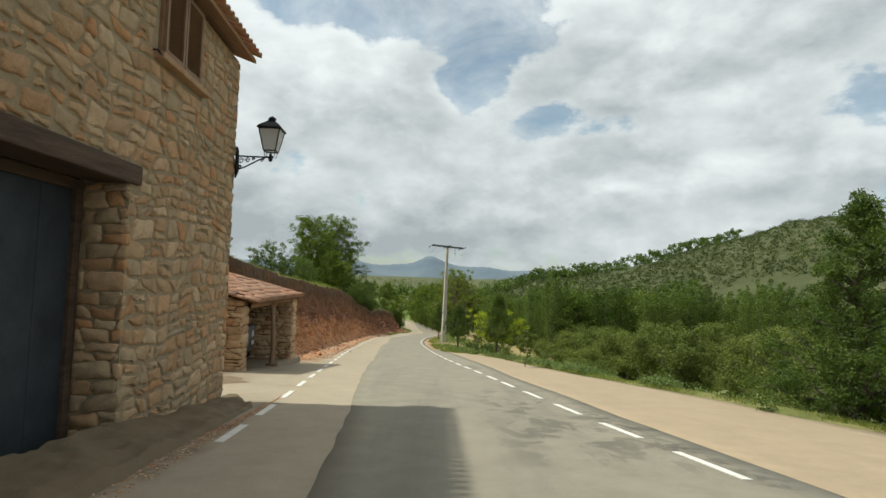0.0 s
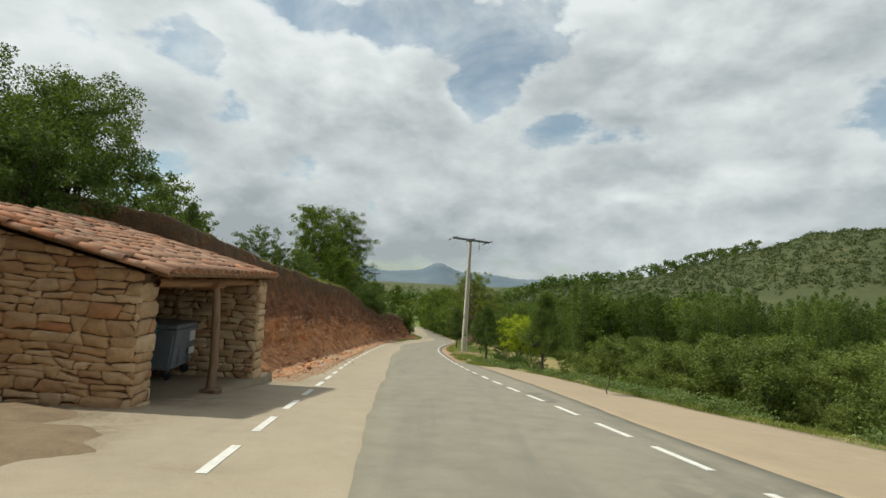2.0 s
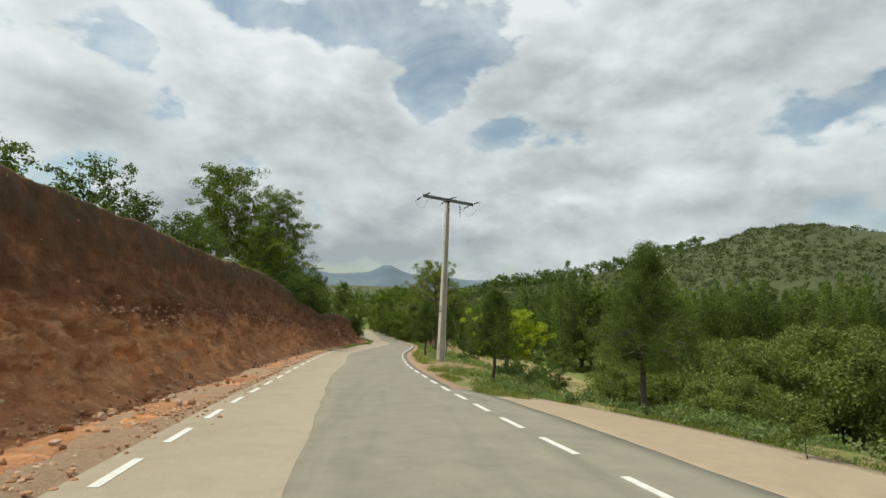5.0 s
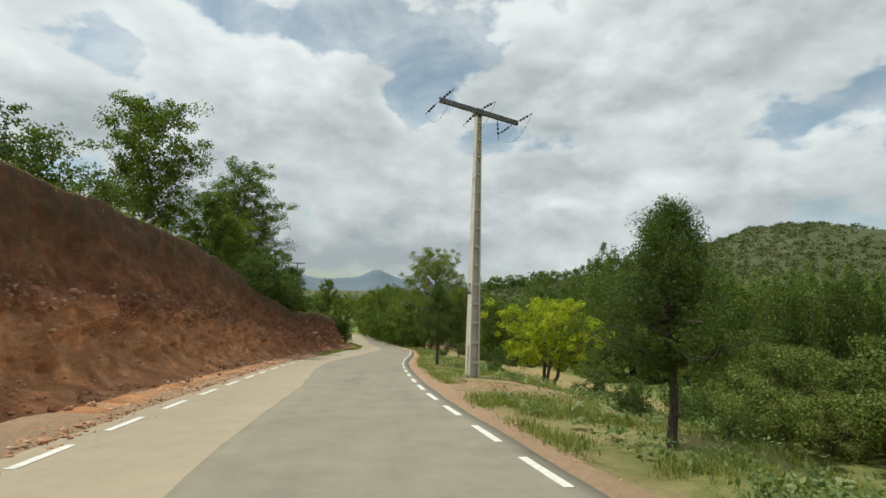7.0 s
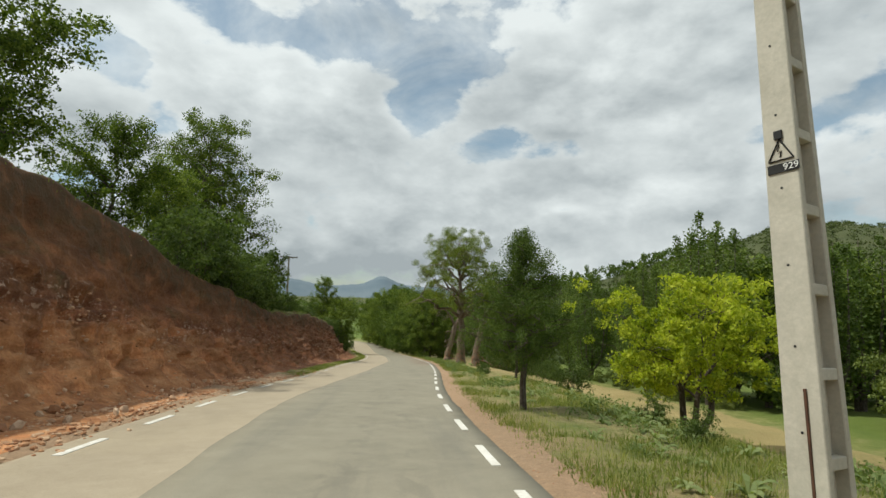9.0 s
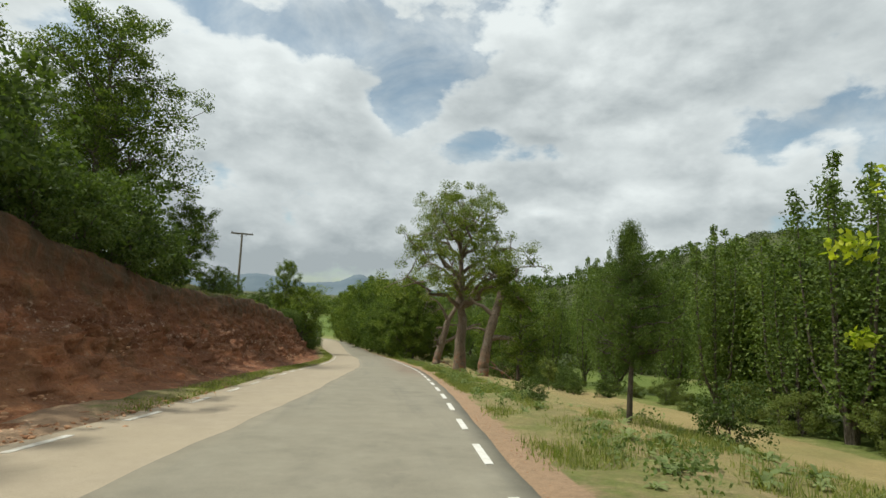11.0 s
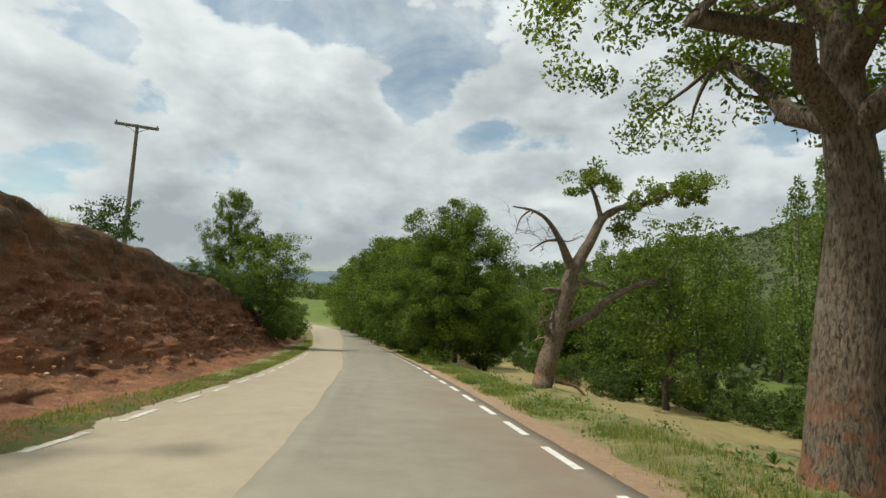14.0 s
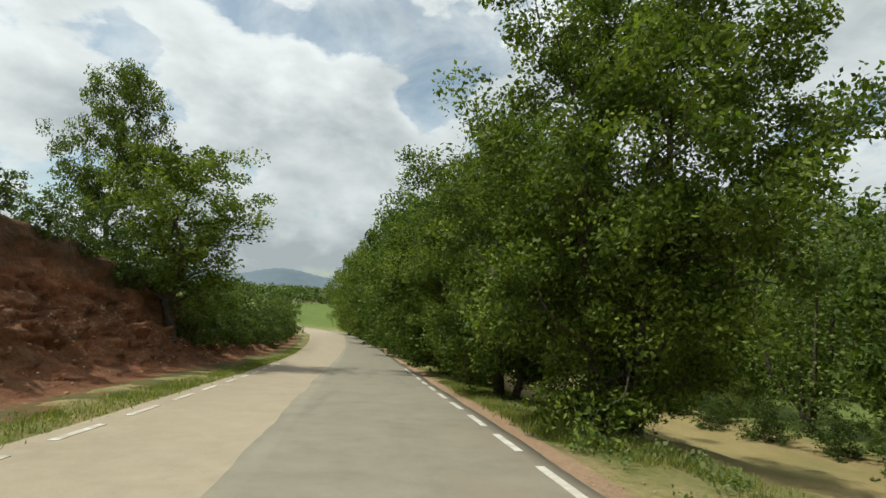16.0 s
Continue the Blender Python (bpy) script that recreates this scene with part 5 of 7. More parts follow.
# ---- the stone house ----
def build_house():
    """Local frame: x out to the road, y along the wall down the road, origin at the far corner's foot."""
    house = thing("stone_house", "tall rubble stone house with garage door and tiled eave", "house", at=(-4.10, 10.1, -1.05), rz=3.6)
    d0, d1, dtop = -7.4, -3.72, 3.52
    top = 6.55
    wall = part("wall", boxed(-7.5, -0.02, d1, -0.03, -0.6, top), MORTAR, house, "rubble stone wall with lime mortar")
    for x1, y0, y1, b0 in ((-0.02, -19, d0, -0.6), (-0.02, d0, d1, dtop + 0.2)):
        part("wall", boxed(-7.5, x1, y0, y1, b0, top), MORTAR, house, "rubble stone wall with lime mortar")
    part("wall", boxed(-7.5, -0.72, d0, d1, -0.6, dtop + 0.2), MORTAR, house, "rubble stone wall with lime mortar")
    part("lintel", boxed(-0.5, 0.035, d0 - 0.35, d1 + 0.2, dtop - 0.05, dtop + 0.2, 0.03), WOOD_DARK, house, "dark weathered oak lintel")
    door = part("garage_door", boxed(-0.66, -0.60, d0 + 0.12, d1 - 0.14, 0.3, dtop - 0.16, 0.006), DOOR_METAL, house, "slate blue metal garage door")
    for k in range(4):
        y = d0 + 0.5 + k * 0.83
        part("rib", boxed(-0.605, -0.594, y, y + 0.035, 0.34, dtop - 0.2, 0.004), DOOR_METAL, door)
    frame_bm = box(box(box(bmesh.new(), -0.68, -0.55, d1 - 0.15, d1 - 0.02, 0.2, dtop - 0.05), -0.68, -0.55, d0 + 0.02, d0 + 0.13, 0.2, dtop - 0.05), -0.68, -0.55, d0 + 0.14, d1 - 0.16, dtop - 0.17, dtop - 0.05)
    part("door_frame", frame_bm, WOOD_DARK, house, "dark brown door frame")
    # window with two louvred shutters
    w0, w1, z0, z1 = -3.22, -1.98, 5.36, 6.5
    win = part("window", boxed(-0.04, 0.025, w0 - 0.02, w1 + 0.02, z0 - 0.02, z1 + 0.03), SHUTTER, house, "window closed by brown louvred shutters")
    part("window_sill", boxed(-0.03, 0.12, w0 - 0.12, w1 + 0.28, z0 - 0.12, z0 - 0.03, 0.012), STONE_SHED, win, "stone sill")
    for a, b in ((w0 + 0.02, (w0 + w1) / 2 - 0.01), ((w0 + w1) / 2 + 0.01, w1 - 0.02)):
        bm = bmesh.new()
        for y0, y1, q0, q1 in ((a, a + 0.06, z0, z1), (b - 0.06, b, z0, z1), (a + 0.06, b - 0.06, z0, z0 + 0.07), (a + 0.06, b - 0.06, z1 - 0.07, z1)):
            box(bm, 0.028, 0.07, y0, y1, q0, q1)
        part("shutter_frame", bm, SHUTTER, win)
        for k in range(22):
            z = z0 + 0.10 + k * 0.0445
            bm = boxed(-0.022, 0.022, a + 0.06, b - 0.06, -0.005, 0.005)
            part("slat", bm, SHUTTER, win, m=pose(0.05, 0, z, 0, 42, 0))
    for y in (w0 - 0.2, w1 + 0.26):
        v, f = joined([tube([(0.0, y, z0 - 0.05), (0.07, y, z0 - 0.05), (0.1, y, z0 - 0.09), (0.1, y + 0.05, z0 - 0.1)], [0.012, 0.012, 0.014, 0.008], 6)])
        put("shutter_hook", quick_mesh("shutter_hook", v, f, True), IRON, win, "small black iron hook")
    # roof: timber eave board, slab and tiles
    slope = radians(19)
    roof = part("roof", bmesh.new(), TILE, house, "clay tiled roof with projecting eave")
    bm = bmesh.new()
    pts = [(0.27, 6.58), (0.27, 6.66), (-3.8, 6.66 + 4.16 * math.tan(slope)), (-8.0, 6.66), (-8.0, 6.58), (-3.8, 6.58 + 4.16 * math.tan(slope) - 0.03)]
    for y in (-19.3, 0.1):
        for x, z in pts:
            bm.verts.new((x, y, z))
    bm.verts.ensure_lookup_table()
    n = len(pts)
    for k in range(n):
        bm.faces.new([bm.verts[i] for i in (k, (k + 1) % n, n + (k + 1) % n, n + k)])
    bm.faces.new([bm.verts[i] for i in (0, 5, 2, 1)])
    bm.faces.new([bm.verts[i] for i in (2, 5, 4, 3)])
    bm.faces.new([bm.verts[n + i] for i in (0, 1, 2, 5)])
    bm.faces.new([bm.verts[n + i] for i in (2, 3, 4, 5)])
    part("roof_deck", bm, WOOD_BEAM, roof, "brown timber eave boarding")
    part("gable", boxed(-7.45, -0.05, -0.34, -0.06, top - 0.05, top + 0.02), MORTAR, roof)
    me, mv, mf = tile_mesh(TILE)
    rng = np.random.default_rng(3)
    rest_v, rest_f, c = [], [], 0
    for row in range(4):
        for k in range(48):
            y = 0.04 - k * 0.205
            x = 0.36 - row * 0.34
            m = Matrix.Translation((x, y, 6.70 + (0.36 - x) * math.tan(slope) + 0.02)) @ Euler((rng.normal() * 0.05, -slope, math.pi + rng.normal() * 0.03)).to_matrix().to_4x4()
            if row == 0:
                put("tile", me, None, roof, m=m)
            else:
                a = np.array(m)
                rest_v.append(mv @ a[:3, :3].T + a[:3, 3])
                rest_f.append(mf + c)
                c += len(mv)
    tagged(put("tile_bed", quick_mesh("tile_bed", np.vstack(rest_v), np.vstack(rest_f), True), TILE, roof), kind="stuff")
    # rubble facing
    holes = [(d0 - 0.02, d1, -2, dtop + 0.1), (d0 - 0.4, d1 + 0.21, dtop - 0.06, dtop + 0.21), (w0 - 0.1, w1 + 0.1, z0 - 0.04, 9), (w0 - 0.13, w1 + 0.29, z0 - 0.13, z0 - 0.02)]
    st = rubble_cells(12, -8.2, 0.0, -0.45, top - 0.02, 0.27, 0.215, 0.045, holes)
    lay_cells(wall, st, face_matrix((-0.015, 0, 0), (0, 1, 0), (0, 0, 1)), STONE_HOUSE, STONE_REST, 31, 0.018, 0.034, 300, lambda c: -c[0])
    # the reveal beside the door, facing back up the road, and the corner's far side
    lay_cells(wall, rubble_cells(14, -0.56, 0.0, -0.3, dtop - 0.06, 0.3, 0.17, 0.03), face_matrix((0, d1, 0), (1, 0, 0), (0, 0, 1)), STONE_HOUSE, STONE_REST, 33, 0.03, 0.012, 60)
    lay_cells(wall, rubble_cells(15, 0.0, 0.8, -0.4, top - 0.1, 0.4, 0.25, 0.03), face_matrix((0.0, -0.03, 0), (-1, 0, 0), (0, 0, 1)), STONE_HOUSE, STONE_REST, 35, 0.05, 0.012, 0)


def build_house_footing():
    ys = np.arange(-1.0, 10.45, 0.07)
    t = np.linspace(0, 1, 22)
    wall_x = -3.47 - 0.063 * ys
    outer = np.where(ys < 9.5, wall_x + 0.75 + 0.03 * (9.5 - ys), wall_x + 0.62 - 0.45 * np.clip(ys - 9.5, 0, 1))
    X = wall_x[:, None] - 0.05 + (outer - wall_x + 0.05)[:, None] * t
    Y = np.broadcast_to(ys[:, None], X.shape)
    lift = 0.22 * np.interp(ys, [-1, 6, 10.7], [1.2, 1, 0.35])[:, None]
    Z = road_z(Y) + lift * (1 - 0.55 * t) + 0.05 * rough_noise(X * 3, Y * 3, Y * 0, 4, 0.6) + 0.03 * rough_noise(X * 1.2, Y * 1.2, Y * 0, 2, 0.5, True)
    X = np.hstack([X, X[:, -1:] + 0.06])
    Z = np.hstack([Z, road_z(ys)[:, None] - 0.05])
    Y = np.broadcast_to(ys[:, None], X.shape)
    me = quick_mesh("footpath", np.stack([X, Y, Z], -1), grid_faces(*X.shape), True)
    tagged(put("footpath", me, PAD), "rough sloping concrete footing along the house wall", "pavement", kind="structure")


# ---- the bin shed ----
def build_shed():
    ox, oy, oz = -5.82, 16.12, -2.0
    shed = thing("stone_shed", "open-fronted stone bin shelter with mossy clay tile roof", "shed", at=(ox, oy, oz), rz=-0.8)
    deep, long, thick = 4.1, 4.86, 0.5
    pitch = 0.24
    z_front = 2.36
    tops = lambda x: z_front + 0.06 - x * pitch  # noqa: E731

    def side_wall(y0, y1, name, label, front):
        bm = bmesh.new()
        prof = [(front, -0.6), (front, tops(front) - 0.12), (-deep, tops(-deep) - 0.12), (-deep, -0.6)]
        for y in (y0, y1):
            for x, z in prof:
                bm.verts.new((x, y, z))
        bm.verts.ensure_lookup_table()
        for k in range(4):
            bm.faces.new([bm.verts[i] for i in (k, (k + 1) % 4, 4 + (k + 1) % 4, 4 + k)])
        bm.faces.new([bm.verts[i] for i in (3, 2, 1, 0)])
        bm.faces.new([bm.verts[i] for i in (4, 5, 6, 7)])
        bmesh.ops.recalc_face_normals(bm, faces=bm.faces)
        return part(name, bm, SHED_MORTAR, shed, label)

    near = side_wall(0.03, thick - 0.03, "side_wall", "tan rubble stone side wall", -0.26)
    far = side_wall(long - thick + 0.03, long - 0.03, "side_wall", "tan rubble stone side wall", 0.0)
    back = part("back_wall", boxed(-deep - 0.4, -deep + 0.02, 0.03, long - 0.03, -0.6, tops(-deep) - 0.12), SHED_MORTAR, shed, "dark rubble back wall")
    up3 = (0, 0, 1)
    under = (pitch, 1.0, tops(0) - 0.10)
    lay_cells(near, rubble_cells(21, -deep, -0.24, -0.5, 3.9, 0.36, 0.18, 0.025, (), under), face_matrix((0, 0.03, 0), (1, 0, 0), up3), STONE_SHED, STONE_SHED_REST, 41, 0.04, 0.008, 260, lambda c: -c[0])
    lay_cells(near, rubble_cells(26, 0.0, thick, -0.45, z_front - 0.1, 0.62, 0.24, 0.01), face_matrix((-0.26, 0, 0), (0, 1, 0), up3), STONE_SHED, STONE_SHED_REST, 42, 0.035, 0.008, 60)
    lay_cells(far, rubble_cells(22, -deep, 0.02, -0.5, 3.9, 0.34, 0.18, 0.025, (), under), face_matrix((0, long - thick + 0.03, 0), (1, 0, 0), up3), STONE_SHED, STONE_SHED_REST, 43, 0.035, 0.008, 200, lambda c: -c[0])
    lay_cells(far, rubble_cells(27, long - thick, long, -0.55, z_front - 0.1, 0.62, 0.22, 0.01), face_matrix((0, 0, 0), (0, 1, 0), up3), STONE_SHED, STONE_SHED_REST, 44, 0.035, 0.008, 60)
    lay_cells(back, rubble_cells(23, 0.5, long - 0.5, -0.3, 3.4, 0.42, 0.2, 0.03), face_matrix((-deep + 0.02, 0, 0), (0, 1, 0), up3), STONE_SHED, STONE_SHED_REST, 45, 0.05, 0.009, 0)
    # timber
    rng = np.random.default_rng(4)
    v, f = tube([(-0.18, thick - 0.2, z_front - 0.13), (-0.18, 1.8, z_front - 0.15), (-0.17, 3.4, z_front - 0.13), (-0.18, long + 0.04, z_front - 0.14)], [0.085, 0.09, 0.085, 0.08], 8)
    put("beam", quick_mesh("beam", v, f, True), WOOD_BEAM, shed, "round brown timber front beam")
    v, f = tube([(-0.02, 2.26, 0.08), (0.0, 2.27, 0.6), (-0.03, 2.29, 1.4), (-0.08, 2.32, 1.95), (-0.1, 2.33, 2.14)], [0.095, 0.085, 0.08, 0.075, 0.075], 9)
    post = put("post", quick_mesh("post", v, f, True), WOOD_OLD, shed, "grey weathered timber post")
    part("post_cap", boxed(-0.26, 0.02, 2.16, 2.5, 2.12, 2.2, 0.015), WOOD_BEAM, post)
    part("post_base", boxed(-0.19, 0.15, 2.1, 2.43, -0.22, 0.09, 0.03), SHED_MORTAR, post, "rough stone footing")
    for k in range(9):
        y = 0.35 + k * 0.56
        v, f = tube([(0.08, y, tops(0.08) - 0.07), (-deep, y, tops(-deep) - 0.07)], 0.05, 6)
        put("rafter", quick_mesh("rafter", v, f, True), WOOD_BEAM, shed)
    # roof
    slope = math.atan(pitch)
    bm = bmesh.new()
    for y in (-0.12, long + 0.0):
        for x, dz in ((0.24, -0.02), (0.24, 0.03), (-deep - 0.4, 0.03), (-deep - 0.4, -0.02)):
            bm.verts.new((x, y, tops(x) + dz))
    bm.verts.ensure_lookup_table()
    for k in range(4):
        bm.faces.new([bm.verts[i] for i in (k, (k + 1) % 4, 4 + (k + 1) % 4, 4 + k)])
    bm.faces.new([bm.verts[i] for i in (3, 2, 1, 0)])
    bm.faces.new([bm.verts[i] for i in (4, 5, 6, 7)])
    bmesh.ops.recalc_face_normals(bm, faces=bm.faces)
    roof = part("roof", bm, WOOD_OLD, shed, "weathered clay barrel tile roof")
    cover, chan = tile_mesh(TILE, 0.108, 0.085, 0.5), tile_mesh(TILE, 0.09, 0.108, 0.5, True)
    cv, cf, c, done = [], [], 0, 0
    for row in range(12):
        for k in range(20):
            y = -0.02 + k * 0.243
            x = 0.36 - row * 0.385
            jit = Euler((rng.normal() * 0.09, -slope + rng.normal() * 0.025, math.pi + rng.normal() * 0.05)).to_matrix().to_4x4()
            m = Matrix.Translation((x + rng.normal() * 0.02, y + rng.normal() * 0.008, tops(x) + 0.085 + rng.normal() * 0.006)) @ jit
            if done < 300:
                put("tile", cover[0], None, roof, m=m)
                done += 1
            else:
                a = np.array(m)
                cv.append(cover[1] @ a[:3, :3].T + a[:3, 3])
                cf.append(cover[2] + c)
                c += len(cover[1])
            m = Matrix.Translation((x - 0.03, y + 0.122, tops(x) + 0.125)) @ Euler((0, -slope, math.pi)).to_matrix().to_4x4()
            a = np.array(m)
            cv.append(chan[1] @ a[:3, :3].T + a[:3, 3])
            cf.append(chan[2] + c)
            c += len(chan[1])
    tagged(put("tile_bed", quick_mesh("tile_bed", np.vstack(cv), np.vstack(cf), True), TILE, roof), kind="stuff")
    # the verge: a column of barrel tiles and a second one turned over the edge
    for k in range(12):
        x = 0.36 - k * 0.385
        m = Matrix.Translation((x, -0.2, tops(x) + 0.045 + rng.normal() * 0.008)) @ Euler((rng.normal() * 0.1, -slope + rng.normal() * 0.03, math.pi + rng.normal() * 0.05)).to_matrix().to_4x4()
        put("verge_tile", cover[0], None, roof, m=m)
    # floor slab
    ys = np.arange(15.6, 21.9, 0.25)
    t = np.linspace(0, 1, 14)
    X = -10.2 + (4.55 * t)[None] + 0.06 * fbm(ys * 2.3, ys, ys * 0.5, 3)[:, None] * (t == 1)[None]
    Y = np.broadcast_to(ys[:, None], X.shape)
    Z = road_z(Y) * 0.55 + 0.45 * float(road_z(18.4)) + 0.05 + 0.012 * fbm(X * 2, Y * 2, Y, 3)
    X, Z = np.hstack([X, X[:, -1:] + 0.02]), np.hstack([Z, road_z(Y[:, -1:]) - 0.06])
    Y = np.broadcast_to(ys[:, None], X.shape)
    tagged(put("shed_floor", quick_mesh("shed_floor", np.stack([X, Y, Z], -1), grid_faces(*X.shape), True), SLAB), "stained concrete floor slab under the shelter", "floor", kind="structure")


def build_bin(name, label, mat, x, y, z, rz, sticker):
    b = thing(name, label, "waste container", "waste containers", at=(x, y, z), rz=rz)
    b.scale = (1.1, 1.1, 1.14)
    w, d, h = 1.3, 1.0, 1.0
    bm = bmesh.new()
    lower = [(-d / 2 + 0.12, -w / 2 + 0.1), (d / 2 - 0.12, -w / 2 + 0.1), (d / 2 - 0.12, w / 2 - 0.1), (-d / 2 + 0.12, w / 2 - 0.1)]
    upper = [(-d / 2, -w / 2), (d / 2, -w / 2), (d / 2, w / 2), (-d / 2, w / 2)]
    for ring, zz in ((lower, 0.2), (upper, h)):
        for px, py in ring:
            bm.verts.new((px, py, zz))
    bm.verts.ensure_lookup_table()
    for k in range(4):
        bm.faces.new([bm.verts[i] for i in (k, (k + 1) % 4, 4 + (k + 1) % 4, 4 + k)])
    bm.faces.new([bm.verts[i] for i in (3, 2, 1, 0)])
    bm.faces.new([bm.verts[i] for i in (4, 5, 6, 7)])
    bmesh.ops.bevel(bm, geom=list(bm.edges), offset=0.045, segments=2, affect="EDGES")
    part("body", bm, mat, b, smooth=False)
    part("rim", boxed(-d / 2 - 0.03, d / 2 + 0.03, -w / 2 - 0.03, w / 2 + 0.03, h - 0.06, h, 0.02), mat, b)
    bm = boxed(-d / 2, d / 2 + 0.02, -w / 2 + 0.01, w / 2 - 0.01, h, h + 0.1, 0.05)
    part("lid", bm, mat, b)
    for yy in (-0.28, 0.28):
        part("rib", boxed(d / 2 - 0.09, d / 2 - 0.045, yy - 0.02, yy + 0.02, 0.3, 0.85, 0.01), mat, b, m=pose(0, 0, 0, 0, 0, 0))
    for zz, hh in ((0.72, 0.2), (0.45, 0.13)):
        part("sticker", boxed(d / 2 - 0.025, d / 2 + 0.003, sticker, sticker + 0.26, zz, zz + hh), WHITE_PAINT, b, "white paper sticker")
    for px in (-0.3, 0.3):
        for py in (-0.45, 0.45):
            bm = bmesh.new()
            bmesh.ops.create_cone(bm, cap_ends=True, segments=14, radius1=0.09, radius2=0.09, depth=0.045)
            bmesh.ops.bevel(bm, geom=[e for e in bm.edges if len(e.link_faces) == 2 and e.calc_face_angle(0) > 1], offset=0.01, segments=1, affect="EDGES")
            part("wheel", bm, RUBBER, b, m=pose(px, py, 0.09, 90, 0, 0))
            part("caster", boxed(px - 0.03, px + 0.03, py - 0.035, py + 0.035, 0.12, 0.24), STEEL, b)


def build_wall_lamp():
    """A wrought-iron bracket lantern on the house corner."""
    lamp = thing("wall_lantern", "black wrought iron bracket lantern with frosted panes", "street lamp", at=(-4.08, 10.08, 3.5), rz=3.6)
    v, f = joined([tube([(0.0, 0, 0.3), (0.015, 0, 0.22), (0.02, 0, -0.2), (0.0, 0, -0.32)], [0.02, 0.035, 0.04, 0.012], 8)])
    put("back_plate", quick_mesh("back_plate", v, f, True), IRON, lamp)
    pieces = [tube([(0.02, 0, 0.12), (0.3, 0, 0.12), (0.62, 0, 0.12)], 0.016, 6), tube([(0.02, 0, -0.16), (0.2, 0, -0.08), (0.42, 0, 0.05), (0.56, 0, 0.11)], 0.014, 6)]
    for cx, cz, r in ((0.09, 0.03, 0.065), (0.22, 0.05, 0.05), (0.33, 0.075, 0.032), (0.5, 0.06, 0.035), (0.07, -0.09, 0.035)):
        a = np.linspace(0, 3.4 * np.pi, 22)
        rr = r * (1 - 0.72 * a / a[-1])
        pieces.append(tube(np.stack([cx + rr * np.cos(a), 0 * a, cz + rr * np.sin(a)], 1), 0.008, 5))
    v, f = joined(pieces)
    put("bracket", quick_mesh("bracket", v, f, True), IRON, lamp, "scrolled iron bracket")
    lx, lz = 0.66, 0.10
    v, f = joined([tube([(lx, 0, lz - 0.06), (lx, 0, lz), (lx, 0, lz + 0.1)], [0.03, 0.045, 0.02], 8)] + [tube([(lx, 0, lz + 0.02), (lx + 0.09 * c, 0.09 * s, lz + 0.03), (lx + 0.105 * c, 0.105 * s, lz + 0.14)], 0.008, 5) for c, s in ((1, 1), (1, -1), (-1, 1), (-1, -1))])
    put("holder", quick_mesh("holder", v, f, True), IRON, lamp)
    b, t, z0, z1 = 0.115, 0.20, lz + 0.14, lz + 0.56
    for sx, sy in ((1, 1), (1, -1), (-1, 1), (-1, -1)):
        v, f = tube([(lx + sx * b, sy * b, z0), (lx + sx * t, sy * t, z1)], 0.012, 4)
        put("corner_bar", quick_mesh("corner_bar", v, f), IRON, lamp)
    for z, r in ((z0, b), (z1, t)):
        for a in range(4):
            c, s = math.cos(a * math.pi / 2), math.sin(a * math.pi / 2)
            v, f = tube([(lx + c * r - s * r, s * r + c * r, z), (lx + c * r + s * r, s * r - c * r, z)], 0.013, 4)
            put("frame_bar", quick_mesh("frame_bar", v, f), IRON, lamp)
    for a in range(4):
        c, s = math.cos(a * math.pi / 2), math.sin(a * math.pi / 2)
        vv = []
        for off in (0.0, -0.004):
            for z, r in ((z0, b), (z1, t)):
                for k in (-1, 1):
                    vv.append((lx + c * (r + off) - s * k * r, s * (r + off) + c * k * r, z))
        ff = [(0, 1, 3, 2), (4, 6, 7, 5), (0, 2, 6, 4), (1, 5, 7, 3)]
        put("pane", quick_mesh("pane", vv, ff), GLASS_FROST, lamp, "frosted glass pane")
    bm = bmesh.new()
    for r, z in ((0.235, z1 + 0.005), (0.225, z1 + 0.035), (0.15, z1 + 0.11), (0.11, z1 + 0.14), (0.075, z1 + 0.17), (0.06, z1 + 0.2)):
        ring = [bm.verts.new((lx + r * sx, r * sy, z)) for sx, sy in ((1, 1), (-1, 1), (-1, -1), (1, -1))]
        if z > z1 + 0.01:
            for k in range(4):
                bm.faces.new((last[k], last[(k + 1) % 4], ring[(k + 1) % 4], ring[k]))
        else:
            bm.faces.new(ring[::-1])
        last = ring
    bm.faces.new(last)
    hood = part("hood", bm, IRON, lamp, "black sheet metal hood")
    v, f = tube([(lx, 0, z1 + 0.19), (lx, 0, z1 + 0.23), (lx, 0, z1 + 0.25), (lx, 0, z1 + 0.28)], [0.05, 0.085, 0.06, 0.02], 10)
    put("finial", quick_mesh("finial", v, f, True), IRON, hood)


build_house()
build_house_footing()
build_shed()
build_bin("waste_container", "green plastic wheeled waste container under the shelter", BIN_GREEN, -7.75, 18.2, -1.98, 8, -0.1)
build_bin("waste_container", "grey plastic wheeled waste container with white stickers", BIN_GREY, -7.7, 19.95, -2.05, 6, 0.12)
build_wall_lamp()


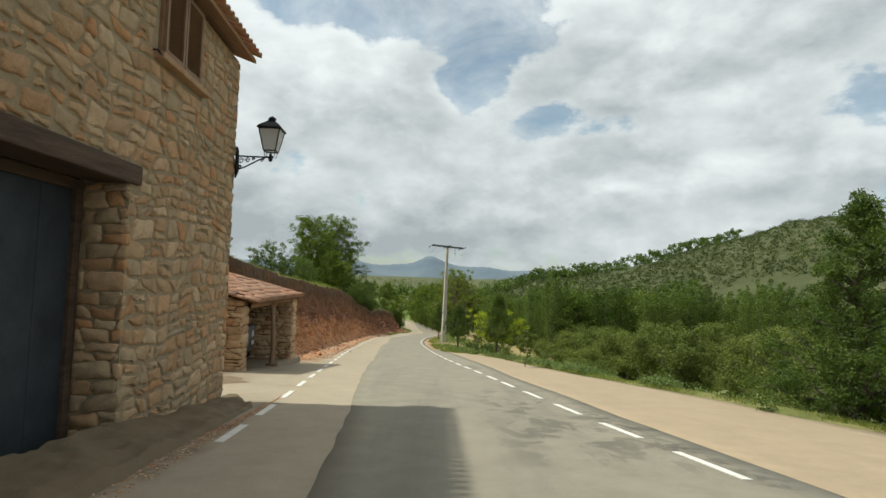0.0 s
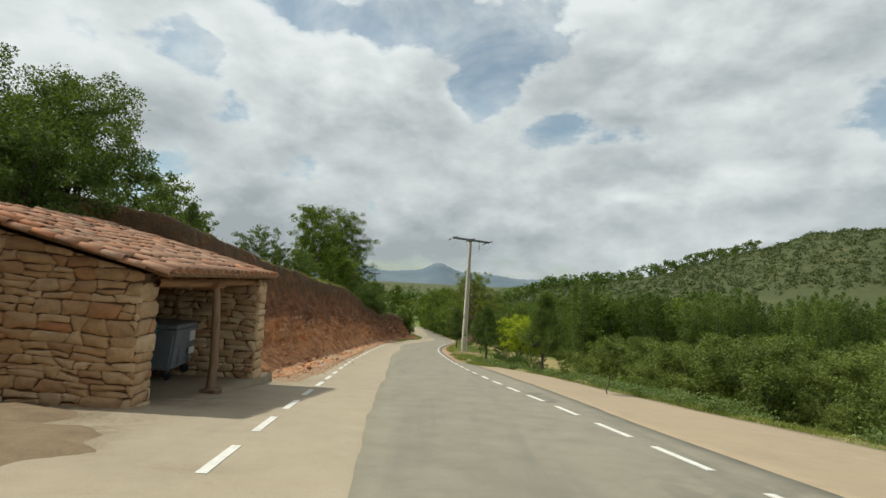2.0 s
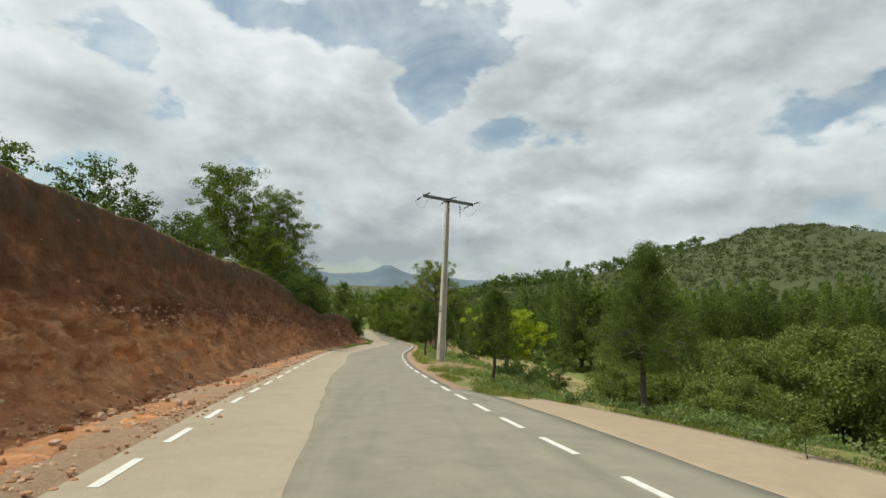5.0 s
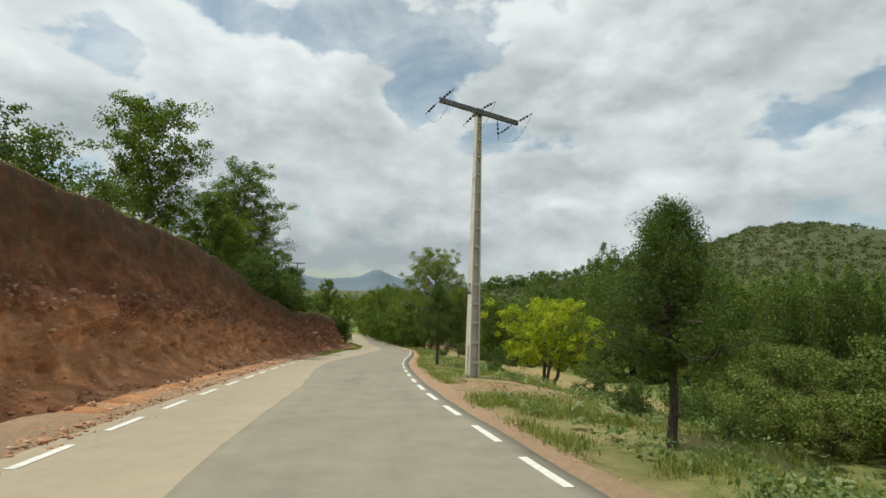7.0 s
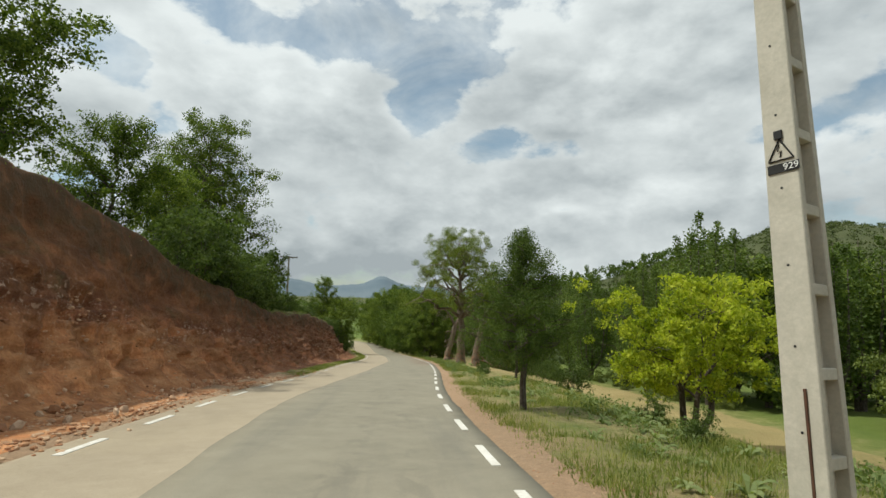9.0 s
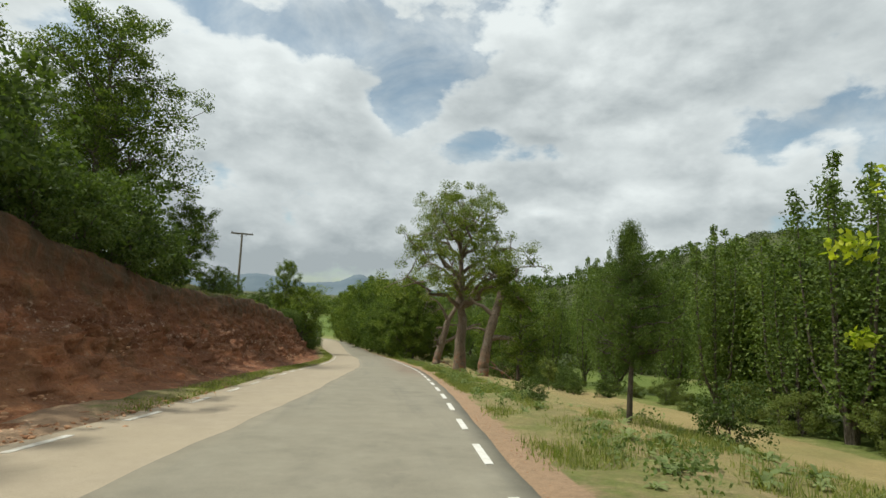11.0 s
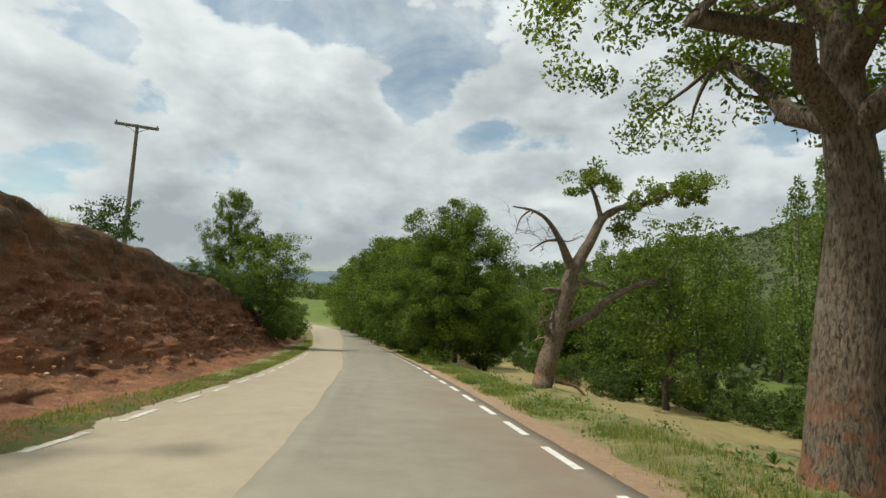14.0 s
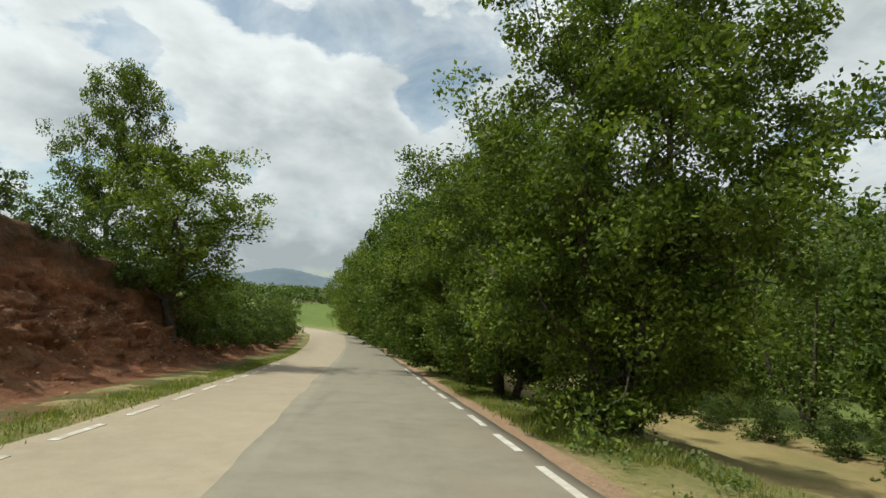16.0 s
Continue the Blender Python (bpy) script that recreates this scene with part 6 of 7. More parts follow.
# ---- power poles ----
def build_concrete_pole():
    base, tip = Vector((0.62, 54.02, -5.75)), Vector((0.76, 54.88, 4.5))
    axis = (tip - base)
    height = axis.length
    q = Vector((0, 0, 1)).rotation_difference(axis.normalized()).to_matrix().to_4x4()
    pole = thing("power_pole", "tapered concrete power pole with ladder recesses and steel crossarm", "utility pole")
    pole.matrix_basis = Matrix.Translation(base) @ q @ pose(0, 0, 0, 0, 0, 24.7)
    wide = lambda z: 0.225 - 0.115 * z / height  # noqa: E731  half width across the recessed face
    deep = lambda z: 0.155 - 0.063 * z / height  # noqa: E731

    def taper(x0, x1, y0, y1, z0, z1):
        """A tapering block: x and y are fractions of the half width and half depth."""
        bm = bmesh.new()
        for z in (z0, z1):
            for x, y in ((x0, y0), (x1, y0), (x1, y1), (x0, y1)):
                bm.verts.new((x * wide(z), y * deep(z), z))
        bm.verts.ensure_lookup_table()
        for k in range(4):
            bm.faces.new([bm.verts[i] for i in (k, (k + 1) % 4, 4 + (k + 1) % 4, 4 + k)])
        bm.faces.new([bm.verts[i] for i in (3, 2, 1, 0)])
        bm.faces.new([bm.verts[i] for i in (4, 5, 6, 7)])
        bmesh.ops.bevel(bm, geom=list(bm.edges), offset=0.008, segments=1, affect="EDGES")
        return bm

    part("web", taper(-0.66, 0.66, -0.3, 0.3, 0.02, height - 0.02), POLE_CONCRETE, pole)
    part("flange", taper(-1, -0.62, -1, 1, 0, height), POLE_CONCRETE, pole)
    part("flange", taper(0.62, 1, -1, 1, 0, height), POLE_CONCRETE, pole)
    z = 0.62
    while z < height - 0.3:
        part("rung", taper(-0.64, 0.64, -0.93, 0.93, z, z + 0.10), POLE_CONCRETE, pole)
        z += 0.70
    # flat black discs stand in for the shade inside the bolt holes
    for k in range(14):
        zz = 0.9 + k * 0.69
        bm = bmesh.new()
        bmesh.ops.create_cone(bm, cap_ends=True, segments=8, radius1=0.011, radius2=0.011, depth=0.006)
        part("bolt_hole", bm, BLACK_PLATE, pole, m=pose(-wide(zz) - 0.001, 0.01, zz, 0, 90, 0))
    part("earth_wire_cover", boxed(-wide(0.6) - 0.012, -wide(0.6) + 0.02, -0.05, -0.03, 0.05, 1.25), RUST_FRAME, pole, "rusty earth wire strip")
    # number plate and warning triangle
    zb = 3.15
    wb = wide(zb)
    plate = part("number_plate", boxed(-wb - 0.012, -wb - 0.002, -0.15, 0.11, zb - 0.042, zb + 0.042, 0.002), BLACK_PLATE, pole, "black number plate with white digits")
    cu = bpy.data.curves.new("digits", "FONT")
    cu.body, cu.size, cu.align_x, cu.align_y, cu.extrude = "929", 0.085, "CENTER", "CENTER", 0.001
    tmp = bpy.data.objects.new("digits", cu)
    me = bpy.data.meshes.new_from_object(tmp)
    bpy.data.objects.remove(tmp)
    put("digits", me, WHITE_PAINT, plate, m=Matrix.Translation((-wb - 0.014, -0.085, zb)) @ Matrix(((0, 0, -1, 0), (-1, 0, 0, 0), (0, 1, 0, 0), (0, 0, 0, 1))))
    tri = [(0.10, zb + 0.075), (-0.11, zb + 0.075), (-0.005, zb + 0.27)]
    pieces = [tube([(-wb - 0.006, a[0], a[1]), (-wb - 0.006, b[0], b[1])], 0.007, 4) for a, b in zip(tri, tri[1:] + tri[:1])]
    pieces.append(tube([(-wb - 0.006, 0.0, zb + 0.22), (-wb - 0.006, 0.02, zb + 0.16), (-wb - 0.006, -0.015, zb + 0.16), (-wb - 0.006, 0.0, zb + 0.1)], 0.005, 4))
    v, f = joined(pieces)
    put("warning_triangle", quick_mesh("warning_triangle", v, f), BLACK_PLATE, pole, "painted black warning triangle")
    part("clamp", boxed(-wb - 0.02, -wb + 0.0, -0.035, 0.035, zb + 0.27, zb + 0.35, 0.004), BLACK_PLATE, pole)
    # crossarm and insulator strings
    top = height - 0.12
    bm = box(box(box(bmesh.new(), -1.85, 1.85, -0.17, -0.15, top - 0.09, top + 0.09), -1.85, 1.85, -0.15, -0.06, top + 0.07, top + 0.09), -1.85, 1.85, -0.15, -0.06, top - 0.09, top - 0.07)
    arm = part("crossarm", bm, STEEL, pole, "galvanised steel channel crossarm")
    part("arm_clamp", boxed(-0.16, 0.16, -0.15, 0.14, top - 0.12, top + 0.12, 0.01), STEEL, pole)

    def string(a, b):
        a, b = np.array(a), np.array(b)
        t = np.array([0, 0.22, 0.24, 0.30, 0.32, 0.42, 0.44, 0.50, 0.52, 0.62, 0.64, 0.70, 0.72, 1.0])
        r = np.array([1, 1, 3.6, 3.6, 1, 1, 3.6, 3.6, 1, 1, 3.6, 3.6, 1, 1.0]) * 0.013
        v, f = tube(a + (b - a) * t[:, None], r, 7)
        put("insulator", quick_mesh("insulator", v, f), INSULATOR, arm, "dark composite insulator string")

    for x in (-1.78, 0.02, 1.78):
        for s in (-1, 1):
            string((x, s * 0.16, top + (0.1 if x == 0.02 else 0.0)), (x + 0.12 * s, s * 1.25, top - 0.04))
        v, f = tube(bent(np.random.default_rng(2), (x - 0.12, -1.25, top - 0.04), (x + 0.12, 1.25, top - 0.04), 9, -0.28, 0.0), 0.006, 5)
        put("jumper_wire", quick_mesh("jumper_wire", v, f, True), STEEL, arm)
    string((0.85, -0.1, top - 0.06), (0.9, -0.12, top - 0.95))


def build_timber_pole():
    x, y = -18.0, 127.6
    z0 = float(ground_z(x, y)) - 0.3
    top = 1.6
    pole = thing("timber_power_pole", "weathered grey timber pole with braced crossarm on the bank", "utility pole", at=(x, y, z0))
    h = top - z0
    lean = np.array([-0.12, 0.45])
    v, f = tube([(0, 0, 0), (lean[0] * 0.5, lean[1] * 0.5, h / 2), (lean[0], lean[1], h)], [0.15, 0.13, 0.10], 10)
    put("pole_shaft", quick_mesh("pole_shaft", v, f, True), POLE_WOOD, pole)
    m = pose(lean[0], lean[1], h - 0.12, 0, 0, 18)
    part("crossarm", boxed(-1.25, 1.25, -0.14, -0.02, -0.09, 0.09, 0.01), POLE_WOOD, pole, "dark timber crossarm", m=m)
    for s in (-1, 1):
        v, f = tube([(s * 0.75, -0.09, -0.06), (s * 0.35, -0.1, -0.22), (0, -0.1, -0.5)], 0.02, 6)
        put("brace", quick_mesh("brace", v, f), STEEL, pole, m=m)
        v, f = tube([(s * 1.15, -0.08, 0.08), (s * 1.15, -0.08, 0.15), (s * 1.15, -0.08, 0.22)], [0.015, 0.045, 0.03], 8)
        put("insulator", quick_mesh("insulator", v, f), INSULATOR, pole, m=m)


build_concrete_pole()
build_timber_pole()


# ---- trees and bushes near the road ----
def limbed_tree(t, seed, limbs, bark, leaf_mat, twigs=0, heads=(), per=70, leaf=0.1, clump_r=0.5):
    """A tree from given limbs: each a list of (x, y, z, radius); heads: leaf clump centres with spread."""
    rng = np.random.default_rng(seed)
    pieces = []
    for limb in limbs:
        p = np.array(limb, float)
        k = np.linspace(0, len(p) - 1, 4 * (len(p) - 1) + 1)
        q = np.stack([np.interp(k, np.arange(len(p)), p[:, c]) for c in range(4)], 1)
        ker = np.array([0.25, 0.5, 0.25])
        for _ in range(2):
            for c in range(3):
                q[1:-1, c] = np.convolve(q[:, c], ker, mode="valid")
        q[1:-1, :3] += rng.normal(size=(len(q) - 2, 3)) * (0.07 * q[1:-1, 3:4])
        q[:, 3] *= 1 + rng.normal(size=len(q)) * 0.035
        pieces.append(tube(q[:, :3], q[:, 3], 10))
        for _ in range(twigs):
            i = int(rng.integers(len(q) // 3, len(q)))
            ln = rng.uniform(0.4, 1.1)
            d = rng.normal(size=3) * (1, 1, 0.8)
            d /= np.linalg.norm(d)
            mid = q[i, :3] + d * ln
            pieces.append(tube(bent(rng, q[i, :3], mid, 5, 0.04, 0.1), max(0.008, q[i, 3] * 0.28) * np.linspace(1, 0.25, 5), 5))
            for _ in range(2):
                e = mid + rng.normal(size=3) * 0.3
                pieces.append(tube(bent(rng, (q[i, :3] + mid) / 2, e, 4, 0.03, 0.1), 0.009 * np.linspace(1, 0.3, 4), 4))
    v, f = joined(pieces)
    put("trunk", quick_mesh("trunk", v, f, True), bark, t)
    if heads:
        c, r = [], []
        for x, y, z, spread, n in heads:
            pts = np.array([x, y, z]) + np.clip(rng.normal(size=(n, 3)), -1.5, 1.5) * spread * (1, 1, 0.6)
            c.append(pts)
            r.append(clump_r * (0.6 + 0.7 * rng.random(n)))
        c, r = np.vstack(c), np.concatenate(r)
        lv, lf = leaf_quads(rng, c, r, per, leaf, 0.7, 0.35, 0.6)
        put("crown", quick_mesh("crown", lv, lf), leaf_mat, t)
    return t


def build_hero_trees():
    # the tall oak by the road
    oak = make_tree("oak_tree", "tall old oak with thick furrowed trunk and sparse crown", "tree", BARK_OAK, LEAF_OAK, seed=77, H=12.3, R=4.8, clear=5.7, trunk_r=0.45, shape="dome",
                    limbs=26, clumps=240, per=215, leaf=0.05, clump_r=0.56, rise=0.6, wob=0.014, lean=(0.3, -0.1), flat=0.8, inner=0.52, sides=9, up=0.6)
    set_down(oak, 3.75, 98.4, 200)
    # the leaning broken oak beside it
    b = thing("oak_tree", "leaning broken oak with torn bark and dead hanging boughs", "tree")
    limbed_tree(b, 5, [[(0, 0, -0.3, 0.46), (0.03, 0, 0.4, 0.38), (0.08, 0, 0.9, 0.35), (0.2, 0, 1.7, 0.33), (0.5, 0, 3.0, 0.31), (0.9, 0.1, 4.2, 0.28), (1.12, 0.1, 5.0, 0.24), (1.25, 0.1, 5.5, 0.14)],
                       [(0.3, 0, 2.2, 0.2), (0.9, -0.1, 2.35, 0.17), (1.5, -0.1, 2.3, 0.14), (1.75, -0.1, 2.35, 0.1)],
                       [(0.6, 0, 3.6, 0.16), (-0.1, 0.2, 4.2, 0.13), (-0.6, 0.2, 4.3, 0.08), (-1.0, 0.3, 4.7, 0.04)],
                       [(0.9, 0, 4.5, 0.17), (1.6, -0.2, 4.9, 0.13), (2.5, -0.3, 4.7, 0.09), (3.2, -0.3, 4.0, 0.04)],
                       [(1.1, 0, 5.2, 0.13), (1.5, 0.2, 6.0, 0.1), (1.4, 0.2, 6.8, 0.05)],
                       [(0.4, 0, 2.6, 0.1), (-0.5, 0, 2.9, 0.07), (-1.2, 0.1, 2.7, 0.03)],
                       [(0.3, -0.2, 0.6, 0.07), (1.2, -0.5, 0.4, 0.05), (2.1, -0.7, -0.3, 0.02)],
                       [(0.5, -0.2, 0.9, 0.06), (1.3, -0.3, 0.2, 0.04), (1.7, -0.5, -0.5, 0.02)]],
                BARK_OAK, LEAF_OAK, 5, [(1.7, -0.2, 4.8, 0.4, 16), (2.4, -0.3, 4.5, 0.4, 16), (1.3, 0.2, 6.5, 0.35, 16), (1.5, 0.2, 5.7, 0.4, 14)], 105, 0.06, 0.42)
    set_down(b, 4.42, 94.3, 0, 0.9, -0.05, 1.0)
    # the forked, half-dead oak further down
    c = thing("oak_tree", "half-dead forked oak, one bare arching limb and one leafy", "tree")
    limbed_tree(c, 6, [[(0, 0, -0.3, 0.42), (0.05, 0, 0.3, 0.36), (0.12, 0, 0.8, 0.33), (0.45, 0, 2.0, 0.31), (0.75, 0, 3.3, 0.29), (0.93, 0, 4.1, 0.25), (1.02, 0, 4.45, 0.2), (1.12, 0, 4.7, 0.1)],
                       [(0.95, 0, 4.2, 0.19), (0.66, -0.1, 4.8, 0.14), (0.36, -0.1, 5.35, 0.1), (-0.1, -0.2, 5.9, 0.065), (-0.65, -0.2, 6.15, 0.045), (-1.3, -0.2, 6.2, 0.02)],
                       [(-0.65, -0.2, 6.15, 0.035), (-1.05, -0.25, 5.85, 0.025), (-1.2, -0.3, 5.3, 0.012)],
                       [(0.42, -0.1, 5.25, 0.055), (-0.15, -0.2, 5.15, 0.035), (-0.7, -0.3, 4.75, 0.015)],
                       [(0.95, 0, 4.2, 0.22), (1.55, 0, 5.2, 0.18), (1.95, 0, 6.1, 0.15), (2.6, 0, 6.5, 0.12), (3.6, 0.1, 6.7, 0.1), (4.8, 0.1, 7.3, 0.07), (5.9, 0.1, 7.7, 0.03)],
                       [(1.95, 0, 6.1, 0.1), (1.75, 0.1, 6.9, 0.07), (1.3, 0.1, 7.6, 0.03)],
                       [(0.5, 0, 2.2, 0.17), (1.4, -0.1, 2.6, 0.14), (2.3, -0.2, 3.4, 0.12), (3.3, -0.2, 3.9, 0.09), (3.95, -0.2, 4.05, 0.07)],
                       [(0.3, 0, 1.9, 0.1), (-0.05, -0.2, 2.5, 0.08), (-0.2, -0.2, 2.7, 0.05)],
                       [(0.9, 0, 3.8, 0.1), (1.7, 0.1, 3.9, 0.07), (2.4, 0.1, 3.7, 0.03)],
                       [(0.8, 0, 3.5, 0.1), (0.2, 0, 3.6, 0.08), (-0.1, 0, 3.5, 0.05)],
                       [(0.4, -0.2, 0.6, 0.07), (1.1, -0.5, 0.5, 0.05), (1.6, -0.7, -0.3, 0.03)]],
                BARK_OAK, LEAF_OAK, 5, [(1.5, 0.1, 7.4, 0.45, 20), (3.3, 0.1, 6.9, 0.5, 16), (4.7, 0.1, 7.3, 0.5, 24), (5.6, 0.1, 7.6, 0.45, 20), (2.9, 0.1, 5.9, 0.35, 8)], 100, 0.05, 0.32)
    set_down(c, 3.6, 109.4, 4, 1.0, -0.25)
    # the dense ash trees that lean over the road's lower end
    ash = make_tree("ash_tree", "dense leafy ash tree overhanging the road verge", "tree", BARK, LEAF_ASH, "roadside ashes", seed=93, H=10.1, R=3.2, clear=1.1, trunk_r=0.24, shape="round",
                    limbs=40, clumps=290, per=310, leaf=0.054, clump_r=0.64, stems=3, wob=0.03, inner=0.36, up=0.7, twig=1)
    set_down(ash, 2.55, 122.4, 40, 0.93, sz=0.92)
    ash2 = make_tree("ash_tree", "leafy ash tree in the dense roadside row", "tree", BARK, LEAF_ASH, "roadside ashes", seed=91, H=8.6, R=3.3, clear=0.8, trunk_r=0.2, shape="round",
                     limbs=20, clumps=150, per=170, leaf=0.09, clump_r=0.82, inner=0.55, up=0.8, twig=6)
    set_down(ash2, 1.3, 138.0, 150, 1.0)
    again(ash, 1.8, 128.6, 200, 0.86, sz=0.84)
    again(ash, 1.9, 134.0, 120, 0.95, sz=0.9)
    again(ash, 5.6, 128.0, 260, 0.8, sz=0.72)
    for x, y, rz, k, kz in ((1.7, 145.5, 30, 1.05, 1.25), (1.0, 152, 290, 1.1, 1.4), (0.4, 160, 100, 1.15, 1.5), (-0.6, 168, 0, 1.25, 1.65), (-1.6, 177, 60, 1.2, 1.6), (-3.6, 187, 160, 1.3, 1.7),
                            (-5.8, 198, 10, 1.3, 1.65), (-8.5, 209, 10, 1.2, 1.5), (-1.0, 192, 10, 1.3, 1.7), (5.0, 148, 10, 1.0, 1.3), (5.0, 158, 70, 1.0, 1.5)):
        again(ash2, x - 0.5, y - 1.0, rz, k, sz=kz)
    # trees on the bank
    tall = make_tree("bank_tree", "slender leafy tree on top of the earth bank", "tree", BARK, LEAF_ASH, "bank trees", seed=95, H=9.6, R=3.0, clear=2.0, trunk_r=0.2, shape="round",
                     limbs=18, clumps=230, per=90, leaf=0.078, clump_r=0.6, inner=0.4)
    set_down(tall, -17.0, 68.2, 20, 1.0)
    again(tall, -16.2, 75.5, 140, 0.72)
    again(tall, -15.2, 79.0, 250, 0.66)
    again(tall, -13.2, 95.0, 60, 0.52)
    again(tall, -10.9, 136.0, 10, 1.05, sz=0.86)
    again(tall, -13.7, 135.7, 100, 0.55, sz=0.9)
    big = make_tree("bank_tree", "big ivy-dark tree on top of the earth bank", "tree", BARK, LEAF_ASH, "bank trees", seed=97, H=15.5, R=4.6, clear=2.5, trunk_r=0.34, shape="round",
                    limbs=24, clumps=400, per=100, leaf=0.08, clump_r=0.7, inner=0.35)
    set_down(big, -19.3, 96.5, 60)
    again(big, -21.5, 100.0, 160, 0.72)
    # thicket behind the shed and brush along the bank top
    bush = make_tree("bush", "dense wild bush on the slope above the shed", "bush", BARK, LEAF_BRUSH, "bank bushes", seed=99, H=4.4, R=2.8, clear=0.3, trunk_r=0.12, shape="dome",
                     limbs=20, clumps=210, per=130, leaf=0.052, clump_r=0.46, stems=4, rise=1.0, inner=0.35, up=0.7)
    set_down(bush, -12.4, 23.0, 0, 0.8)
    again(bush, -14.8, 21.6, 90, 0.85)
    again(bush, -12.0, 20.0, 200, 0.8)
    low = make_tree("bush", "scrubby green bush on the bank top", "bush", BARK, LEAF_BRUSH, "bank bushes", seed=101, H=4.2, R=2.7, clear=0.3, trunk_r=0.1, shape="dome",
                    limbs=16, clumps=110, per=30, leaf=0.11, clump_r=0.5, stems=3, rise=1.0, inner=0.3, twig=4, sides=5)
    set_down(low, -12.9, 115.0, 20, 0.45)
    for x, y, rz, s in ((-13.8, 50.5, 20, 0.45), (-14.4, 54.0, 130, 0.55), (-14.8, 58.5, 210, 0.5), (-12.6, 84.5, 10, 0.85), (-13.0, 88.0, 100, 0.6), (-11.8, 72.0, 100, 0.6), (-11.6, 74.5, 30, 0.75), (-11.2, 77.5, 200, 0.5),
                        (-12.4, 97.5, 70, 0.4), (-12.8, 101.0, 170, 0.42), (-12.9, 104.5, 10, 0.36), (-12.2, 121.4, 150, 0.24), (-12.0, 123.6, 200, 0.28), (-12.1, 126.0, 250, 0.34), (-12.2, 128.4, 80, 0.36), (-12.3, 130.6, 0, 0.45), (-12.2, 133.0, 310, 0.5), (-11.6, 138.5, 70, 0.5), (-11.6, 141.0, 40, 0.75),
                        (-12.4, 145.0, 140, 0.85), (-12.6, 150.0, 240, 0.8), (-13.2, 156.0, 30, 0.9), (-14.0, 163.0, 70, 0.95), (-14.6, 170.0, 170, 1.0), (-16.0, 178.0, 20, 1.0), (-17.5, 187.0, 120, 1.1), (-20.0, 196.0, 220, 1.1), (-12.1, 148.0, 200, 0.4), (-13.0, 161.0, 100, 0.45),
                        (-11.5, 80.4, 10, 0.6), (-11.6, 83.2, 110, 0.7), (-11.9, 86.3, 210, 0.7), (-12.0, 89.6, 310, 0.55), (-12.6, 76.0, 40, 0.85), (-13.2, 79.0, 140, 0.95), (-12.9, 81.8, 240, 0.85), (-17.5, 34.0, 60, 0.7), (-19.5, 40.0, 160, 0.9), (-21.0, 47.0, 260, 0.8)):
        again(low, x + 0.6 * float(smoothstep(108, 116, y)), y, rz, s)
    # conifers
    con = make_tree("juniper_tree", "feathery dark green conifer on the grassy verge", "tree", BARK, LEAF_JUNIPER, "verge conifers", seed=110, H=3.7, R=1.62, clear=1.25, trunk_r=0.085, shape="cone",
                    limbs=70, clumps=480, per=150, leaf=0.025, clump_r=0.17, twig=6, rise=0.2, flat=1.3, wob=0.01, up=0.1, aspect=0.24, inner=0.2)
    set_down(con, 1.72, 42.9, 0)
    again(con, 0.14, 61.8, 90, 1.08, sz=1.14)
    again(con, 4.1, 35.3, 200, 1.1, sz=1.2)
    cyp = make_tree("juniper_tree", "tall dense dark green conifer beside the apron", "tree", BARK, LEAF_JUNIPER, seed=112, H=5.9, R=2.5, clear=0.4, trunk_r=0.12, shape="cone",
                    limbs=60, clumps=460, per=100, leaf=0.048, clump_r=0.25, rise=0.6, wob=0.01, up=0.1, aspect=0.3, inner=0.2, twig=4)
    set_down(cyp, 10.2, 12.4, 100)
    again(con, 3.0, 74.0, 40, 0.86, sz=1.2)
    again(con, -15.4, 36.0, 50, 0.55, sz=0.6)
    again(low, -15.2, 45.0, 50, 0.62)
    again(low, -14.4, 47.5, 150, 0.5)
    sap = make_tree("sapling", "young thin sapling on the verge", "sapling", BARK, LEAF_HOLM, "saplings", seed=115, H=1.9, R=0.5, clear=0.7, trunk_r=0.025, shape="round",
                    limbs=9, clumps=34, per=34, leaf=0.05, clump_r=0.16, inner=0.3, sides=5)
    set_down(sap, 4.35, 25.0, 0)
    again(sap, 4.9, 84.2, 90, 0.75)
    again(sap, 4.0, 30.0, 190, 0.5)
    # the yellow-green fig below the pole
    fig = make_tree("fig_tree", "low spreading tree with bright yellow-green leaves", "tree", BARK, LEAF_FIG, seed=120, H=5.8, R=3.3, clear=1.95, trunk_r=0.26, shape="round",
                    limbs=16, clumps=240, per=90, leaf=0.075, clump_r=0.42, stems=3, wob=0.05, flat=0.7, inner=0.45)
    set_down(fig, 7.9, 67.8, 30, 0.9, -0.05, 0.94)
    again(low, 6.0, 75.0, 20, 0.35)
    for x, y, rz, k in ((2.9, 46.6, 10, 0.16), (3.6, 47.8, 80, 0.2), (4.4, 46.2, 160, 0.22), (5.2, 48.4, 240, 0.24), (4.7, 51.2, 30, 0.18), (3.4, 43.9, 300, 0.15), (2.4, 58.6, 50, 0.14), (3.1, 61.4, 120, 0.16), (2.2, 77.8, 200, 0.16), (2.6, 80.4, 10, 0.14)):
        again(low, x, y, rz, k)
    # the olive-green oak across the hay field and the brush along the field's far edge
    young = make_tree("oak_tree", "rounded olive-green oak at the edge of the hay field", "tree", BARK, LEAF_OAK, seed=131, H=10.8, R=3.3, clear=2.0, trunk_r=0.22, shape="round",
                      limbs=18, clumps=190, per=70, leaf=0.085, clump_r=0.6, inner=0.4)
    set_down(young, 14.6, 120.5, 40)
    rng = np.random.default_rng(17)
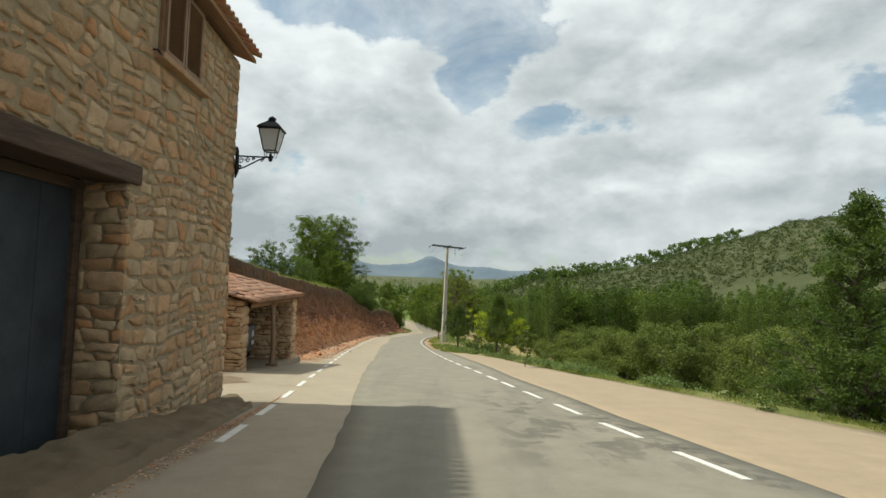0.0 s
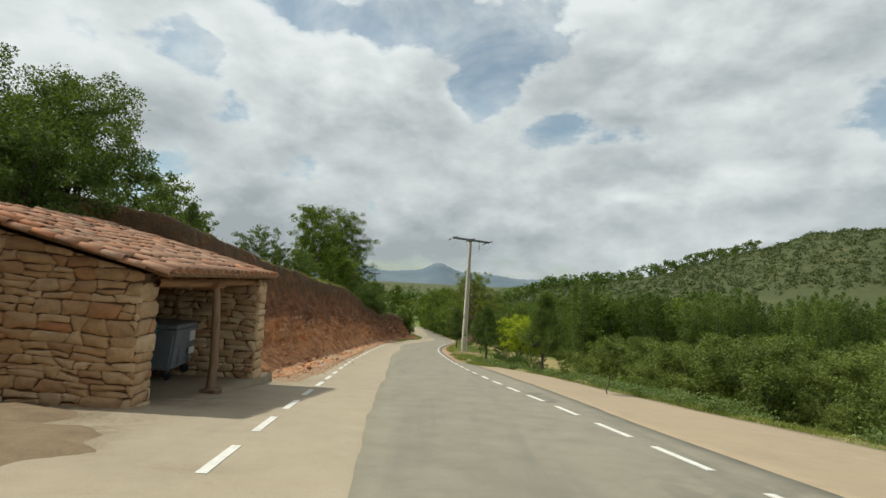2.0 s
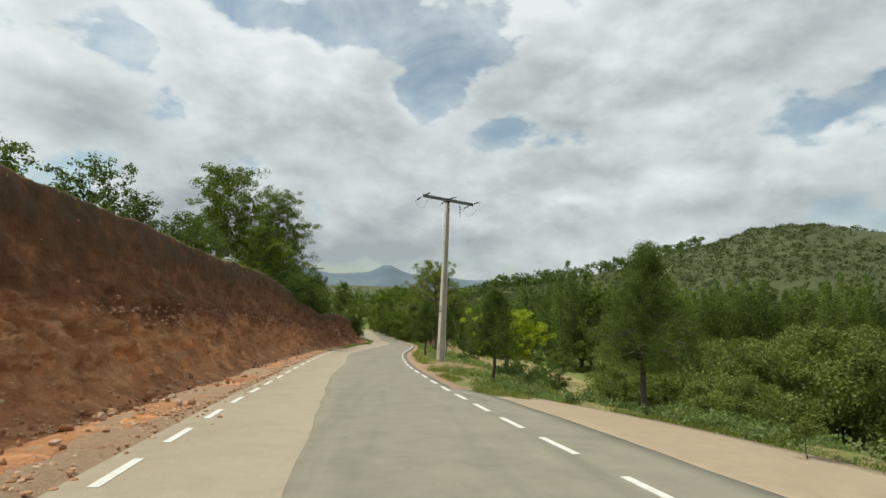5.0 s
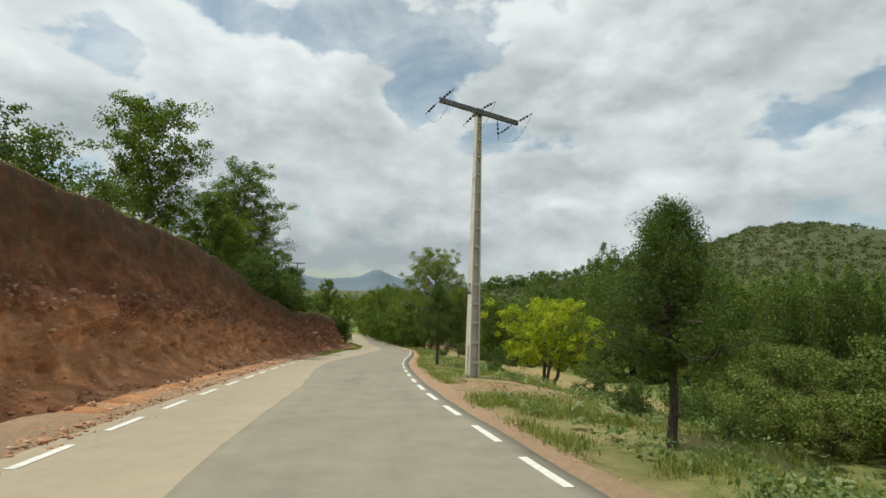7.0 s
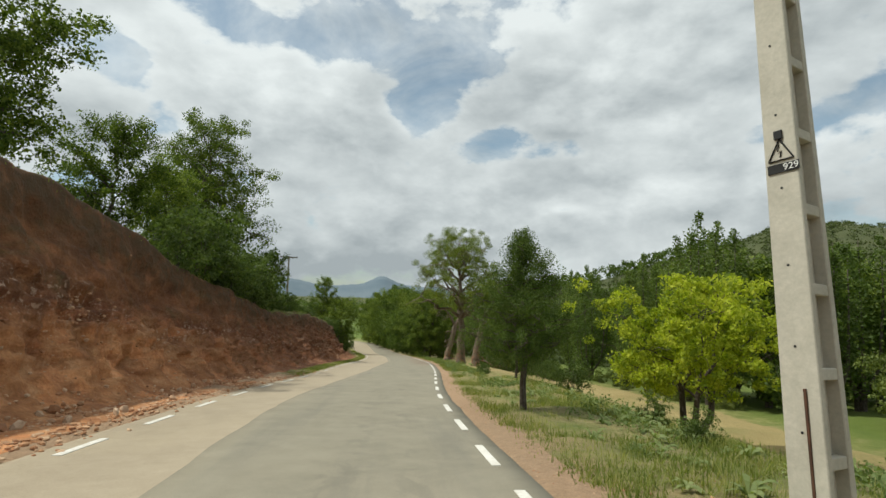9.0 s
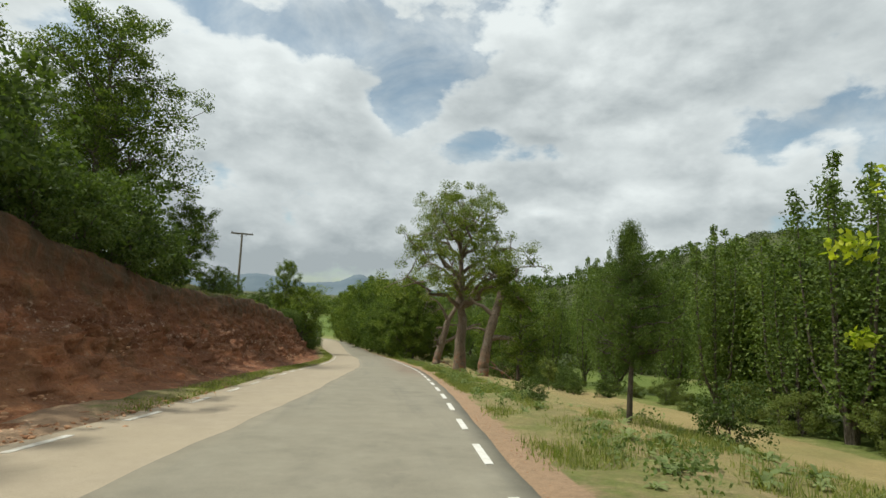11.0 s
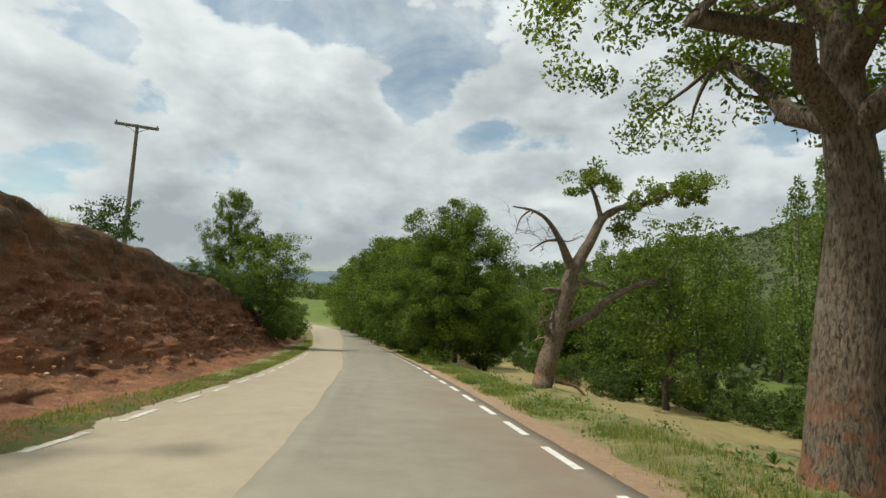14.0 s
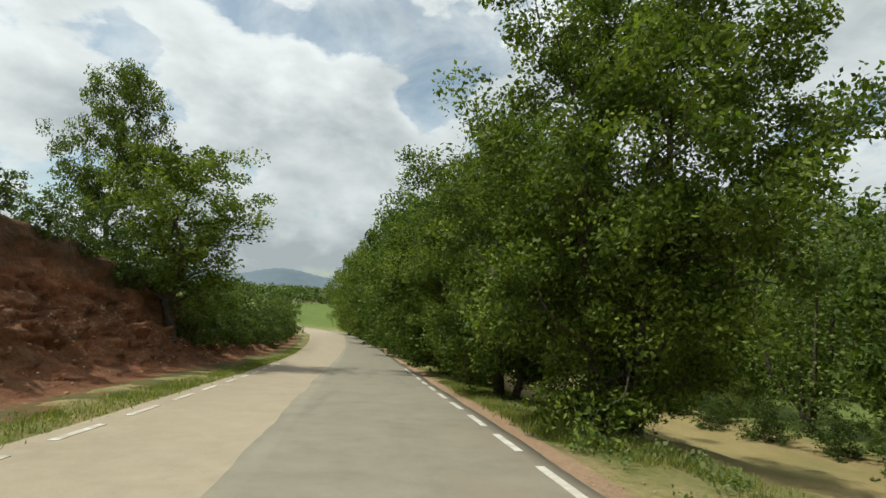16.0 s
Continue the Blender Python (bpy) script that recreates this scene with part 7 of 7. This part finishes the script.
    for y in np.arange(104, 152, 2.3):
        again(low, float(right_line(y)) + 15.6 + 2.6 * (1 - float(smoothstep(85, 105, y))) + rng.normal() * 0.7, float(y), rng.uniform(0, 360), rng.uniform(0.28, 0.58))
    again(low, 5.6, 55.0, 120, 0.32)
    again(low, 6.4, 50.0, 220, 0.4)


build_hero_trees()


# ---- grass, weeds, stones ----
def tufts(rng, pts, blades, height, width, spread):
    """Grass tufts: bent blades of two faces each."""
    n = len(pts) * blades
    p = np.repeat(pts, blades, 0) + rng.normal(size=(n, 3)) * (spread, spread, 0)
    h = height * (0.5 + rng.random((n, 1)))
    a = rng.random(n) * 6.283
    side = np.stack([np.cos(a), np.sin(a), 0 * a], 1) * width
    out = np.stack([-np.sin(a), np.cos(a), 0 * a], 1) * (h * rng.normal(size=(n, 1)) * 0.95)
    tip = p + out + (0, 0, 1) * h
    p = p - (0, 0, 0.02)
    v = np.stack([p - side, p + side, tip + side * 0.25, tip - side * 0.25], 1).reshape(-1, 3)
    f = np.arange(4 * n).reshape(-1, 4)
    return v, f


def on_ground(x, y):
    return np.stack([x, y, ground_z(x, y)], -1)


def build_grass():
    rng = np.random.default_rng(21)
    pts = []
    # right verge
    n = 40000
    y = rng.uniform(37, 150, n)
    r = rng.random(n) ** 1.2 * np.where(y < 76, verge_edge(y) - right_line(y) + 2.5, 1.9) + 0.8
    x = right_line(y) + r
    bare = fbm(x * 0.8, y * 0.7, x * 0.3, 3) + 1.2 * np.exp(-((np.hypot(x - 1.0, y - 50.5) / 2.6) ** 2)) * 2
    ok = bare < 0.62
    pts.append(on_ground(x[ok], y[ok]))
    # below the apron
    n = 16000
    y = rng.uniform(4, 40, n)
    x = apron_out(y) + rng.random(n) ** 1.3 * 4.0 + 0.1
    pts.append(on_ground(x, y))
    # left verge strip
    n = 11000
    y = rng.uniform(74, 165, n)
    x = left_line(y) - 0.45 - rng.random(n) * 0.75
    pts.append(on_ground(x, y))
    # lip of the bank
    n = 12000
    y = rng.uniform(21, 170, n)
    x = left_line(y) - bank_top(y) - rng.random(n) ** 1.5 * 3.5 + 0.05
    pts.append(on_ground(x, y))
    pts = np.vstack(pts)
    v, f = tufts(rng, pts, 3, 0.058, 0.011, 0.12)
    n = 9500
    y = 37 + 87 * rng.random(n) ** 1.6
    x = right_line(y) + 0.9 + rng.random(n) ** 1.25 * np.where(y < 76, 4.6, 1.7)
    ok = (fbm(x * 0.8, y * 0.7, x * 0.3, 3) + 2.0 * np.exp(-((np.hypot(x - 1.0, y - 51.5) / 2.2) ** 2))) < 0.5
    v, f = joined([(v, f), tufts(rng, on_ground(x[ok], y[ok]), 8, 0.13, 0.008, 0.09)])
    tagged(put("verge_grass", quick_mesh("verge_grass", v, f), GRASS), "patchy green and dry grass on the verges", "grass", kind="stuff")
    # leafy weeds along the apron's outer edge and on the verge below the pole
    n = 1500
    y = rng.uniform(3, 40, n)
    x = apron_out(y) + 0.25 + rng.random(n) ** 1.4 * 3.2
    keep = fbm(x * 0.5, y * 0.6, x * 0.2, 3) > -0.5
    c = on_ground(x, y)[keep]
    c[:, 2] += rng.uniform(0.08, 0.3, len(c))
    n = 700
    y = rng.uniform(40, 76, n)
    x = right_line(y) + 1.7 + rng.random(n) * 4.2
    keep = (fbm(x * 0.9, y * 0.6, x * 0.2, 3) > 0.35 + 0.5 * smoothstep(52, 62, y)) & (np.hypot(x - 1.0, y - 51.5) > 2.6)
    d = on_ground(x, y)[keep]
    d[:, 2] += rng.uniform(0.06, 0.2, len(d))
    y = rng.uniform(76, 124, 240)
    x = right_line(y) + 0.95 + rng.random(240) ** 1.3 * 2.4
    keep = fbm(x * 0.9, y * 0.6, x * 0.2, 3) > -0.1
    e = on_ground(x, y)[keep]
    e[:, 2] += rng.uniform(0.02, 0.14, len(e))
    c = np.vstack([c, d, e])
    v, f = leaf_quads(rng, c, rng.uniform(0.16, 0.36, len(c)), 42, 0.036, 0.8, 0.6, 0.6)
    tagged(put("verge_weeds", quick_mesh("verge_weeds", v, f), WEED), "leafy grey-green weeds along the verge", "weeds", kind="stuff")
    n = 480
    y = rng.uniform(21, 170, n)
    x = left_line(y) - bank_top(y) - rng.random(n) * 3.0
    v, f = tufts(rng, on_ground(x, y), 16, 0.24, 0.008, 0.2)
    tagged(put("tall_grass", quick_mesh("tall_grass", v, f), GRASS), "tall rough grass along the bank top", "grass", kind="stuff")


def weed_mesh(seed):
    """A rosette of broad leaves that share one root."""
    rng = np.random.default_rng(seed)
    vs, fs = [np.zeros(3)], []
    for k in range(15):
        a, ln, wd = k * 2.4 + rng.normal() * 0.2, rng.uniform(0.16, 0.34), rng.uniform(0.028, 0.05)
        lift = rng.uniform(0.3, 1.3)
        d, s = np.array([math.cos(a), math.sin(a), 0]), np.array([-math.sin(a), math.cos(a), 0])
        n = len(vs)
        for t, w in ((0.35, 0.8), (0.6, 1.0), (0.82, 0.65)):
            q = d * ln * t + np.array([0, 0, ln * (lift * t - 0.9 * t * t * (0.3 + 0.5 * lift)) + 0.02])
            vs += [q - s * wd * w, q + s * wd * w + (0, 0, 0.01)]
        vs.append(d * ln + np.array([0, 0, ln * (lift - 0.9 * (0.3 + 0.5 * lift)) + 0.02]))
        fs += [(0, n + 1, n), (n, n + 1, n + 3), (n, n + 3, n + 2), (n + 2, n + 3, n + 5), (n + 2, n + 5, n + 4), (n + 4, n + 5, n + 6)]
    me = quick_mesh("weed_leaves", vs, fs)
    me.materials.append(WEED)
    return me


def build_weeds():
    rng = np.random.default_rng(33)
    meshes = [weed_mesh(k) for k in range(5)]
    spots = []
    for _ in range(150):
        y = rng.uniform(39, 76)
        spots.append((float(right_line(y)) + rng.uniform(1.6, 5.2), y))
    for _ in range(60):
        y = rng.uniform(14, 39)
        spots.append((float(apron_out(y)) + rng.uniform(0.5, 3.0), y))
    for _ in range(25):
        y = rng.uniform(76, 112)
        spots.append((float(right_line(y)) + rng.uniform(1.8, 3.6), y))
    for x, y in spots:
        if math.hypot(x - 1.0, y - 50.5) < 2.4:
            continue
        s = rng.uniform(0.45, 1.0)
        ob = put("thistle", meshes[int(rng.integers(5))], None)
        ob.matrix_basis = pose(x, y, float(ground_z(x, y)) + 0.02, 0, 0, rng.uniform(0, 360)) @ Matrix.Diagonal((s, s, s * rng.uniform(0.8, 1.7), 1))
        tagged(ob, "grey-green broad-leaved thistle rosette in the verge", "weed", "verge thistles")


def rock_mesh(seed, mat):
    rng = np.random.default_rng(seed)
    bm = bmesh.new()
    bmesh.ops.create_icosphere(bm, subdivisions=1, radius=0.5)
    sc = rng.uniform(0.6, 1.1, 3)
    for v in bm.verts:
        v.co = Vector((v.co.x * sc[0], v.co.y * sc[1], v.co.z * sc[2] * 0.75)) * float(1 + rng.normal() * 0.14)
    me = bpy.data.meshes.new("rock")
    bm.to_mesh(me)
    bm.free()
    me.materials.append(mat)
    co = np.empty(len(me.vertices) * 3)
    me.vertices.foreach_get("co", co)
    return me, co.reshape(-1, 3), np.array([tuple(p.vertices) for p in me.polygons])


def build_rocks():
    rng = np.random.default_rng(44)
    kinds = [rock_mesh(k, ROCK_ONE) for k in range(7)]
    # larger stones one could pick up
    for _ in range(130):
        y = rng.uniform(23, 72)
        o = float(bank_foot(y)) + rng.normal() * 0.35 - 0.05
        x = float(left_line(y)) - o
        s = rng.uniform(0.09, 0.24)
        ob = put("loose_stone", kinds[int(rng.integers(7))][0], None)
        ob.matrix_basis = pose(x, y, float(ground_z(x, y)) + 0.03 + s * 0.12, *rng.uniform(0, 360, 3)) @ Matrix.Diagonal((s, s, s, 1))
        tagged(ob, "loose reddish stone fallen from the bank", "stone", "fallen stones")
    # gravel and clods: at the foot, over the bank, and round the pole
    pts, size = [], []
    n = 9000
    y = rng.uniform(22.5, 78, n)
    o = bank_foot(y) + rng.normal(size=n) * 0.45 - 0.12
    pts.append(on_ground(left_line(y) - o, y))
    size.append(rng.uniform(0.025, 0.11, n) * (1 + 0.5 * (rng.random(n) < 0.1)))
    n = 1500
    y = rng.uniform(22.5, 150, n)
    u = np.clip(rng.normal(0.45, 0.2, n), 0.03, 0.95)
    u = np.where((y > 50) & (rng.random(n) < 0.45), np.clip(rng.normal(0.58, 0.06, n), 0, 1), u)
    o = bank_foot(y) + (bank_top(y) - bank_foot(y)) * u
    p = on_ground(left_line(y) - o, y)
    pts.append(p + (0.08, 0, 0.03))
    size.append(0.03 + 0.11 * rng.random(n) ** 2)
    # pale stones along the ledge half-way up
    n = 460
    y = 50 + 13 * np.sin(rng.uniform(-1.5, 1.5, n) * 3.1) + rng.normal(size=n) * 1.2
    u = np.clip(rng.normal(0.46, 0.05, n), 0.2, 0.8) ** (1 / 1.9)
    p = on_ground(left_line(y) - bank_foot(y) - (bank_top(y) - bank_foot(y)) * u, y)
    pts.append(p + (0.1, 0, 0.06))
    size.append(0.05 + 0.13 * rng.random(n) ** 2)
    n = 700
    a, r = rng.random(n) * 6.283, np.abs(rng.normal(0, 1.6, n))
    x, y = 1.0 + r * np.cos(a), 51.5 + r * np.sin(a) * 1.6
    ok = x > right_line(y) + 0.7
    pts.append(on_ground(x[ok], y[ok]))
    size.append(rng.uniform(0.015, 0.06, ok.sum()))
    n = 1500
    y = rng.uniform(4, 120, n)
    x = np.where(y < 38, apron_out(y) - 0.1 + np.abs(rng.normal(0, 0.5, n)), right_line(y) + 0.35 + np.abs(rng.normal(0, 0.35, n)))
    pts.append(on_ground(x, y))
    size.append(rng.uniform(0.01, 0.04, n))
    # grit and small stones on the worn strip beside the house
    n = 2600
    y = rng.uniform(2.5, 11.0, n)
    x = left_line(y) - 0.1 - rng.random(n) * (left_line(y) + 2.72 + 0.033 * y)
    pts.append(np.stack([x, y, road_z(y) + 0.012], -1))
    size.append(0.008 + 0.034 * rng.random(n) ** 3)
    pts, size = np.vstack(pts), np.concatenate(size)
    vs, fs, c = [], [], 0
    for k in range(7):
        sel = np.arange(len(pts)) % 7 == k
        P, S = pts[sel], size[sel]
        a = rng.random(len(P)) * 6.283
        _, mv, mf = kinds[k]
        ca, sa = np.cos(a)[:, None], np.sin(a)[:, None]
        V = np.stack([mv[None, :, 0] * ca - mv[None, :, 1] * sa, mv[None, :, 0] * sa + mv[None, :, 1] * ca, np.broadcast_to(mv[None, :, 2], (len(P), len(mv)))], -1) * S[:, None, None] + P[:, None]
        F = mf[None] + (np.arange(len(P)) * len(mv))[:, None, None] + c
        vs.append(V.reshape(-1, 3))
        fs.append(F.reshape(-1, 3))
        c += len(P) * len(mv)
    tagged(put("gravel", quick_mesh("gravel", np.vstack(vs), np.vstack(fs)), ROCK), "reddish gravel and clods along the bank and verge", "gravel", kind="stuff")


build_grass()
build_weeds()
build_rocks()
